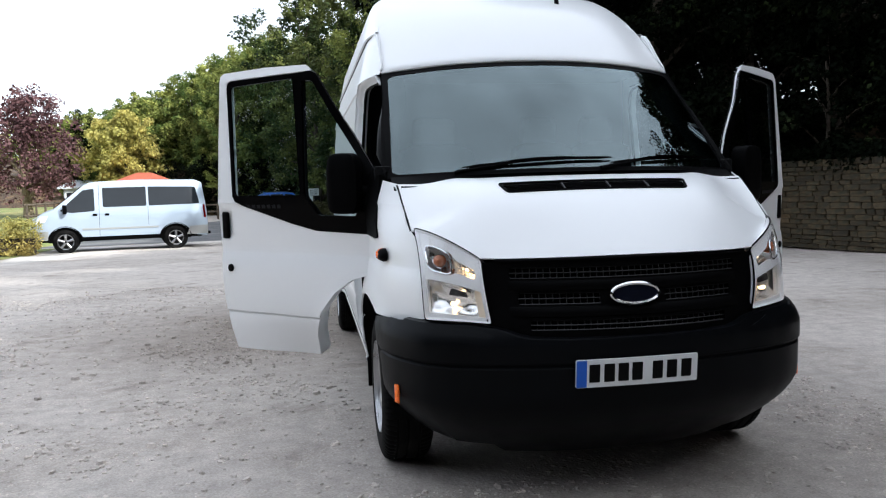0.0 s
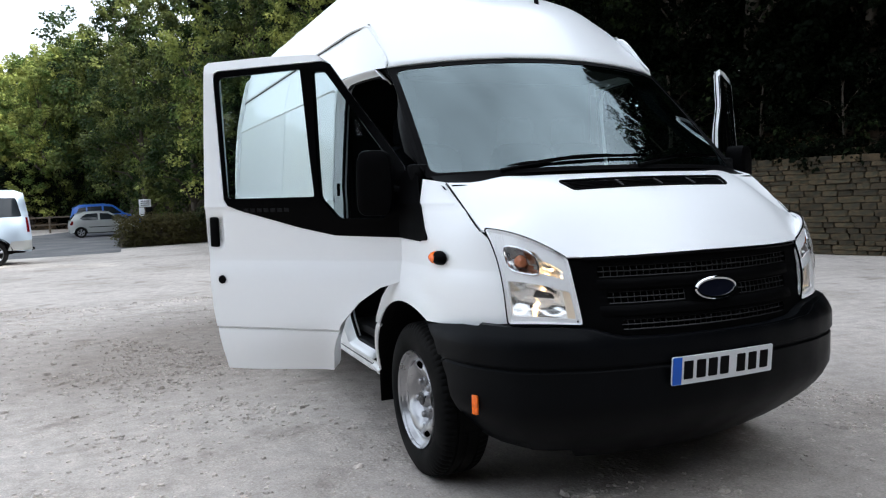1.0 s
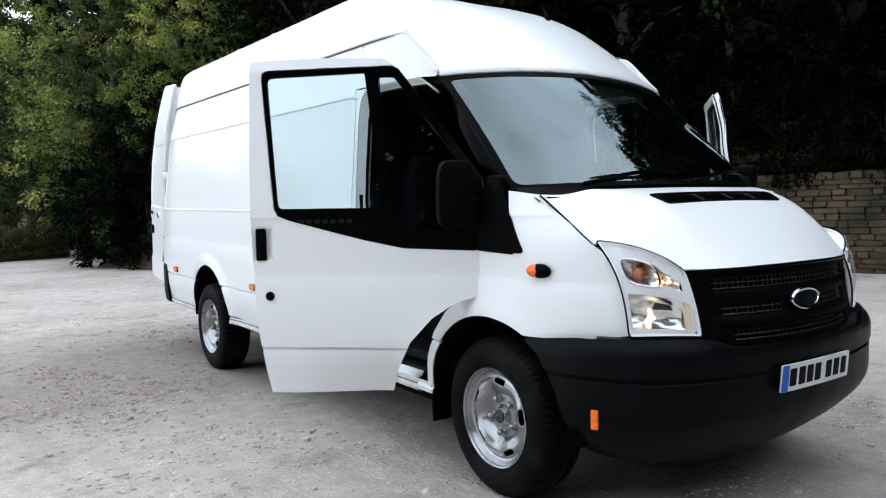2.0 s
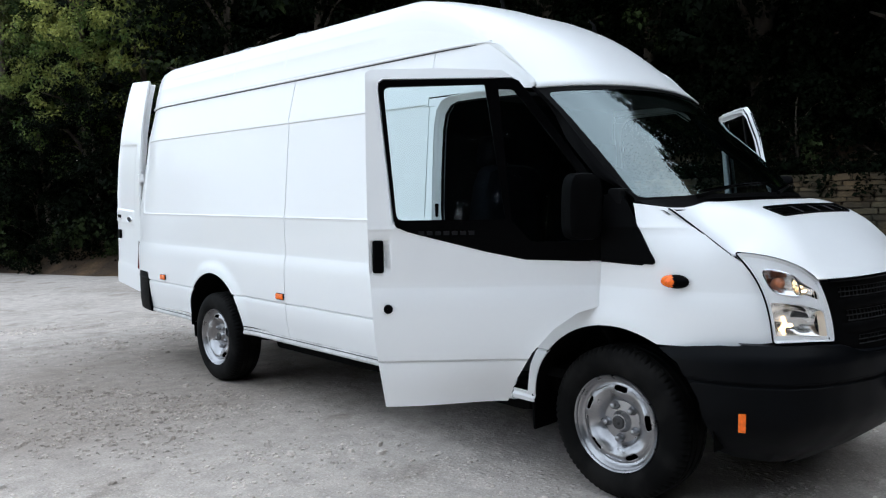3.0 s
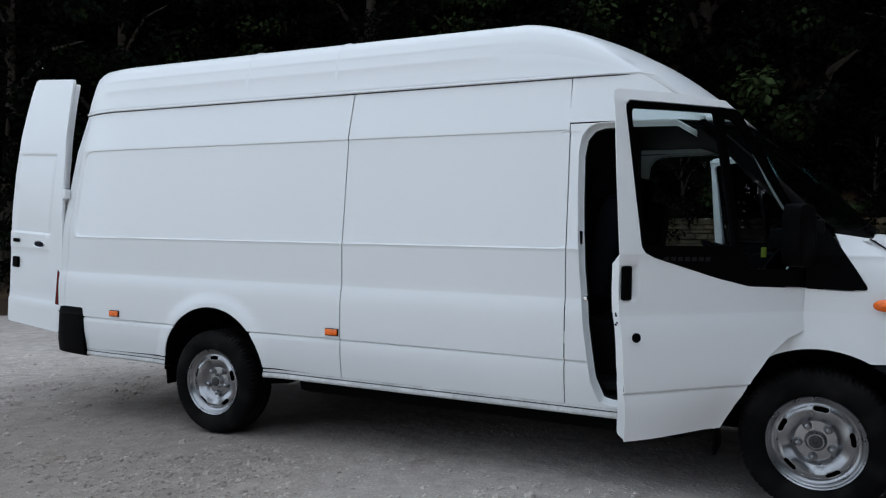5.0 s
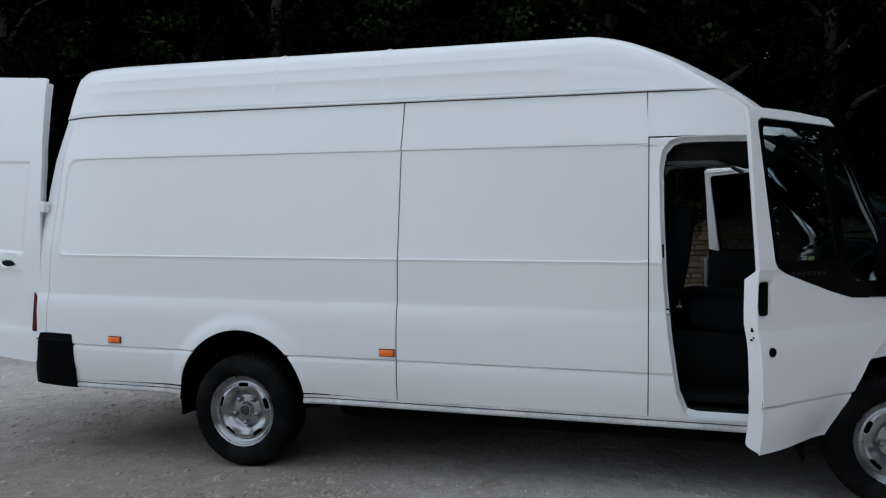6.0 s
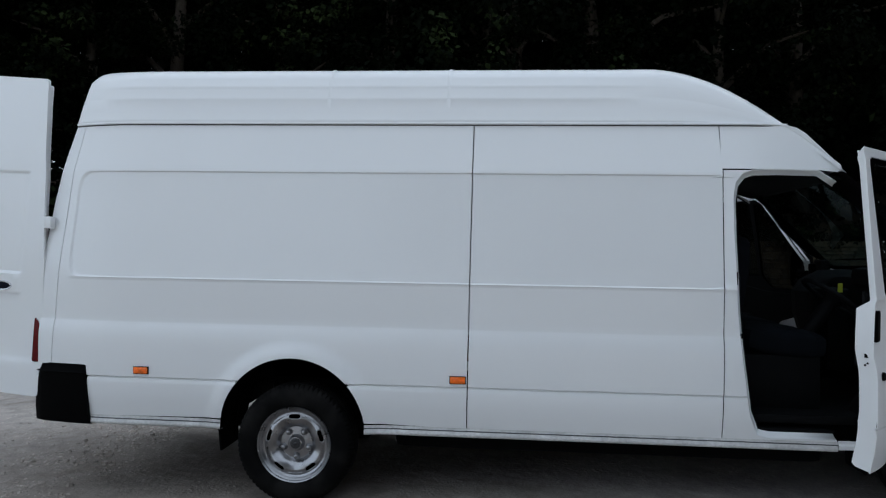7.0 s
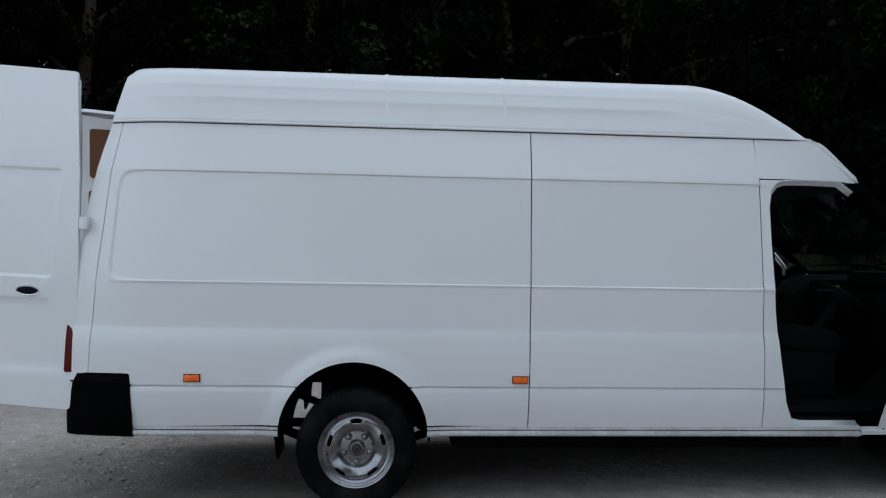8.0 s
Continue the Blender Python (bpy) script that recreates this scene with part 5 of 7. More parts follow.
def rear_door(side, swing):
    pivot = Vector((-0.905, 5.45, 0.5))
    hinge = new("rear_door")
    hinge.parent = van
    tagged(hinge, "white tall rear door swung open")
    hinge.matrix_basis = pose(side * 0.895, 5.425, 0.5, 2.4) @ pose(0, 0, 0, 0, 0, -side * swing)

    def face(d):
        def fn(x, z):
            k = 0.0
            recess = smooth(1.262, 1.280, z) * (1 - smooth(1.905, 1.920, z)) * (1 - smooth(0.70, 0.735, -x)) * smooth(0.20, 0.24, -x)
            k -= 0.010 * recess
            k += 0.006 * smooth(1.130, 1.145, z) * (1 - smooth(1.262, 1.28, z)) * (1 - smooth(0.70, 0.75, -x))
            k += 0.010 * (1 - smooth(0.70, 0.75, z))
            return (x, tail_lean(z) + d + k, z)
        return fn

    def put(name, vf, mat, label="", parent=hinge):
        v, f = vf
        v = [Vector(p) - pivot for p in v]
        if side > 0:
            v, f = mirrored(v, f)
        return finish(name, v, f, mat, parent, label)

    zs = [0.50, 0.75, 1.0, 1.3, 1.6, 1.9, 2.1, 2.225, 2.40, 2.50]
    line = fillet([(-0.19, 0.52)] + [(-hinge_x(z), z) for z in zs] + [(-hinge_x(2.55), 2.540), (-0.19, 2.560)], [0.03, 0.03] + [0] * (len(zs) - 1) + [0.06, 0.05])
    put("outer_skin", sheet(line, lines(-0.85, -0.19, 0.06, [-0.24, -0.22, -0.20, -0.70, -0.715, -0.73, -0.745]), lines(0.52, 2.57, 0.07, [0.70, 0.725, 0.75, 1.13, 1.138, 1.146, 1.262, 1.27, 1.28, 1.29, 1.90, 1.908, 1.915, 1.922]), face(0.0), (0, 1, 0), 0.006), PAINT)
    loop = densify(line, 0.06)
    rows = []
    for x, z in loop:
        ix, iz = x + (-0.52 - x) * 0.06, z + (1.5 - z) * 0.03
        rows.append([Vector((x, tail_lean(z) - 0.004, z)), Vector((x, tail_lean(z) - 0.02, z)), Vector((ix, tail_lean(z) - 0.03, iz)), Vector((ix, tail_lean(z) - 0.07, iz))])
    put("door_edge", grid(rows, close_u=True, flip=True), PAINT)
    inner = [(-0.23, 0.58), (-0.80, 0.60), (-0.80, 1.25), (-0.735, 1.85), (-0.665, 2.2), (-0.60, 2.47), (-0.23, 2.50)]
    put("inner_panel", sheet(inner, lines(-0.8, -0.2, 0.1), lines(0.55, 2.5, 0.1), face(-0.068), (0, -1, 0), 0.008), PAINT)
    for z0, z1 in ((0.68, 1.15), (1.26, 1.92), (2.02, 2.40)):
        a0, a1 = hinge_x(z0) - 0.10, hinge_x(z1) - 0.10
        put("lining_board", sheet(fillet([(-0.29, z0), (-a0, z0), (-a1, z1), (-0.29, z1)], 0.03), lines(-0.7, -0.3, 0.1), lines(z0, z1, 0.1), face(-0.080), (0, -1, 0), 0.006), PLY, "brown plywood lining board")
    for z in (1.60, 0.66):
        bm = box_bm(0.05, 0.05, 0.075, (-0.90, 5.44, z), 0.008)
        bmesh.ops.translate(bm, vec=-pivot, verts=bm.verts)
        if side > 0:
            bmesh.ops.scale(bm, vec=(-1, 1, 1), verts=bm.verts)
        part("door_hinge", bm, PAINT, hinge, "white painted hinge")
    if side < 0:
        def badge_face(x, z, d):
            return Vector((x, tail_lean(z) - d, z)) - pivot
        b = oval("oval_badge", -0.60, 0, 1.185, 0.072, 0.031, badge_face, hinge, "small oval chrome-rimmed dark emblem")
        put("handle_pocket", sheet(fillet([(-0.235, 1.185), (-0.33, 1.185), (-0.33, 1.215), (-0.235, 1.215)], 0.012), [-0.28], [1.2], face(0.008), (0, 1, 0), 0.006), BLACK)
        bm = box_bm(0.075, 0.03, 0.09, (-0.285, tail_lean(1.0) + 0.008, 1.02), 0.01)
        bmesh.ops.translate(bm, vec=-pivot, verts=bm.verts)
        part("door_handle", bm, BLACK, hinge, "black door handle")


rear_door(-1, 85)
rear_door(1, 88)


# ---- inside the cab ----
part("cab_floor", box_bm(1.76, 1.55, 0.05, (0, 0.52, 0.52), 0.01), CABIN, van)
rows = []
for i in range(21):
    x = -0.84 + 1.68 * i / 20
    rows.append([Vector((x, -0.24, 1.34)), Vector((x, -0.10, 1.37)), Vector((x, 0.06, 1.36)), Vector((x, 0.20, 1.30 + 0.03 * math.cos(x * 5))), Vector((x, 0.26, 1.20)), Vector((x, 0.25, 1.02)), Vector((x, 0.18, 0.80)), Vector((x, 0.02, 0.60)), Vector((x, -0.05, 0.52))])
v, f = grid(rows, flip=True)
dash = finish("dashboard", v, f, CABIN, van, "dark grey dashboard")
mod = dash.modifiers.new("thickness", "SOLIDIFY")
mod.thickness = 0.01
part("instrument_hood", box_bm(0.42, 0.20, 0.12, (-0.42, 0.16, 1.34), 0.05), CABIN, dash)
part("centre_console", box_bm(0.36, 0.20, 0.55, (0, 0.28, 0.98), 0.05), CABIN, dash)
# steering wheel
tilt = pose(-0.42, 0.44, 1.20, 35)
v, f = tube([tilt @ Vector((0.20 * math.cos(a * math.pi / 16), 0.20 * math.sin(a * math.pi / 16), 0)) for a in range(32)], 0.016, 8, closed=True)
steering = finish("steering_wheel", v, f, CABIN, van, "black steering wheel")
v, f = lathe([(0.03, 0.0005), (0.03, 0.06), (0.01, 0.075), (-0.03, 0.05)], 20, "z")
finish("boss", [tilt @ Vector(p) for p in v], f, CABIN, steering)
for a in (-10, 190, 270):
    finish("spoke", *tube([tilt @ Vector((0.05 * math.cos(radians(a)), 0.05 * math.sin(radians(a)), 0.01)), tilt @ Vector((0.19 * math.cos(radians(a)), 0.19 * math.sin(radians(a)), 0))], 0.014, 6), CABIN, steering)
finish("column", *tube([tilt @ Vector((0, 0, -0.02)), tilt @ Vector((0, 0, -0.30))], 0.045, 10), CABIN, steering)


def cushion(sx, sy, sz, at, turn=None, puff=0.02):
    bm = bmesh.new()
    bmesh.ops.create_cube(bm, size=1.0)
    bmesh.ops.scale(bm, vec=(sx, sy, sz), verts=bm.verts)
    bmesh.ops.subdivide_edges(bm, edges=list(bm.edges), cuts=5, use_grid_fill=True)
    for q in bm.verts:
        a, b, c = 2 * q.co.x / sx, 2 * q.co.y / sy, 2 * q.co.z / sz
        k = 1 - 0.10 * (abs(a) ** 4 * abs(b) ** 4 + abs(b) ** 4 * abs(c) ** 4 + abs(a) ** 4 * abs(c) ** 4)
        q.co *= k
        q.co.z += puff * (1 - a * a) * (1 - b * b) * (1 if c > 0 else 0)
        q.co.z += 0.012 * smooth(0.5, 0.75, abs(a)) * (1 if c > 0 else 0)
    if turn is not None:
        bmesh.ops.transform(bm, matrix=turn, verts=bm.verts)
    bmesh.ops.translate(bm, vec=at, verts=bm.verts)
    return bm


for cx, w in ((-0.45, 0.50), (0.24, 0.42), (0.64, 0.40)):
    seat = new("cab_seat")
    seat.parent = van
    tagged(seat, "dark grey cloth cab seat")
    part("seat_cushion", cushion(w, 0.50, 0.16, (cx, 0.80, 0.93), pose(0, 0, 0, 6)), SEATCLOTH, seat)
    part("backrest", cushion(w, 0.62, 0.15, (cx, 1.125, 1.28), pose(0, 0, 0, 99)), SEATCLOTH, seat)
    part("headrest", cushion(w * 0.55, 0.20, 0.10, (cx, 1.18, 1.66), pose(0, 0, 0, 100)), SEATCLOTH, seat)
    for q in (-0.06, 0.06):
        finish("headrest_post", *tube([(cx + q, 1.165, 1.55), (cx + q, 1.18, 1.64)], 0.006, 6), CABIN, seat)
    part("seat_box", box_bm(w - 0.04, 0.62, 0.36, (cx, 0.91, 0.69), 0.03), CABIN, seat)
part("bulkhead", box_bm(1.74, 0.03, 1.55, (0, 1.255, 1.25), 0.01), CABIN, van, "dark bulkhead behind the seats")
finish("seat_belt", *tube([(-0.86, 1.22, 1.75), (-0.855, 1.23, 1.2), (-0.85, 1.22, 0.7)], 0.02, 6), CABIN, van)
part("hanging_tag", box_bm(0.012, 0.03, 0.06, (-0.18, 0.30, 1.26), 0.004), YELLOW, van, "yellow paper tag")
part("load_floor", box_bm(1.22, 3.95, 0.04, (0, 3.36, 0.78), 0.005), PLY, van)
rows = []
for i in range(21):
    p = screen(-0.97 + 1.94 * i / 20, 0.985) + Vector((0, 0.03, -0.03))
    rows.append([p, p + Vector((0, 0.05, 0.005)), Vector((p.x, 0.80, 1.985)), Vector((p.x, 1.42, 1.985))])
v, f = grid(rows)
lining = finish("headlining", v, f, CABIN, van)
mod = lining.modifiers.new("thickness", "SOLIDIFY")
mod.thickness = 0.02
# white flange round the door openings
for side in (-1, 1):
    path = [(0.62, 0.425), (1.0, 0.425), (1.045, 0.435)] + OPEN_REAR + [(0.95, 1.962), (0.70, 1.962), (0.60, 1.90)]
    path = [path[0]] + [tuple(Vector(a).lerp(Vector(b), t)) for a, b in zip(path, path[1:]) for t in (0.5, 1.0)]
    rows = []
    for y, z in path:
        w = flank(y, z)
        iy, iz = y + (0.72 - y) * 0.05, z + (1.2 - z) * 0.035
        rows.append([Vector((side * (w - 0.003), y, z)), Vector((side * (w - 0.03), y + (iy - y) * 0.3, z + (iz - z) * 0.3)), Vector((side * (w - 0.045), iy, iz)), Vector((side * (w - 0.075), iy, iz))])
    v, f = grid(rows, flip=side > 0)
    ob = finish("door_frame", v, f, PAINT, van)
    mod = ob.modifiers.new("thickness", "SOLIDIFY")
    mod.thickness = 0.004
    finish("door_seal", *tube([r[2] + Vector((-side * 0.010, 0, 0)) for r in rows], 0.010, 6), INK, van, "black rubber door seal")
    part("door_step", box_bm(0.22, 0.46, 0.03, (side * 0.80, 0.84, 0.455), 0.01), CABIN, van)
    part("striker", box_bm(0.03, 0.05, 0.03, (side * 0.935, 1.165, 1.0), 0.006), CHROME, van)
    part("check_box", box_bm(0.03, 0.025, 0.075, (side * 0.945, 1.187, 1.33), 0.006), BLACK, van)
# aerial stub on the roof and marker pips
for x, y in ((0.33, 1.02), (-0.02, 1.50)):
    z = 2.47 if y < 1.2 else 2.65
    finish("roof_aerial", *tube([(x, y, z - 0.03), (x, y + 0.01, z + 0.03), (x, y + 0.05, z + 0.07)], [0.018, 0.010, 0.003], 8), BLACK, van)


# ---- ground ----
def ground_z(x, y):
    return float(np.interp(y, [5, 21, 45, 55, 80], [0.0, -0.15, -0.28, 0.2, 0.6]))


def ground_material(name="gravel_ground", gain=1.0, each=0.0):
    """Trodden gravel: pale dust with brown mottling, shade beside and before the van put into the colour, small stones
    in drifts.
    """
    m = bpy.data.materials.new(name)
    m.use_nodes = True
    n, l = m.node_tree.nodes, m.node_tree.links
    b = n["Principled BSDF"]
    b.inputs["Roughness"].default_value = 0.97
    b.inputs["Specular IOR Level"].default_value = 0.05
    co = n.new("ShaderNodeTexCoord")

    def noise_tex(scale, detail=5.0, rough=0.55):
        t = n.new("ShaderNodeTexNoise")
        t.inputs["Scale"].default_value = scale
        t.inputs["Detail"].default_value = detail
        t.inputs["Roughness"].default_value = rough
        l.new(co.outputs["Object"], t.inputs["Vector"])
        return t.outputs["Fac"]

    def span(value, a, b_, lo=0.0, hi=1.0):
        k = n.new("ShaderNodeMapRange")
        k.inputs["From Min"].default_value, k.inputs["From Max"].default_value = a, b_
        k.inputs["To Min"].default_value, k.inputs["To Max"].default_value = lo, hi
        l.new(value, k.inputs["Value"])
        return k.outputs[0]

    def calc(op, a, b_, c=0.0):
        k = n.new("ShaderNodeMath")
        k.operation = op
        for socket, value in zip(k.inputs, (a, b_, c)):
            if isinstance(value, float):
                socket.default_value = value
            else:
                l.new(value, socket)
        return k.outputs[0]

    def blend(f, a, b_):
        k = n.new("ShaderNodeMix")
        k.data_type = "RGBA"
        l.new(f, k.inputs["Factor"])
        for socket, value in ((k.inputs["A"], a), (k.inputs["B"], b_)):
            if isinstance(value, tuple):
                socket.default_value = (*value, 1)
            else:
                l.new(value, socket)
        return k.outputs["Result"]

    def times(colour, f):
        k = n.new("ShaderNodeVectorMath")
        k.operation = "MULTIPLY"
        l.new(colour, k.inputs[0])
        l.new(f, k.inputs[1])
        return k.outputs[0]

    patch = noise_tex(0.45, 6.0, 0.6)
    colour = blend(span(patch, 0.44, 0.70), (0.545, 0.497, 0.452), (0.40, 0.356, 0.315))
    colour = blend(span(noise_tex(1.7, 6.0, 0.65), 0.56, 0.74, 0.0, 0.8), colour, (0.22, 0.19, 0.16))
    # brown earth and painted shade: one patch beside the van, one before it
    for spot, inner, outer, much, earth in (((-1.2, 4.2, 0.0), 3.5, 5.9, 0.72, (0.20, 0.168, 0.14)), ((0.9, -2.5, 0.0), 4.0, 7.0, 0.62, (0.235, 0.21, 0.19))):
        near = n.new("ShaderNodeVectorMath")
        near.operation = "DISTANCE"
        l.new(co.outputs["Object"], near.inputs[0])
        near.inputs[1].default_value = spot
        earth_shade = calc("ADD", near.outputs["Value"], calc("MULTIPLY", patch, 5.0))
        colour = blend(span(earth_shade, inner, outer, much, 0.0), colour, earth)
    colour = times(colour, span(noise_tex(7.0, 5.0, 0.7), 0.28, 0.72, 0.80, 1.2))
    colour = times(colour, span(noise_tex(85.0, 3.0, 0.6), 0.25, 0.75, 0.78, 1.22))
    drift = span(noise_tex(0.9, 5.0, 0.65), 0.44, 0.62)
    height = calc("MULTIPLY", noise_tex(3.0, 4.0), 0.022)
    height = calc("MULTIPLY_ADD", noise_tex(13.0, 4.0, 0.65), 0.012, height)
    height = calc("MULTIPLY_ADD", noise_tex(60.0, 3.0), 0.0035, height)
    for scale, size in ((26.0, 0.009), (58.0, 0.004)):
        vor = n.new("ShaderNodeTexVoronoi")
        vor.inputs["Scale"].default_value = scale
        l.new(co.outputs["Object"], vor.inputs["Vector"])
        lump = span(vor.outputs["Distance"], 0.12, 0.46, 1.0, 0.0)
        some = n.new("ShaderNodeSeparateColor")
        l.new(vor.outputs["Color"], some.inputs[0])
        lump = calc("MULTIPLY", calc("MULTIPLY", lump, drift), span(some.outputs[0], 0.35, 0.8))
        colour = times(colour, span(lump, 0.0, 1.0, 0.96, 1.28))
        height = calc("MULTIPLY_ADD", lump, size, height)
    if each:
        geo = n.new("ShaderNodeNewGeometry")
        colour = times(colour, span(geo.outputs["Random Per Island"], 0.0, 1.0, gain * (1 - each), gain * (1 + each)))
    l.new(colour, b.inputs["Base Color"])
    bp = n.new("ShaderNodeBump")
    bp.inputs["Strength"].default_value = 1.0
    bp.inputs["Distance"].default_value = 0.9
    l.new(height, bp.inputs["Height"])
    l.new(bp.outputs[0], b.inputs["Normal"])
    return m


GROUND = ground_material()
xs = [-400, -200, -100, -60, -40, -30, -24, -18, -14, -11, -9] + [-8 + 0.14 * i for i in range(79)] + [3.6, 5, 7, 10, 14, 20, 30, 60, 120, 400]
ys = [-400, -100, -40, -20, -10, -6] + [-4 + 0.15 * i for i in range(107)] + [13, 15, 17, 21, 25, 30, 36, 45, 50, 55, 62, 80, 110, 150, 400]


def relief(x, y):
    if not (-8 < x < 3 and -4 < y < 12):
        return 0.0
    return 0.016 * (noise.noise(Vector((x * 0.9, y * 0.9, 0.3))) + 0.5 * noise.noise(Vector((x * 2.7, y * 2.7, 4.1)))) - 0.006


v, f = grid([[Vector((x, y, ground_z(x, y) + relief(x, y))) for y in ys] for x in xs], flip=True)
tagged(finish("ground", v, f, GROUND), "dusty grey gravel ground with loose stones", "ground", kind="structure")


def scatter_stones(name, n, area, size, mat, seed, label):
    """Many small angular stones in drifts, in one mesh."""
    rng = np.random.default_rng(seed)
    ring = [(math.cos(k * math.pi / 3), math.sin(k * math.pi / 3)) for k in range(6)]
    base = np.array([(x, y, 0.0) for x, y in ring] + [(0.66 * x, 0.66 * y, 0.5) for x, y in ring])
    tri = [(k, (k + 1) % 6, 6 + (k + 1) % 6, 6 + k) for k in range(6)] + [(6, 7, 8, 9, 10, 11)]
    verts, faces = [], []
    made = 0
    while made < n:
        x, y = rng.uniform(area[0], area[1]), rng.uniform(area[2], area[3])
        if abs(x) < 1.0 and -0.5 < y < 5.2:          # few lie under the van
            continue
        drift = noise.noise(Vector((x * 0.8, y * 0.8, 9.0))) + 0.6 * noise.noise(Vector((x * 2.6, y * 2.6, 2.0)))
        if rng.random() > 0.10 + 1.9 * max(0.0, drift - 0.08):
            continue
        s = size[0] + (size[1] - size[0]) * rng.random() ** 3.2
        a = rng.uniform(0, 6.28)
        c, q = math.cos(a), math.sin(a)
        p = base * (s * rng.uniform(0.75, 1.2, (12, 3))) * np.array([1, rng.uniform(0.55, 1), rng.uniform(0.8, 1.2)])
        z = ground_z(x, y) + relief(x, y)
        k = len(verts)
        for w in p:
            verts.append((x + w[0] * c - w[1] * q, y + w[0] * q + w[1] * c, z + w[2] - 0.0015))
        faces += [tuple(j + k for j in t) for t in tri]
        made += 1
    ob = finish(name, verts, faces, mat, sharp=0)
    return tagged(ob, label, "stones", kind="stuff")


STONE_LOOSE = ground_material("loose_stone", 1.22, 0.22)
scatter_stones("loose_gravel", 36000, (-6.5, 2.0, -3.4, 8.5), (0.004, 0.021), STONE_LOOSE, 3, "loose grey stones lying on the gravel")
scatter_stones("broken_stones", 1600, (-6.2, 1.5, -3.2, 8.5), (0.016, 0.040), STONE_LOOSE, 8, "larger broken stones among the gravel")

# ---- lot edge: bank, retaining wall ----
WALL_A, WALL_D = Vector((8.54, 10.42)), Vector((0.244, -0.970))
WALL_N = Vector((-0.970, -0.244))          # towards the lot
EDGE = [(-40, 62), (-22, 54), (-8, 53), (-1, 52), (4.6, 44), (3.2, 27), (1.6, 21), (2.9, 15.6), (5.2, 12.4), (8.1, 12.0)]
SOIL = material("leaf_litter_bank", (0.055, 0.034, 0.018), rough=0.95, spread=0.4, scale=2.5, fine=0.4, fine_scale=25, bump=0.03, second=(0.12, 0.075, 0.036), second_scale=1.2)


def offset_line(pts, d):
    out = []
    for i, p in enumerate(pts):
        a, b = Vector(pts[max(0, i - 1)]), Vector(pts[min(len(pts) - 1, i + 1)])
        t = (b - a).normalized()
        out.append(Vector(p) + Vector((-t.y, t.x)) * d)
    return out


def refine(pts, step):
    out = []
    for a, b in zip(pts, pts[1:]):
        a, b = Vector(a), Vector(b)
        n = max(1, int((b - a).length / step))
        out += [a.lerp(b, i / n) for i in range(n)]
    return out + [Vector(pts[-1])]


edge_line = refine(EDGE, 2.0)
behind_wall = [WALL_A + WALL_D * s + WALL_N * -0.25 for s in (-1.5, 2, 6, 10, 15, 20, 26, 32, 40, 50)]
rng = random.Random(5)


def bank(name, line, base, heights):
    rows = []
    for d, h in heights:
        row = []
        for i, p in enumerate(offset_line(line, d)):
            z = (ground_z(p.x, p.y) - 0.05 if base is None else base) + h + (rng.uniform(-0.12, 0.12) if h > 0 else 0)
            row.append(Vector((p.x, p.y, z)))
        rows.append(row)
    v, f = grid(rows, flip=True)
    nrm = (Vector(v[f[len(f) // 2][1]]) - Vector(v[f[len(f) // 2][0]])).cross(Vector(v[f[len(f) // 2][2]]) - Vector(v[f[len(f) // 2][0]]))
    if nrm.z < 0:
        f = [tuple(reversed(q)) for q in f]
    tagged(finish(name, v, f, SOIL), "brown leaf-littered earth bank under the trees", "bank", kind="structure")


bank("bank_rear", edge_line, None, [(-0.3, 0.0), (0.0, 0.12), (0.6, 0.45), (1.4, 0.8), (3, 1.5), (6, 3.0), (12, 4.0), (25, 5.0), (60, 5.5)])
bank("bank_side", behind_wall, 1.68, [(0.0, -0.1), (0.3, 0.0), (1.2, 0.3), (3, 1.2), (6, 2.8), (12, 5.5), (25, 10.0), (60, 18)])

# dry-stone retaining wall: each stone its own block over a dark core
WALLSTONE = material("wall_sandstone", (0.082, 0.057, 0.029), rough=0.92, spread=0.3, scale=6, fine=0.25, fine_scale=60, bump=0.006, per_object=0.35, second=(0.028, 0.027, 0.015), second_scale=1.1)
WALLREST = material("wall_sandstone_rest", (0.082, 0.057, 0.029), rough=0.92, spread=0.3, scale=6, fine=0.25, fine_scale=60, bump=0.006, island=0.35, second=(0.028, 0.027, 0.015), second_scale=1.1)
CORE = material("wall_core_mortar", (0.025, 0.021, 0.016), rough=0.95, spread=0.3, scale=5)
WTURN = math.degrees(math.atan2(WALL_D.y, WALL_D.x))
WALL_Z = 1.74
c = WALL_A + WALL_D * 24 - WALL_N * 0.22
core = part("wall_side", box_bm(56.0, 0.36, WALL_Z - 0.02, (0, 0, 0)), CORE)
core.matrix_basis = pose(c.x, c.y, WALL_Z / 2 - 0.02, 0, 0, WTURN)
tagged(core, "coursed sandstone retaining wall with mossy top", "wall", kind="structure")


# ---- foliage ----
# backlit wood's shade put into the leaf colour, its second tone the lit sprays
LEAF_SHADE = leaf_material("shade_tone_leaves", (0.0026, 0.0046, 0.0018), (0.046, 0.064, 0.024), back=0.15, spec=0.03, reach=(0.58, 0.72), patch=0.55)
# second tone paints sunlit clumps over the darker, shaded leaf colour
LEAF_SUN = leaf_material("sun_tone_leaves", (0.075, 0.115, 0.028), (0.30, 0.32, 0.085), back=0.25, reach=(0.42, 0.62), patch=0.5)
LEAF_YELLOW = leaf_material("yellowing_leaves", (0.46, 0.40, 0.12), (0.36, 0.34, 0.10), back=0.3)
LEAF_PURPLE = leaf_material("purple_leaves", (0.10, 0.052, 0.055), (0.16, 0.085, 0.085), back=0.2)
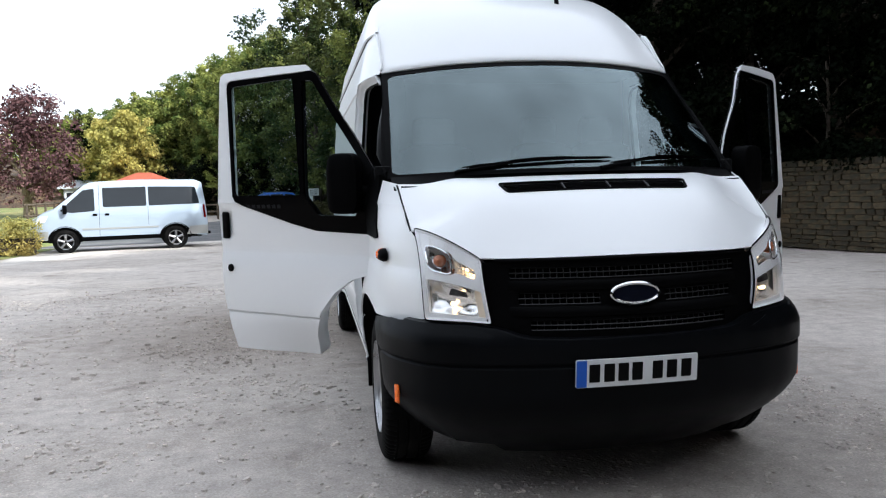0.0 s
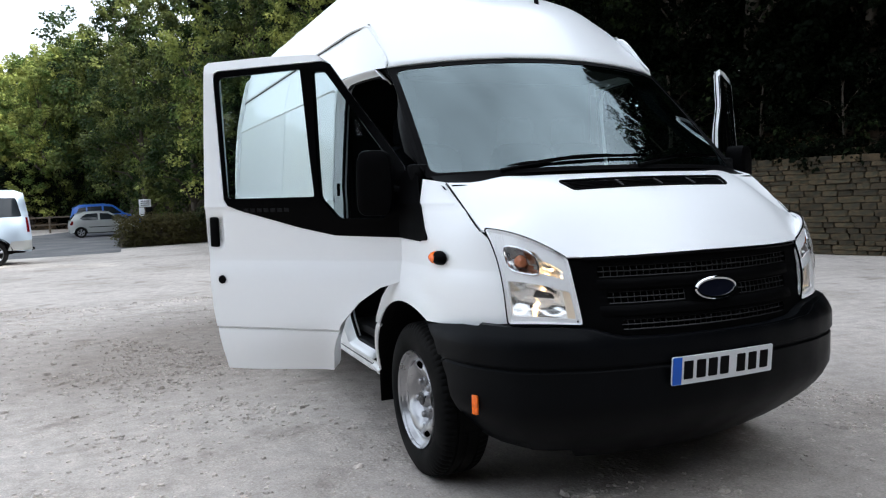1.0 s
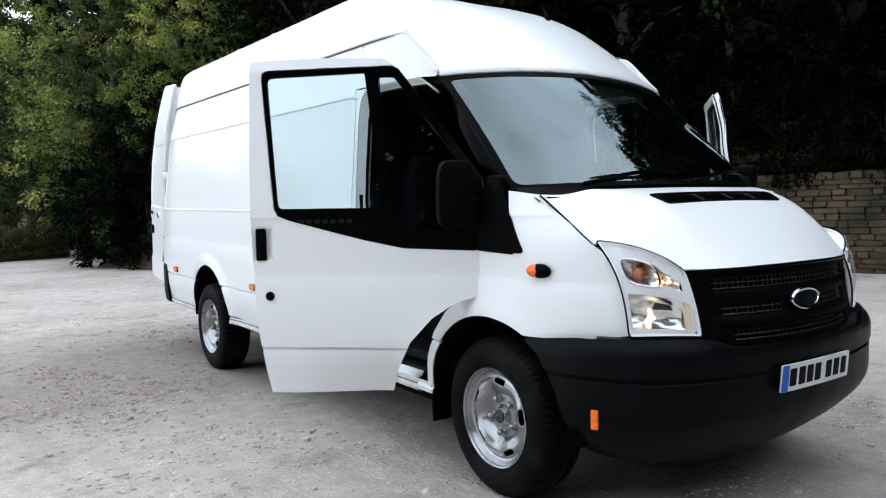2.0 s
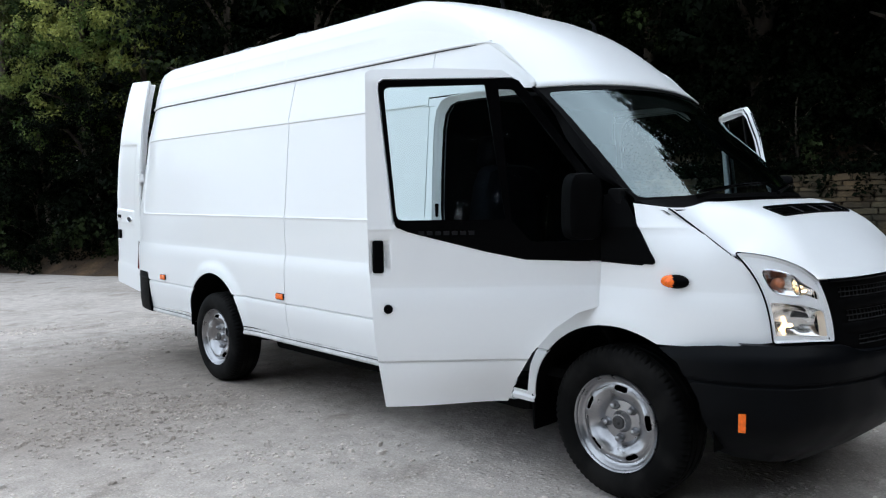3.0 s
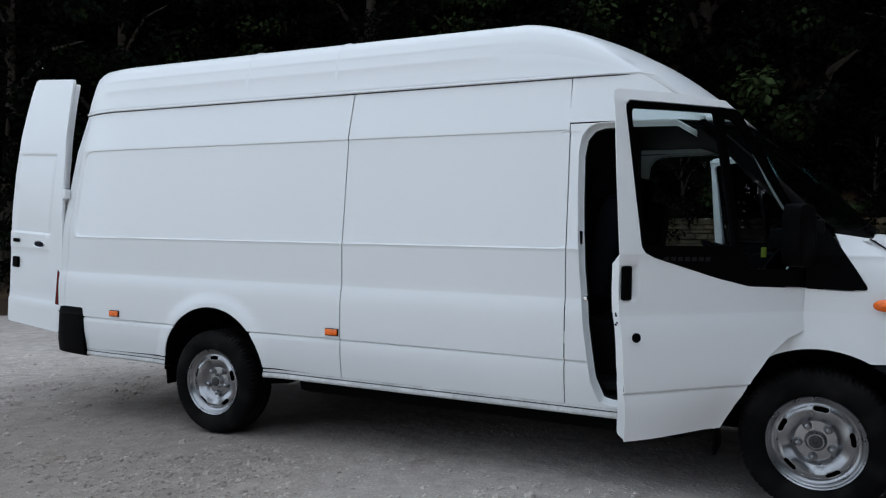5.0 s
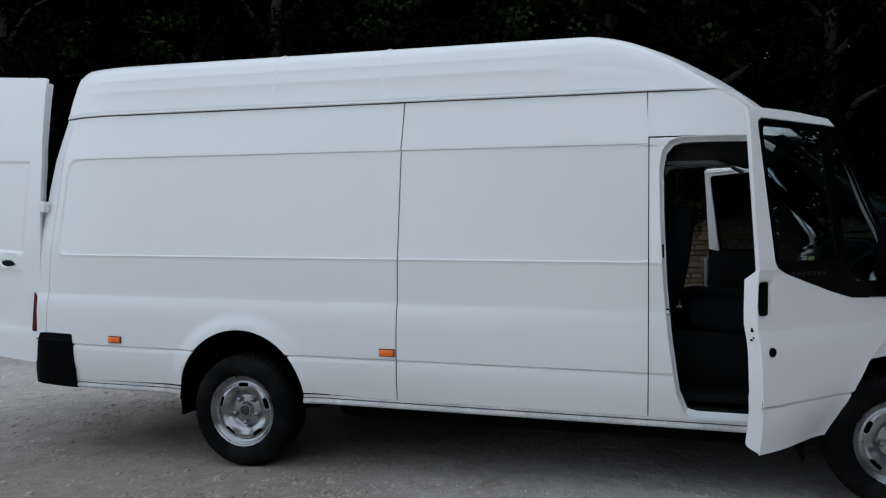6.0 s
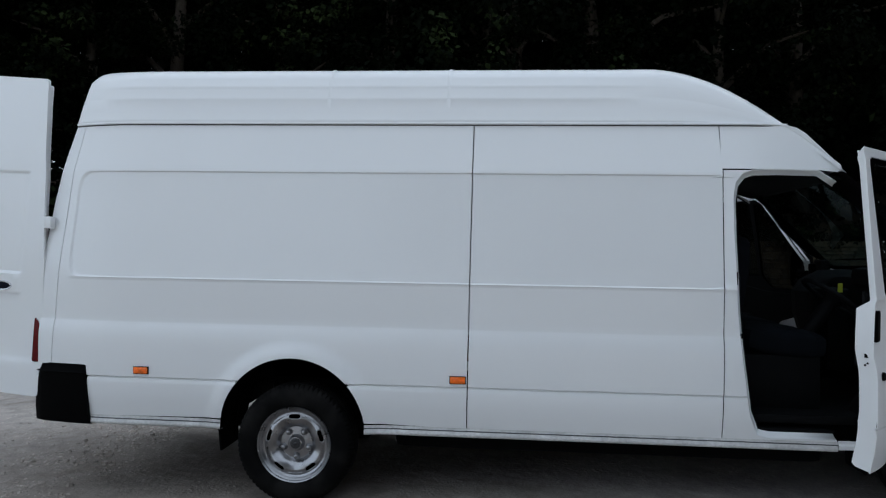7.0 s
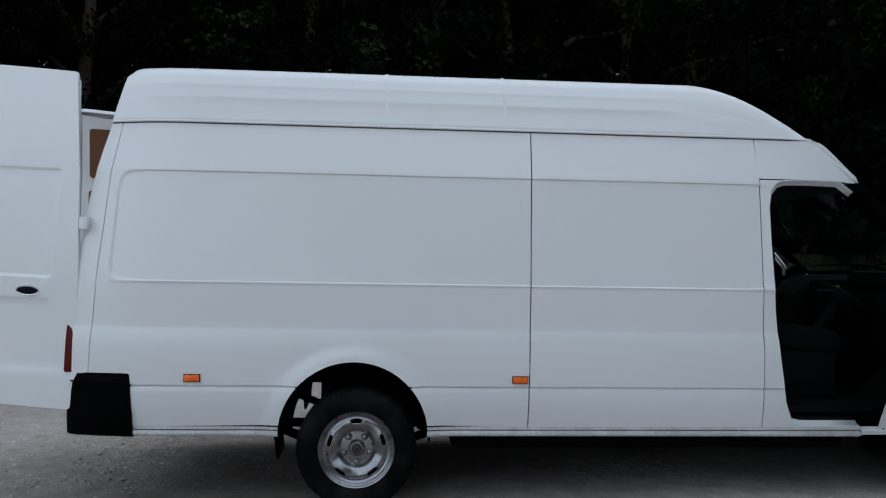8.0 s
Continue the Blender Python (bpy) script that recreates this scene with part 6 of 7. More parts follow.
LEAF_HEDGE = leaf_material("hedge_leaves", (0.050, 0.050, 0.018), (0.078, 0.068, 0.026), back=0.2)
LEAF_DRY = leaf_material("dry_hedge_leaves", (0.48, 0.38, 0.13), (0.34, 0.32, 0.10), back=0.3)
# half shade in the base tone, lit clumps in the second
LEAF_HALFSHADE = leaf_material("half_shade_leaves", (0.024, 0.042, 0.012), (0.15, 0.165, 0.045), back=0.2, reach=(0.46, 0.66), patch=0.5)
BARK = material("bark", (0.06, 0.047, 0.035), rough=0.95, spread=0.35, scale=6, fine=0.3, fine_scale=50, bump=0.01)
BARK_PALE = material("pale_bark", (0.20, 0.16, 0.10), rough=0.95, spread=0.35, scale=6, fine=0.3, fine_scale=50, bump=0.01)


def leaf_cloud(centres, radii, counts, size, seed, droop=0.3):
    """Leaves as small folded rhombs round the given clump centres."""
    g = np.random.default_rng(seed)
    C = np.repeat(np.asarray(centres, float), counts, axis=0)
    R = np.repeat(np.asarray(radii, float), counts)
    n = len(C)
    d = g.normal(size=(n, 3))
    d /= np.linalg.norm(d, axis=1)[:, None]
    r = R * (0.35 + 0.65 * g.random(n) ** 0.6)
    P = C + d * r[:, None] * np.array([1, 1, 0.75])
    nor = d * 0.75 + g.normal(size=(n, 3)) * 0.42 + np.array([0, 0, 0.45])
    nor /= np.linalg.norm(nor, axis=1)[:, None]
    axis = d * 0.5 + g.normal(size=(n, 3)) * 0.6
    axis[:, 2] -= droop
    side = np.cross(axis, nor)
    side /= np.maximum(1e-6, np.linalg.norm(side, axis=1))[:, None]
    axis = np.cross(nor, side)
    L = (size * (0.6 + 0.8 * g.random(n)))[:, None]
    v = np.empty((n, 4, 3))
    v[:, 0] = P
    v[:, 1] = P + axis * L * 0.5 + side * L * 0.32 + nor * L * 0.08
    v[:, 2] = P + axis * L
    v[:, 3] = P + axis * L * 0.5 - side * L * 0.32 + nor * L * 0.08
    idx = np.arange(n * 4).reshape(n, 4)
    return v.reshape(-1, 3), idx


def cloud_object(name, vi, mat, parent=None, label=""):
    v, idx = vi
    me = bpy.data.meshes.new(name)
    me.vertices.add(len(v))
    me.vertices.foreach_set("co", v.ravel())
    n = len(idx)
    me.loops.add(n * 4)
    me.loops.foreach_set("vertex_index", idx.ravel())
    me.polygons.add(n)
    me.polygons.foreach_set("loop_start", np.arange(n) * 4)
    me.update(calc_edges=True)
    me.materials.append(mat)
    ob = new(name, me)
    if parent:
        ob.parent = parent
    if label:
        ob["label"] = label
    return ob


def make_tree(name, label, height, spread, base, seed, leaf, bark, lobes=11, clumps=14, per=42, size=0.16, trunk_r=0.16, group="", tight=1.0):
    g = random.Random(seed)
    tree = thing(name, label, "tree", group=group)
    top = height * 0.80
    lean = (g.uniform(-0.4, 0.4), g.uniform(-0.4, 0.4))
    pts, rad = [], []
    for i in range(9):
        t = i / 8
        pts.append((lean[0] * t * t + 0.06 * math.sin(5 * t + seed), lean[1] * t * t + 0.06 * math.cos(4 * t + seed), top * t - 0.3))
        rad.append(trunk_r * (1.25 if i == 0 else 1) * (1 - 0.82 * t) + 0.012)
    finish("trunk", *tube(pts, rad, 10), bark, tree)
    centres, radii = [], []
    for k in range(lobes):
        t = (k + 0.5) / lobes
        h = base + (height * 0.93 - base) * t
        prof = math.sin(math.pi * min(1, 0.16 + 0.80 * t)) ** 0.7
        a = k * 2.4 + g.uniform(-0.5, 0.5)
        rr = spread * prof * g.uniform(0.35, 0.72) if k < lobes - 1 else 0.1
        lobe = Vector((lean[0] * t + rr * math.cos(a), lean[1] * t + rr * math.sin(a), h))
        R = spread * (0.42 + 0.15 * g.random()) * (0.55 + 0.5 * prof) * tight
        tb = min(0.85, max(0.12, (h - 0.25 * spread) / top))
        q = tb * 8
        i0 = min(7, int(q))
        root = Vector(pts[i0]).lerp(Vector(pts[i0 + 1]), q - i0)
        mid = root.lerp(lobe, 0.55) + Vector((0, 0, 0.1 * spread))
        r0 = trunk_r * (1 - 0.8 * tb) * 0.6
        finish("limb", *tube([root, root.lerp(mid, 0.5) + Vector((g.uniform(-.05, .05), g.uniform(-.05, .05), 0.05)), mid, mid.lerp(lobe, 0.7), lobe], [r0, r0 * 0.8, r0 * 0.6, r0 * 0.35, r0 * 0.15], 6), bark, tree)
        for _ in range(clumps):
            d = Vector((g.gauss(0, 1), g.gauss(0, 1), g.gauss(0, 0.8))).normalized()
            centres.append(lobe + d * R * g.uniform(0.45, 1.05))
            radii.append(R * g.uniform(0.17, 0.34))
    cloud_object("crown", leaf_cloud([tuple(p) for p in centres], radii, per, size, seed), leaf, tree)
    return tree


def plant(tree, x, y, z, scale, turn, label=None, squash=1.0):
    t = copy_thing(tree, pose(x, y, z, 0, 0, turn))
    t.scale = (scale, scale, scale * squash)
    if label:
        t["label"] = label
    return t


WOOD = "trees of the wooded bank"
near_a = make_tree("woodland_tree", "dark leafy woodland tree on the bank, shade in its leaf colour", 10.0, 3.2, 1.6, 11, LEAF_SHADE, BARK, lobes=13, clumps=17, per=100, size=0.125, trunk_r=0.17, group=WOOD)
near_b = make_tree("woodland_tree", "dark leafy woodland tree with hanging boughs, shade in its leaf colour", 11.0, 3.6, 0.8, 23, LEAF_SHADE, BARK, lobes=14, clumps=17, per=100, size=0.13, trunk_r=0.20, group=WOOD)
tall_a = make_tree("woodland_tree", "tall dark woodland tree above the wall, shade in its leaf colour", 15.0, 4.4, 2.2, 37, LEAF_SHADE, BARK, lobes=16, clumps=16, per=50, size=0.27, trunk_r=0.26, group=WOOD)
light_a = make_tree("woodland_tree", "sunlit green woodland tree", 11.0, 3.9, 1.2, 41, LEAF_SUN, BARK, lobes=20, clumps=16, per=95, size=0.13, trunk_r=0.2, group=WOOD, tight=0.72)
light_b = make_tree("woodland_tree", "sunlit green tree on the wooded slope", 12.5, 4.6, 1.5, 53, LEAF_SUN, BARK, lobes=22, clumps=14, per=60, size=0.22, trunk_r=0.22, group=WOOD, tight=0.70)
wood_c = make_tree("woodland_tree", "broad green woodland tree, half shade in its leaf colour", 11.0, 3.7, 1.0, 67, LEAF_HALFSHADE, BARK, lobes=18, clumps=16, per=80, size=0.15, trunk_r=0.2, group=WOOD, tight=0.8)
shrub = make_tree("understorey_shrub", "dark leafy shrub at the foot of the bank", 3.2, 2.0, 0.2, 61, LEAF_SHADE, BARK, lobes=9, clumps=12, per=40, size=0.13, trunk_r=0.05, group="shrubs on the bank")
g = random.Random(77)

# behind the side wall
protos = [near_a, near_b]
for i in range(13):
    s = -1.0 + i * 2.5 + g.uniform(-0.6, 0.6)
    d = g.uniform(1.6, 3.0)
    p = WALL_A + WALL_D * s - WALL_N * d
    plant(protos[i % 2], p.x, p.y, 1.7 + 0.35 * d, g.uniform(0.85, 1.1) * (1.28 if 4 < s < 20 else 1.0), g.uniform(0, 360))
for i in range(13):
    s = -4.0 + i * 3.6 + g.uniform(-0.8, 0.8)
    d = g.uniform(6.0, 8.5)
    p = WALL_A + WALL_D * s - WALL_N * d
    plant(tall_a if i % 3 else near_b, p.x, p.y, 4.2, g.uniform(0.8, 0.95) * (1.0 if s < 13 else 1.25), g.uniform(0, 360))
for i in range(9):
    s = 14.0 + i * 4.0 + g.uniform(-0.8, 0.8)
    p = WALL_A + WALL_D * s - WALL_N * g.uniform(11, 14)
    plant(tall_a, p.x, p.y, 6.2, g.uniform(1.05, 1.25), g.uniform(0, 360))
for i in range(9):
    p = WALL_A + WALL_D * (-7.0 + i * 2.7) - WALL_N * g.uniform(10.5, 13)
    plant(tall_a if i % 2 else near_b, p.x, p.y, 5.0, g.uniform(1.15, 1.3), g.uniform(0, 360))
# unseen trees, added and stretched to block the sun over the van
for i in range(14):
    s = 21.0 + i * 2.6 + g.uniform(-0.8, 0.8)
    p = WALL_A + WALL_D * s - WALL_N * g.uniform(3.0, 11.0)
    plant(tall_a, p.x, p.y, 4.0, g.uniform(1.5, 1.75), g.uniform(0, 360), "unseen very tall tree added to keep the sun off the car park")
for i in range(16):
    p = WALL_A + WALL_D * (0.5 + i * 1.1) - WALL_N * g.uniform(1.6, 3.6)
    plant(shrub, p.x, p.y, 2.0, g.uniform(0.7, 1.0), g.uniform(0, 360))
for i in range(9):
    s = 0.2 + i * 1.7 + g.uniform(-0.4, 0.4)
    p = WALL_A + WALL_D * s - WALL_N * g.uniform(0.7, 1.3)
    plant(shrub, p.x, p.y, 1.65, g.uniform(0.6, 0.95), g.uniform(0, 360))
# behind the van: corner of the lot
spots = [(6.8, 19.6, 'n'), (7.6, 17.4, 'm'), (5.2, 14.8, 'n'), (7.0, 14.0, 'm'), (9.3, 13.6, 'n'), (5.0, 21.5, 'm'), (4.0, 27.5, 'l'), (7.5, 18.0, 't'), (10.5, 16.5, 't'), (8.0, 23.0, 't'), (12.0, 20.0, 't'), (6.0, 27.0, 't'),
         (6.2, 31.0, 'l'), (5.5, 35.5, 'n'), (8.0, 33.0, 't'), (6.5, 40.0, 'n'), (3.0, 44.0, 'l'), (-1.0, 53.6, 'c'), (2.4, 50.0, 'c'), (-4.6, 54.0, 'l'), (0.5, 38.5, 'c'), (2.2, 33.0, 'c'), (14.0, 17.0, 't'), (17.5, 21.0, 't'), (21.0, 25.0, 't'), (16.0, 26.0, 't'), (22.0, 17.5, 't'), (-9.0, 54.5, 's'), (0.6, 50.5, 'v'), (-2.6, 56.0, 'v'), (3.4, 52.0, 'v'), (12, 28, 't'), (11, 38, 't')]
kinds = {'s': shrub, 'n': near_a, 'm': near_b, 't': tall_a, 'l': light_a, 'c': wood_c, 'v': wood_c}
for x, y, k in spots:
    h = ground_z(x, y) + (3.0 if k == 't' else 0.5)
    plant(kinds[k], x, y, h, g.uniform(0.88, 1.12) * ({50.5: 1.30, 56.0: 1.10}.get(y, 1.45) if k == 'v' else 1.0), g.uniform(0, 360))
for x, y, z, sc in ((3.5, 19.3, 3.0, 0.62), (4.5, 17.8, 3.3, 0.60), (2.2, 21.6, 3.2, 0.55)):
    plant(light_a if y < 20 else wood_c, x, y, z - 0.6, sc, g.uniform(0, 360), "sunlit leaning tree above the corner of the gravel")
for x, y, sc in ((1.9, 21.4, 0.42), (2.6, 19.6, 0.46), (3.4, 18.2, 0.50)):
    plant(near_b, x, y, ground_z(x, y) - 0.1, sc, g.uniform(0, 360), "low dark bushy tree at the edge of the gravel")
for i, p in enumerate(refine(EDGE[5:], 1.35)):
    q = p + Vector((g.uniform(0.5, 1.1), g.uniform(0.1, 0.8)))
    plant(shrub, q.x, q.y, ground_z(q.x, q.y) + 0.25, g.uniform(0.6, 1.15), g.uniform(0, 360))
# wooded slope that runs away to the left, lower and lower against the sky
for i, (x, top) in enumerate([(-2.0, 13.8), (-4.0, 13.0), (-6.2, 11.8), (-8.2, 10.8), (-10.2, 9.9), (-12.2, 9.3), (-14.4, 8.5), (-16.6, 7.8), (-18.8, 7.2)]):
    sc = top / 11.6 * g.uniform(0.95, 1.03)
    plant(light_b if i % 3 else light_a, x, 60 + g.uniform(-1.5, 1.5), -0.2, sc * (1.0 if i % 3 else 1.14), g.uniform(0, 360))
for i in range(8):
    x = -21.5 - 2.6 * i
    plant(light_b if i % 2 else light_a, x - 6, 96 + g.uniform(-3, 3), 0.0, g.uniform(0.82, 0.98) - 0.02 * i, g.uniform(0, 360))
for i, (x, top) in enumerate([(-3.0, 13.6), (-5.2, 12.4), (-7.2, 11.3), (-9.3, 10.3), (-11.3, 9.5), (-13.4, 8.9), (-15.6, 8.1), (-17.8, 7.5)]):
    plant(light_b, x * 1.05, 63.5 + g.uniform(-1, 1), -0.2, top / 11.4, g.uniform(0, 360))
for x, y, sc in ((-4.5, 68, 0.95), (-9.0, 70, 0.80), (-0.5, 66, 1.05), (-14, 72, 0.68)):
    plant(light_b, x, y, 0.2, sc, g.uniform(0, 360))
# belt of trees across the open side, behind the walk
for i in range(26):
    a = radians(176 + i * 6.1)
    d = g.uniform(27, 32) if a < radians(207) else g.uniform(19, 23)
    plant(tall_a if i % 2 else near_b, -2 + d * math.cos(a), 2 + d * math.sin(a) * 1.05, -0.1, g.uniform(0.9, 1.1) * (1.0 if i % 2 else 1.35), g.uniform(0, 360), "tall dark tree on the open side of the car park")
yellow = make_tree("turning_tree", "rounded tree with yellowing autumn leaves", 8.0, 3.2, 1.6, 71, LEAF_YELLOW, BARK, lobes=18, clumps=16, per=64, size=0.24, trunk_r=0.2)
yellow.matrix_basis = pose(-12.5, 55.8, 0.9, 0, 0, 40)
yellow.scale = (0.86, 0.86, 0.86)
plant(near_a, -16.4, 59.5, 0.2, 0.80, 25, "dark green tree beyond the lawn")
purple = make_tree("purple_leaved_tree", "purple-leaved ornamental tree with a pale trunk", 6.4, 3.3, 1.7, 83, LEAF_PURPLE, BARK_PALE, lobes=13, clumps=18, per=60, size=0.15, trunk_r=0.26)
purple.matrix_basis = pose(-13.9, 38.0, 0.55, 0, 0, 10)
# the protos stand in the wood as well
near_a.matrix_basis = pose(13.5, 3.0, 4.0, 0, 0, 20)
near_b.matrix_basis = pose(13.2, 7.0, 4.0, 0, 0, 80)
tall_a.matrix_basis = pose(16.5, 9.0, 5.6, 0, 0, 10)
light_a.matrix_basis = pose(4.5, 31.0, 0.6, 0, 0, 10)
light_b.matrix_basis = pose(1.5, 62.0, 1.0, 0, 0, 10)
wood_c.matrix_basis = pose(5.0, 43.0, 0.6, 0, 0, 50)
for i, p in enumerate(refine(EDGE[2:4], 1.6)):
    q = p + Vector((g.uniform(0.3, 0.9), g.uniform(0.6, 1.4)))
    plant(shrub, q.x, q.y, ground_z(q.x, q.y) + 0.2, g.uniform(0.9, 1.3), g.uniform(0, 360))
shrub.matrix_basis = pose(9.2, 13.0, 0.4, 0, 0, 10)


# ivy hanging over the top of the side wall
gi = random.Random(31)
cs = []
for i in range(520):
    s = gi.uniform(-2.0, 20.0)
    drop = max(0.0, noise.noise(Vector((s * 0.7, 3.0, 1.0))) + 0.25) * gi.random()
    p = WALL_A + WALL_D * s + WALL_N * gi.uniform(-0.45, 0.06)
    cs.append((p.x, p.y, WALL_Z + gi.uniform(0.0, 0.34) - 0.75 * drop))
ivy = cloud_object("ivy", leaf_cloud(cs, [0.20] * len(cs), 46, 0.09, 15), LEAF_SHADE)
tagged(ivy, "dark ivy hanging over the top of the stone wall", "ivy", kind="stuff")


# hedges
def hedge(name, label, a, b, width, height, leaf, seed):
    a, b = Vector(a), Vector(b)
    L = (b - a).length
    g2 = random.Random(seed)
    ob = thing(name, label, "hedge")
    n = int(L * width * height * 120)
    d = (b - a).normalized()
    nn = Vector((-d.y, d.x))
    cs = []
    for _ in range(n):
        u, w, h = g2.uniform(0, L), g2.uniform(-0.5, 0.5) * width, g2.uniform(0.05, 1.0) * height
        p = a + d * u + nn * w
        cs.append((p.x, p.y, ground_z(p.x, p.y) + h))
    cloud_object("foliage", leaf_cloud(cs, [0.16] * n, 34, 0.07, seed), leaf, ob)
    bm = box_bm(L * 0.96, width * 0.3, height * 0.5, (0, 0, 0), 0.05)
    core_ob = part("twig_core", bm, BARK, ob)
    m = (a + b) / 2
    core_ob.matrix_basis = pose(m.x, m.y, ground_z(m.x, m.y) + height * 0.25, 0, 0, math.degrees(math.atan2(d.y, d.x)))
    return ob


hedge("clipped_hedge", "dark clipped hedge beside the far parking bays", (-1.25, 27.9), (2.9, 29.2), 1.0, 1.2, LEAF_HEDGE, 5)
hedge("dry_hedge", "low browning hedge beside the entrance", (-11.5, 18.6), (-8.1, 19.6), 0.9, 0.98, LEAF_DRY, 6)


# ---- parked vehicles ----
def simple_wheel(parent, x, y, z, r, width, side):
    ob = new("wheel")
    ob.parent = parent
    ob.matrix_basis = pose(x, y, z, 0, 0, 0 if side < 0 else 180)
    v, f = lathe([(-width / 2, r * 0.64), (-width / 2 - 0.008, r * 0.75), (-width / 2, r * 0.93), (-width * 0.3, r), (width * 0.3, r), (width / 2, r * 0.93), (width / 2, r * 0.6)], 36)
    finish("tyre", v, f, RUBBER, ob)
    v, f = lathe([(-width / 2 + 0.004, r * 0.66), (-width / 2 - 0.006, r * 0.62), (-width / 2 + 0.03, r * 0.57), (-width / 2 + 0.09, r * 0.55), (-width / 2 + 0.10, 0.001)], 36)
    finish("rim_barrel", v, f, MESHGREY, ob)
    for k in range(5):
        a = 2 * math.pi * k / 5 + 0.3
        c, s = math.cos(a), math.sin(a)
        v, f = tube([(-width / 2 + 0.006, 0.03 * c, 0.03 * s), (-width / 2 - 0.004, r * 0.34 * c, r * 0.34 * s), (-width / 2 + 0.006, r * 0.60 * c, r * 0.60 * s)], [r * 0.11, r * 0.10, r * 0.13], 8)
        finish("spoke", v, f, STEEL, ob)
    v, f = lathe([(-width / 2 + 0.01, r * 0.66), (-width / 2 - 0.008, r * 0.64), (-width / 2 - 0.004, r * 0.60), (-width / 2 + 0.02, r * 0.58)], 36)
    finish("rim", v, f, STEEL, ob)


def vehicle(name, label, m, top, bottom_z, arches, wheel_r, half, tumble, paint, windows, screens, trims=(), belt=0.95, lower=None):
    """top: the roof line in (y, z) from nose to tail; windows: outlines on the flank; screens: pairs of indices of the roof line that are glass."""
    car = thing(name, label, "car", m)

    def hw(y, z):
        w = half - (tumble * ((z - belt) / 0.8) ** 1.3 if z > belt else 0.02 * ((belt - z) / 0.5) ** 2)
        y0, y1 = top[0][0], top[-1][0]
        e = min(y - y0, y1 - y)
        if e < 0.45:
            w -= 0.16 * (1 - max(0.0, e) / 0.45) ** 2.2
        return w

    base = [(top[-1][0], bottom_z)]
    for cy, cz, r in arches[::-1]:
        base += [q for q in arc(cy, cz, r, 0, 180, 14) if q[1] > bottom_z]
    base += [(top[0][0], bottom_z)]
    outline = list(top) + base
    ys, zs = [q[0] for q in outline], [q[1] for q in outline]
    v, f = sheet(outline, lines(min(ys), max(ys), 0.12), lines(min(zs), max(zs), 0.10), lambda y, z: (-hw(y, z), y, z), (-1, 0, 0), 0.01, step=0.08)
    body = finish("body_side", v, f, paint, car)
    finish("body_side", *mirrored(v, f), paint, car)
    fine = refine(top, 0.08)
    marks = []
    for k, q in enumerate(fine):
        marks.append(min(range(len(top) - 1), key=lambda i: 0 if False else (Vector(top[i]).lerp(Vector(top[i + 1]), 0.5) - q).length - 0.5 * (Vector(top[i + 1]) - Vector(top[i])).length))
    rows = []
    for q in fine:
        w = hw(q.x, q.y)
        row = []
        for u in (-1, -0.985, -0.94, -0.8, -0.4, 0, 0.4, 0.8, 0.94, 0.985, 1):
            row.append(Vector((u * w, q.x, q.y + 0.05 * (1 - abs(u) ** 2.5))))
        rows.append(row)
    v, f = grid(rows)
    nrm = Vector((0, 0, 0))
    for q in f:
        nrm += (Vector(v[q[1]]) - Vector(v[q[0]])).cross(Vector(v[q[2]]) - Vector(v[q[0]]))
    if nrm.z < 0:
        f = [tuple(reversed(q)) for q in f]
    finish("body_top", v, f, paint, car)
    for i, j, inset in screens:
        a, b = Vector(top[i]), Vector(top[j])
        rows = []
        for k in range(9):
            q = a.lerp(b, 0.06 + 0.88 * k / 8)
            w = hw(q.x, q.y) - inset
            nn = Vector((0, -(b - a).y, (b - a).x)).normalized()
            nn = nn if nn.z > 0 else -nn
            rows.append([Vector((u * w, q.x, q.y + 0.05 * (1 - abs(u) ** 2.5))) + nn * 0.012 for u in (-1, -0.8, -0.4, 0, 0.4, 0.8, 1)])
        v, f = grid(rows)
        finish("screen", v, f, CARGLASS, car)
    for w_out in windows:
        v, f = sheet(fillet(w_out, 0.04), lines(min(q[0] for q in w_out), max(q[0] for q in w_out), 0.15), lines(min(q[1] for q in w_out), max(q[1] for q in w_out), 0.12), lambda y, z: (-hw(y, z) - 0.006, y, z), (-1, 0, 0), 0.006)
        finish("side_window", v, f, CARGLASS, car)
        finish("side_window", *mirrored(v, f), CARGLASS, car)
    for t_name, t_out, t_mat, t_d in trims:
        v, f = sheet(t_out, lines(min(q[0] for q in t_out), max(q[0] for q in t_out), 0.2), lines(min(q[1] for q in t_out), max(q[1] for q in t_out), 0.1), lambda y, z: (-hw(y, z) - t_d, y, z), (-1, 0, 0), t_d)
        finish(t_name, v, f, t_mat, car)
        finish(t_name, *mirrored(v, f), t_mat, car)
    part("underside", box_bm(half * 1.7, top[-1][0] - top[0][0] - 0.3, 0.25, (0, (top[0][0] + top[-1][0]) / 2, bottom_z + 0.10), 0.05), DARKUNDER, car)
    for cy, cz, r in arches:
        part("wheel_well", box_bm(half * 1.86, 2 * r + 0.04, r + 0.06, (0, cy, cz + r / 2 + 0.01), 0.02), DARKUNDER, car)
        for side in (-1, 1):
            simple_wheel(car, side * (half - 0.11), cy, wheel_r, wheel_r, 0.2, side)
            v, f = tube([(side * (hw(cy, cz) + 0.004), q[0], q[1]) for q in arc(cy, cz, r + 0.02, 5, 175, 16)], 0.028, 6)
            finish("arch_trim", v, f, BLACK if name == "minibus" else paint, car)
    return car


CARGLASS = material("dark_car_glass", (0.012, 0.015, 0.018), rough=0.06, spread=0.1, scale=3, spec=0.4)
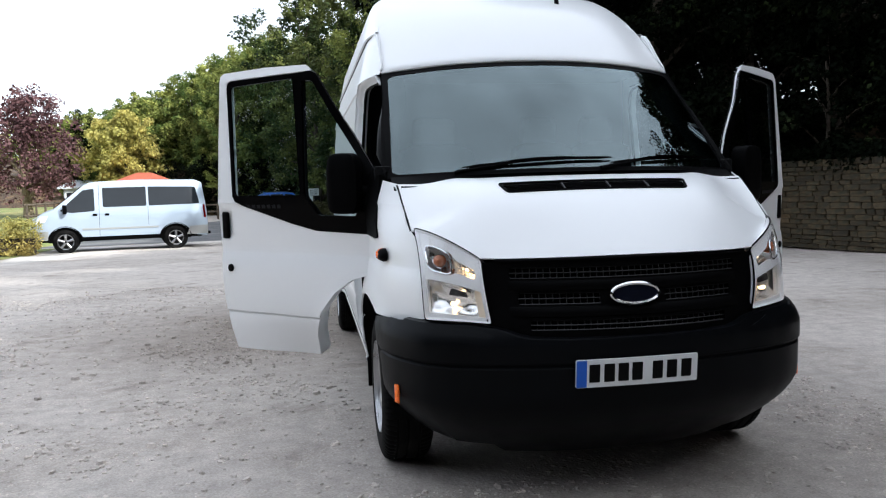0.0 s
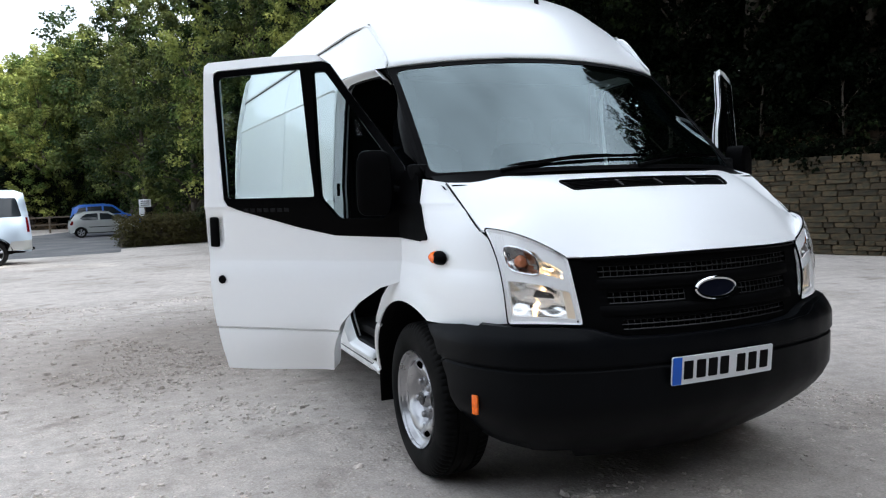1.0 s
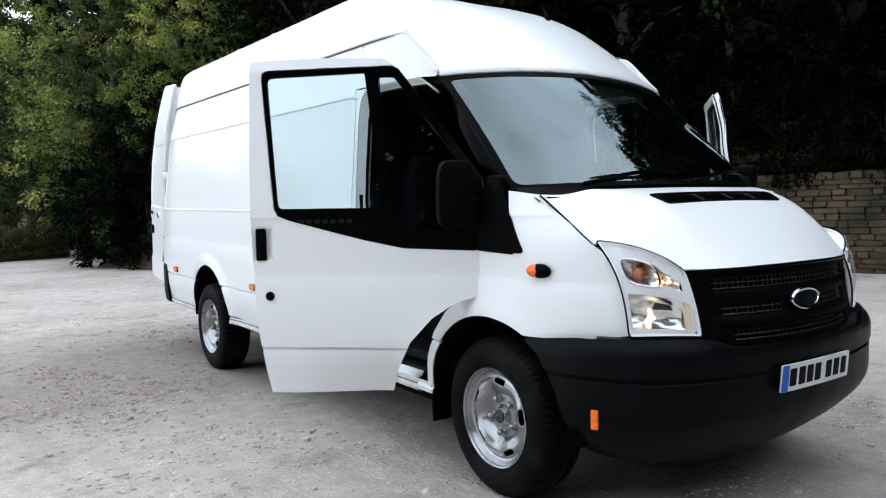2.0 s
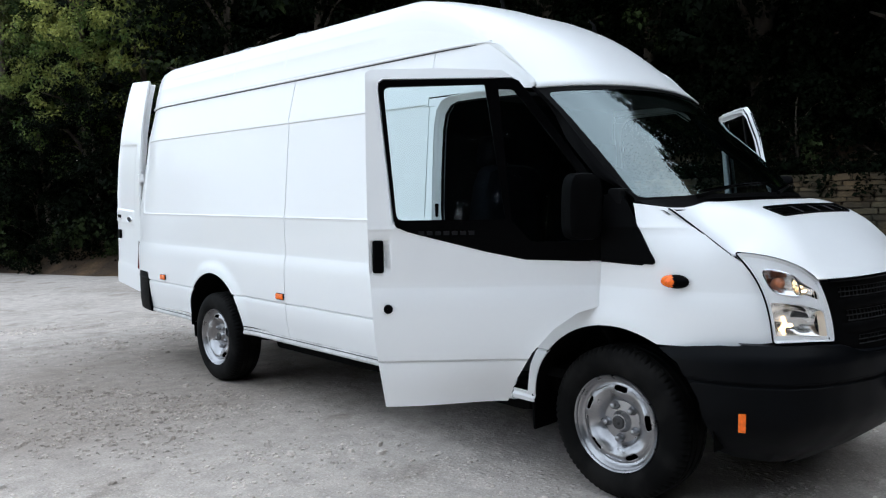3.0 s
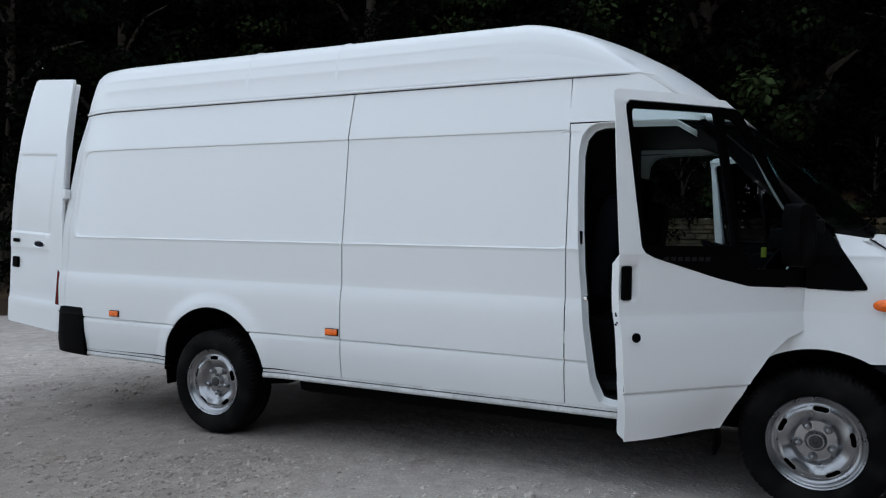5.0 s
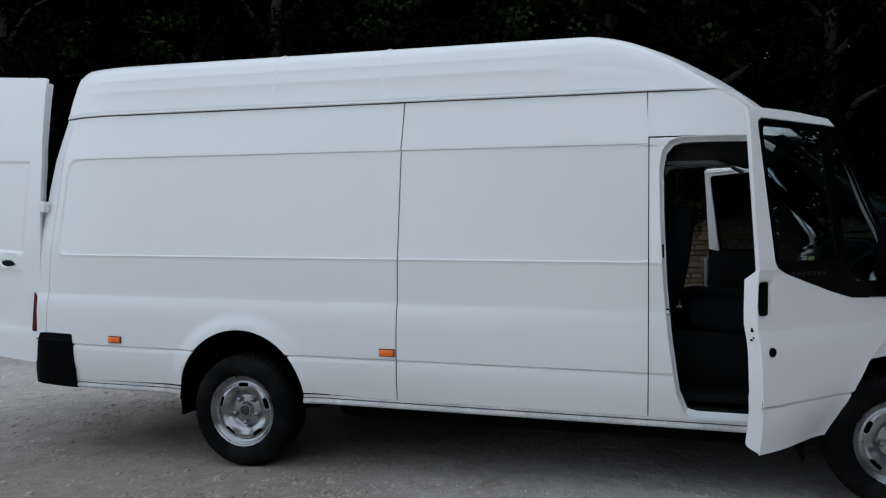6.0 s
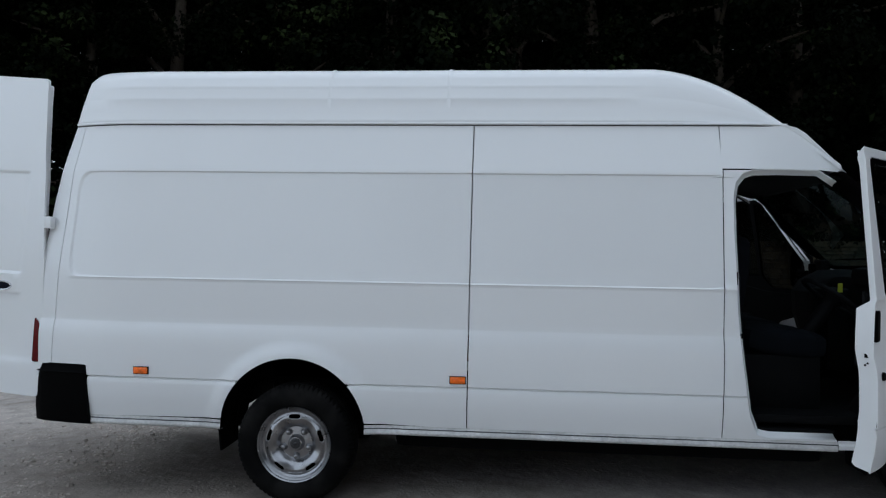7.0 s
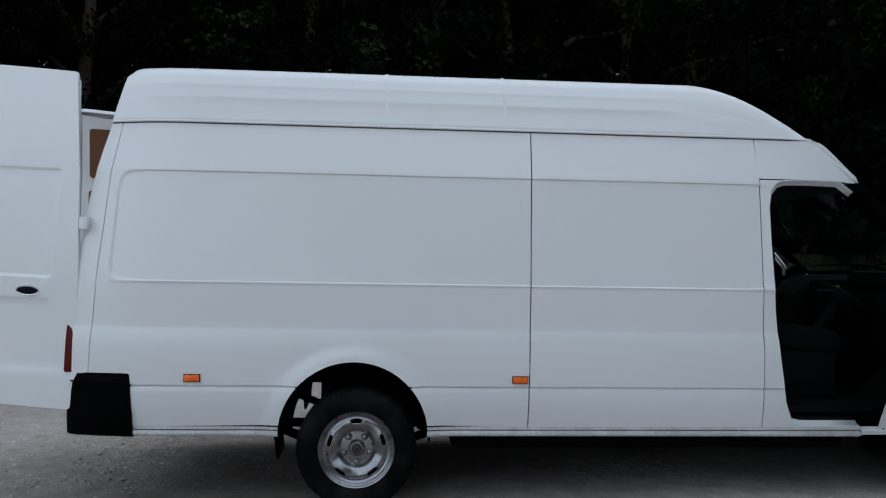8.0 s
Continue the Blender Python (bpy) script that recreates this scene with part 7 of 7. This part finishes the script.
SILVERBLUE = material("pale_silver_paint", (0.40, 0.475, 0.56), rough=0.3, metal=0.2, coat=0.5, spread=0.03, scale=2)
SILVER = material("silver_paint", (0.42, 0.43, 0.42), rough=0.32, metal=0.4, coat=0.5, spread=0.04, scale=2)
BLUE = material("blue_paint", (0.015, 0.10, 0.42), rough=0.3, coat=0.5, spread=0.05, scale=2)

fw, rw = Vector((-7.66, 20.8)), Vector((-4.71, 21.4))
turn = math.degrees(math.atan2((rw - fw).y, (rw - fw).x)) - 90
mini = vehicle("minibus", "pale silver minibus with dark windows, parked in the sun", pose(fw.x, fw.y, ground_z(fw.x, fw.y) - 0.01, 0, 0, turn),
               [(-0.88, 0.42), (-0.90, 0.70), (-0.82, 0.98), (-0.55, 1.16), (-0.28, 1.26), (0.52, 1.93), (0.72, 2.0), (2.0, 2.05), (3.60, 2.03), (3.80, 1.96), (3.90, 1.2), (3.93, 0.75), (3.90, 0.42)],
               0.36, [(0.0, 0.34, 0.42), (2.98, 0.34, 0.42)], 0.34, 0.97, 0.14, SILVERBLUE,
               [[(-0.12, 1.22), (0.50, 1.80), (0.80, 1.84), (0.80, 1.20), (0.20, 1.16)], [(1.02, 1.30), (1.02, 1.86), (2.20, 1.87), (2.20, 1.31)], [(2.26, 1.31), (2.26, 1.87), (3.60, 1.84), (3.70, 1.33)]],
               [(4, 5, 0.06)], [("rubbing_strip", [(0.45, 0.66), (2.5, 0.66), (2.5, 0.71), (0.45, 0.71)], SILVER, 0.012), ("rear_bumper", [(3.30, 0.42), (3.92, 0.42), (3.92, 0.68), (3.40, 0.66)], SILVER, 0.015),
                                ("front_bumper", [(-0.88, 0.42), (-0.45, 0.40), (-0.42, 0.66), (-0.90, 0.68)], SILVER, 0.015), ("sill", [(0.45, 0.36), (2.55, 0.36), (2.55, 0.46), (0.45, 0.46)], BLACK, 0.01),
                                ("tail_lamp", [(3.82, 0.9), (3.88, 0.9), (3.85, 1.3), (3.80, 1.3)], RED, 0.012), ("headlamp", [(-0.80, 0.85), (-0.50, 0.92), (-0.42, 1.1), (-0.62, 1.08)], LAMPWHITE, 0.012),
                                ("door_handle", [(0.74, 1.06), (0.86, 1.06), (0.86, 1.12), (0.74, 1.12)], BLACK, 0.02), ("door_handle", [(1.06, 1.06), (1.18, 1.06), (1.18, 1.12), (1.06, 1.12)], BLACK, 0.02),
                                ("door_seam", [(0.90, 0.46), (0.908, 0.46), (0.93, 1.95), (0.92, 1.95)], INK, 0.002), ("door_seam", [(2.23, 0.75), (2.238, 0.75), (2.238, 1.30), (2.23, 1.30)], INK, 0.002)])
mini["category"] = "minibus"
for side in (-1, 1):
    part("door_mirror", box_bm(0.14, 0.10, 0.26, (side * 1.04, 0.02, 1.26), 0.03), BLACK, mini)
part("tow_bar", box_bm(0.5, 0.16, 0.08, (0, 3.98, 0.42), 0.02), BLACK, mini)

vehicle("hatchback_car", "silver hatchback parked in the far bays", pose(-0.25, 45.3, ground_z(0, 45.3) - 0.01, 0, 0, 94),
                [(-0.70, 0.38), (-0.72, 0.60), (-0.58, 0.78), (0.20, 0.96), (0.95, 1.38), (1.40, 1.43), (2.20, 1.42), (2.70, 1.30), (2.98, 0.92), (3.06, 0.60), (3.02, 0.38)],
                0.26, [(0.0, 0.28, 0.34), (2.45, 0.28, 0.34)], 0.29, 0.82, 0.17, SILVER,
                [[(0.42, 0.98), (1.02, 1.32), (1.45, 1.34), (1.45, 0.97)], [(1.55, 0.97), (1.55, 1.34), (2.15, 1.32), (2.50, 1.08), (2.3, 0.98)]],
                [(3, 4, 0.10), (7, 8, 0.12)], [("rubbing_strip", [(0.4, 0.56), (2.05, 0.56), (2.05, 0.60), (0.4, 0.60)], BLACK, 0.01), ("tail_lamp", [(2.86, 0.72), (3.0, 0.72), (2.92, 0.94), (2.8, 0.94)], RED, 0.01)])
vehicle("family_car", "bright blue small family car behind the silver one", pose(-0.1, 48.6, ground_z(0, 48.6) - 0.01, 0, 0, 93),
              [(-0.75, 0.40), (-0.78, 0.65), (-0.60, 0.90), (0.10, 1.10), (0.75, 1.62), (1.20, 1.70), (2.60, 1.68), (3.0, 1.50), (3.12, 1.0), (3.14, 0.60), (3.10, 0.40)],
              0.28, [(0.0, 0.30, 0.36), (2.5, 0.30, 0.36)], 0.31, 0.84, 0.16, BLUE,
              [[(0.30, 1.12), (0.82, 1.54), (1.30, 1.58), (1.30, 1.10)], [(1.40, 1.10), (1.40, 1.58), (2.20, 1.57), (2.20, 1.10)], [(2.28, 1.10), (2.28, 1.56), (2.65, 1.5), (2.85, 1.14)]],
              [(3, 4, 0.10), (7, 8, 0.12)])

# ---- tarmac lane and the pale dusty strip drawn for the sunlit ground before it ----
TARMAC = material("grey_tarmac", (0.10, 0.10, 0.102), rough=0.9, spread=0.2, scale=1.2, fine=0.3, fine_scale=80, bump=0.004, second=(0.15, 0.148, 0.145), second_scale=0.5)
SUNLIT_DUST = material("sunlit_dust", (0.56, 0.52, 0.47), rough=0.95, spread=0.12, scale=1.5, fine=0.2, fine_scale=60, bump=0.006, second=(0.46, 0.425, 0.385), second_scale=0.9)


def strip(name, label, category, near_line, far_line, mat, lift):
    rows = []
    for a, b in zip(near_line, far_line):
        a, b = Vector(a), Vector(b)
        rows.append([Vector((*a.lerp(b, t), ground_z(0, a.lerp(b, t).y) + lift)) for t in (0, 0.15, 0.3, 0.45, 0.6, 0.8, 1)])
    v, f = grid(rows, flip=True)
    if (Vector(v[f[0][1]]) - Vector(v[f[0][0]])).cross(Vector(v[f[0][2]]) - Vector(v[f[0][0]])).z < 0:
        f = [tuple(reversed(q)) for q in f]
    tagged(finish(name, v, f, mat), label, category, kind="structure")


# strip follows the sunlit patch's outline, part of the sun in its colour
strip("pavement", "pale dusty strip of gravel where the minibus stands, sunlight partly in its colour", "strip", [(-14, 12.0), (-9, 13.2), (-7.4, 15.6), (-6.4, 19.0), (-5.0, 21.6), (-3.4, 23.2)], [(-14, 17.5), (-8.6, 22.6), (-6.6, 23.4), (-5.4, 23.7), (-4.4, 23.9), (-3.2, 24.1)], SUNLIT_DUST, 0.006)
strip("road", "grey tarmac lane with parking bays", "road", [(-9.4, 23.4), (-6, 23.7), (-3, 24.1), (-1.3, 24.5), (-1.2, 27.0), (3, 31)], [(-9.4, 46), (-6, 47), (-3, 50), (-1.3, 50), (1, 49), (3.5, 42)], TARMAC, 0.01)

# ---- far left: house, shed, fence, sign, grass ----
ROOF = material("red_clay_tiles", (0.34, 0.085, 0.045), rough=0.85, spread=0.2, scale=3, fine=0.2, fine_scale=20, bump=0.01)
BRICK = material("brick_wall", (0.25, 0.12, 0.08), rough=0.9, spread=0.2, scale=3, fine=0.2, fine_scale=30)
GREYROOF = material("pale_sheet_roof", (0.45, 0.47, 0.50), rough=0.6, spread=0.12, scale=2)
TIMBER = material("weathered_timber", (0.09, 0.07, 0.05), rough=0.9, spread=0.3, scale=6, fine=0.2, fine_scale=50)
GRASS = material("dry_grass", (0.14, 0.17, 0.045), rough=0.95, spread=0.3, scale=2, fine=0.3, fine_scale=30, bump=0.02, second=(0.22, 0.20, 0.07), second_scale=0.5)


def house(name, label, m, sx, sy, wall_h, roof_h, roof_mat, wall_mat, hip):
    h = thing(name, label, "building", m)
    part("wall", box_bm(sx, sy, wall_h, (0, 0, wall_h / 2), 0.01), wall_mat, h)
    ox, oy = sx / 2 + 0.35, sy / 2 + 0.35
    r = sx / 2 - hip
    vs_ = [(-ox, -oy, wall_h), (ox, -oy, wall_h), (ox, oy, wall_h), (-ox, oy, wall_h), (-r, 0, wall_h + roof_h), (r, 0, wall_h + roof_h), (-ox, -oy, wall_h - 0.12), (ox, -oy, wall_h - 0.12), (ox, oy, wall_h - 0.12), (-ox, oy, wall_h - 0.12)]
    fs_ = [(0, 1, 5, 4), (2, 3, 4, 5), (1, 2, 5), (3, 0, 4), (6, 7, 1, 0), (7, 8, 2, 1), (8, 9, 3, 2), (9, 6, 0, 3), (9, 8, 7, 6)]
    finish("roof", vs_, fs_, roof_mat, h, sharp=20)
    for x in (-sx * 0.28, sx * 0.05, sx * 0.32):
        win = part("window", box_bm(1.1, 0.08, 1.1, (x, -sy / 2 - 0.02, wall_h * 0.58), 0.01), LAMPWHITE, h)
        part("pane", box_bm(0.95, 0.04, 0.95, (x, -sy / 2 - 0.06, wall_h * 0.58), 0.005), CARGLASS, win)
    return h


house("red_roofed_house", "low brick house with a red tiled hip roof", pose(-11.0, 54.0, 0.1, 0, 0, 6), 4.2, 3.6, 2.3, 0.85, ROOF, BRICK, 1.6)
house("pale_shed", "long pale grey sheet-roofed shed", pose(-15.6, 58, 0.3, 0, 0, 5), 3.0, 3.0, 2.1, 0.55, GREYROOF, GREYROOF, 0.3)

def lawn_z(y):
    return float(np.interp(y, [22.6, 40, 60, 110], [-0.13, 0.70, 1.1, 1.6]))


v, f = grid([[Vector((x, y, lawn_z(y) if x < -9 else ground_z(x, y) - 0.05)) for y in (22.6, 30, 40, 53, 60, 70, 110)] for x in (-90, -40, -25, -16, -9.6, -8.2)], flip=True)
tagged(finish("lawn", v, f, GRASS), "sunlit dry lawn beyond the hedge", "lawn", kind="structure")
v, f = grid([[Vector((x, y, ground_z(x, y) + 0.02)) for y in (17.6, 18.6, 20.6, 22.7)] for x in (-24, -16, -12, -8.4)], flip=True)
tagged(finish("verge", v, f, GRASS), "grass verge under the low hedge", "verge", kind="structure")

fence = thing("rail_fence", "dark timber post-and-rail fence", "fence")
for i in range(6):
    x, y = -12.1 + 0.28 * i, 32.0 + 0.3 * i
    part("post", box_bm(0.08, 0.08, 1.05, (x, y, lawn_z(y) + 0.45), 0.012), TIMBER, fence)
for h in (0.45, 0.92):
    a, b = Vector((-12.2, 31.9)), Vector((-10.6, 33.6))
    finish("rail", *tube([(a.x, a.y, lawn_z(a.y) + h), (b.x, b.y, lawn_z(b.y) + h)], 0.05, 6), TIMBER, fence)
bin_ = thing("litter_bin", "dark square litter bin by the lawn", "bin")
part("body", box_bm(0.6, 0.6, 1.0, (-10.35, 32.5, lawn_z(32.5) + 0.5), 0.04), BLACK, bin_)
part("lid", box_bm(0.66, 0.66, 0.14, (-10.35, 32.5, lawn_z(32.5) + 1.07), 0.04), BLACK, bin_)

fence2 = thing("rail_fence", "grey timber rail fence under the far trees", "fence")
for i in range(7):
    x, y = -9.8 + 1.35 * i, 49.2 + 0.1 * i
    part("post", box_bm(0.12, 0.12, 1.1, (x, y, ground_z(x, y) + 0.5), 0.012), TIMBER, fence2)
for h in (0.5, 0.95):
    finish("rail", *tube([(-9.8, 49.2, ground_z(0, 49.2) + h), (-1.7, 49.8, ground_z(0, 49.8) + h)], 0.06, 6), TIMBER, fence2)
sign = thing("car_park_sign", "white notice board on a post above the hedge", "sign")
finish("post", *tube([(-0.09, 30.0, -0.3), (-0.09, 30.0, 1.6)], 0.04, 8), TIMBER, sign)
part("board", box_bm(0.46, 0.03, 0.30, (-0.12, 29.95, 1.46), 0.01, pose(0, 0, 0, 0, 0, 5)), PLATE, sign)
part("lower_board", box_bm(0.20, 0.03, 0.34, (-0.25, 29.95, 1.12), 0.01, pose(0, 0, 0, 0, 0, 5)), PLATE, sign)
part("dark_board", box_bm(0.26, 0.03, 0.34, (0.02, 29.95, 1.12), 0.01, pose(0, 0, 0, 0, 0, 5)), INK, sign)
for z in (1.60, 1.52, 1.44):
    part("bar", box_bm(0.32, 0.006, 0.025, (-0.12, 29.925, z - 0.06), 0.002, pose(0, 0, 0, 0, 0, 5)), GREYINK, sign)

# ---- stones of the retaining wall, the nearest as parts ----
g = random.Random(9)
shapes = []
for k in range(10):
    bm = bmesh.new()
    bmesh.ops.create_cube(bm, size=1.0)
    bmesh.ops.bevel(bm, geom=list(bm.edges), offset=0.09, segments=1, affect="EDGES")
    for q in bm.verts:
        q.co += Vector((g.uniform(-0.04, 0.04), g.uniform(-0.10, 0.10), g.uniform(-0.05, 0.05)))
    me = bpy.data.meshes.new("stone")
    bm.to_mesh(me)
    bm.free()
    me.materials.append(WALLSTONE)
    shapes.append(me)
inv = core.matrix_basis.inverted()
rest_v, rest_f, count = [], [], 0
z = 0.0
while z < WALL_Z - 0.02:
    h = g.uniform(0.075, 0.135)
    s = -3.5 + g.uniform(0, 0.3)
    while s < 40:
        L = g.uniform(0.16, 0.46)
        out = 0.02 + g.uniform(-0.012, 0.02)
        c2 = WALL_A + WALL_D * (s + L / 2) + WALL_N * (out - 0.06)
        m = pose(c2.x, c2.y, z + h / 2 - 0.01, g.uniform(-2, 2), g.uniform(-1.5, 1.5), WTURN + g.uniform(-2, 2)) @ Matrix.Diagonal((L - 0.014, 0.14, h - 0.012, 1))
        near_part = -0.4 < s < 5.2 and count < 300
        me = shapes[g.randrange(10)]
        if near_part:
            ob = new("stone", me)
            ob.parent = core
            ob.matrix_basis = inv @ m
            count += 1
        else:
            k = len(rest_v)
            rest_v += [tuple(m @ q.co) for q in me.vertices]
            rest_f += [tuple(i + k for i in p.vertices) for p in me.polygons]
        s += L
    z += h
ob = finish("wall_stones", [inv @ Vector(q) for q in rest_v], rest_f, WALLREST, core, sharp=0)
ob["kind"] = "stuff"

# the far side of the car park lies a little further round to the open side
FAR_TURN = Matrix.Translation((-1.6, -3.5, 0)) @ Matrix.Rotation(radians(1.45), 4, "Z") @ Matrix.Translation((1.6, 3.5, 0))
FAR_NAMES = ("minibus", "pavement", "road", "lawn", "verge", "rail_fence", "litter_bin", "car_park_sign", "clipped_hedge", "dry_hedge")
for ob in list(bpy.data.objects):
    if ob.parent is None and ob.type != "CAMERA" and (ob.name.split(".")[0] in FAR_NAMES or ob.location.y > 26):
        ob.matrix_basis = FAR_TURN @ ob.matrix_basis
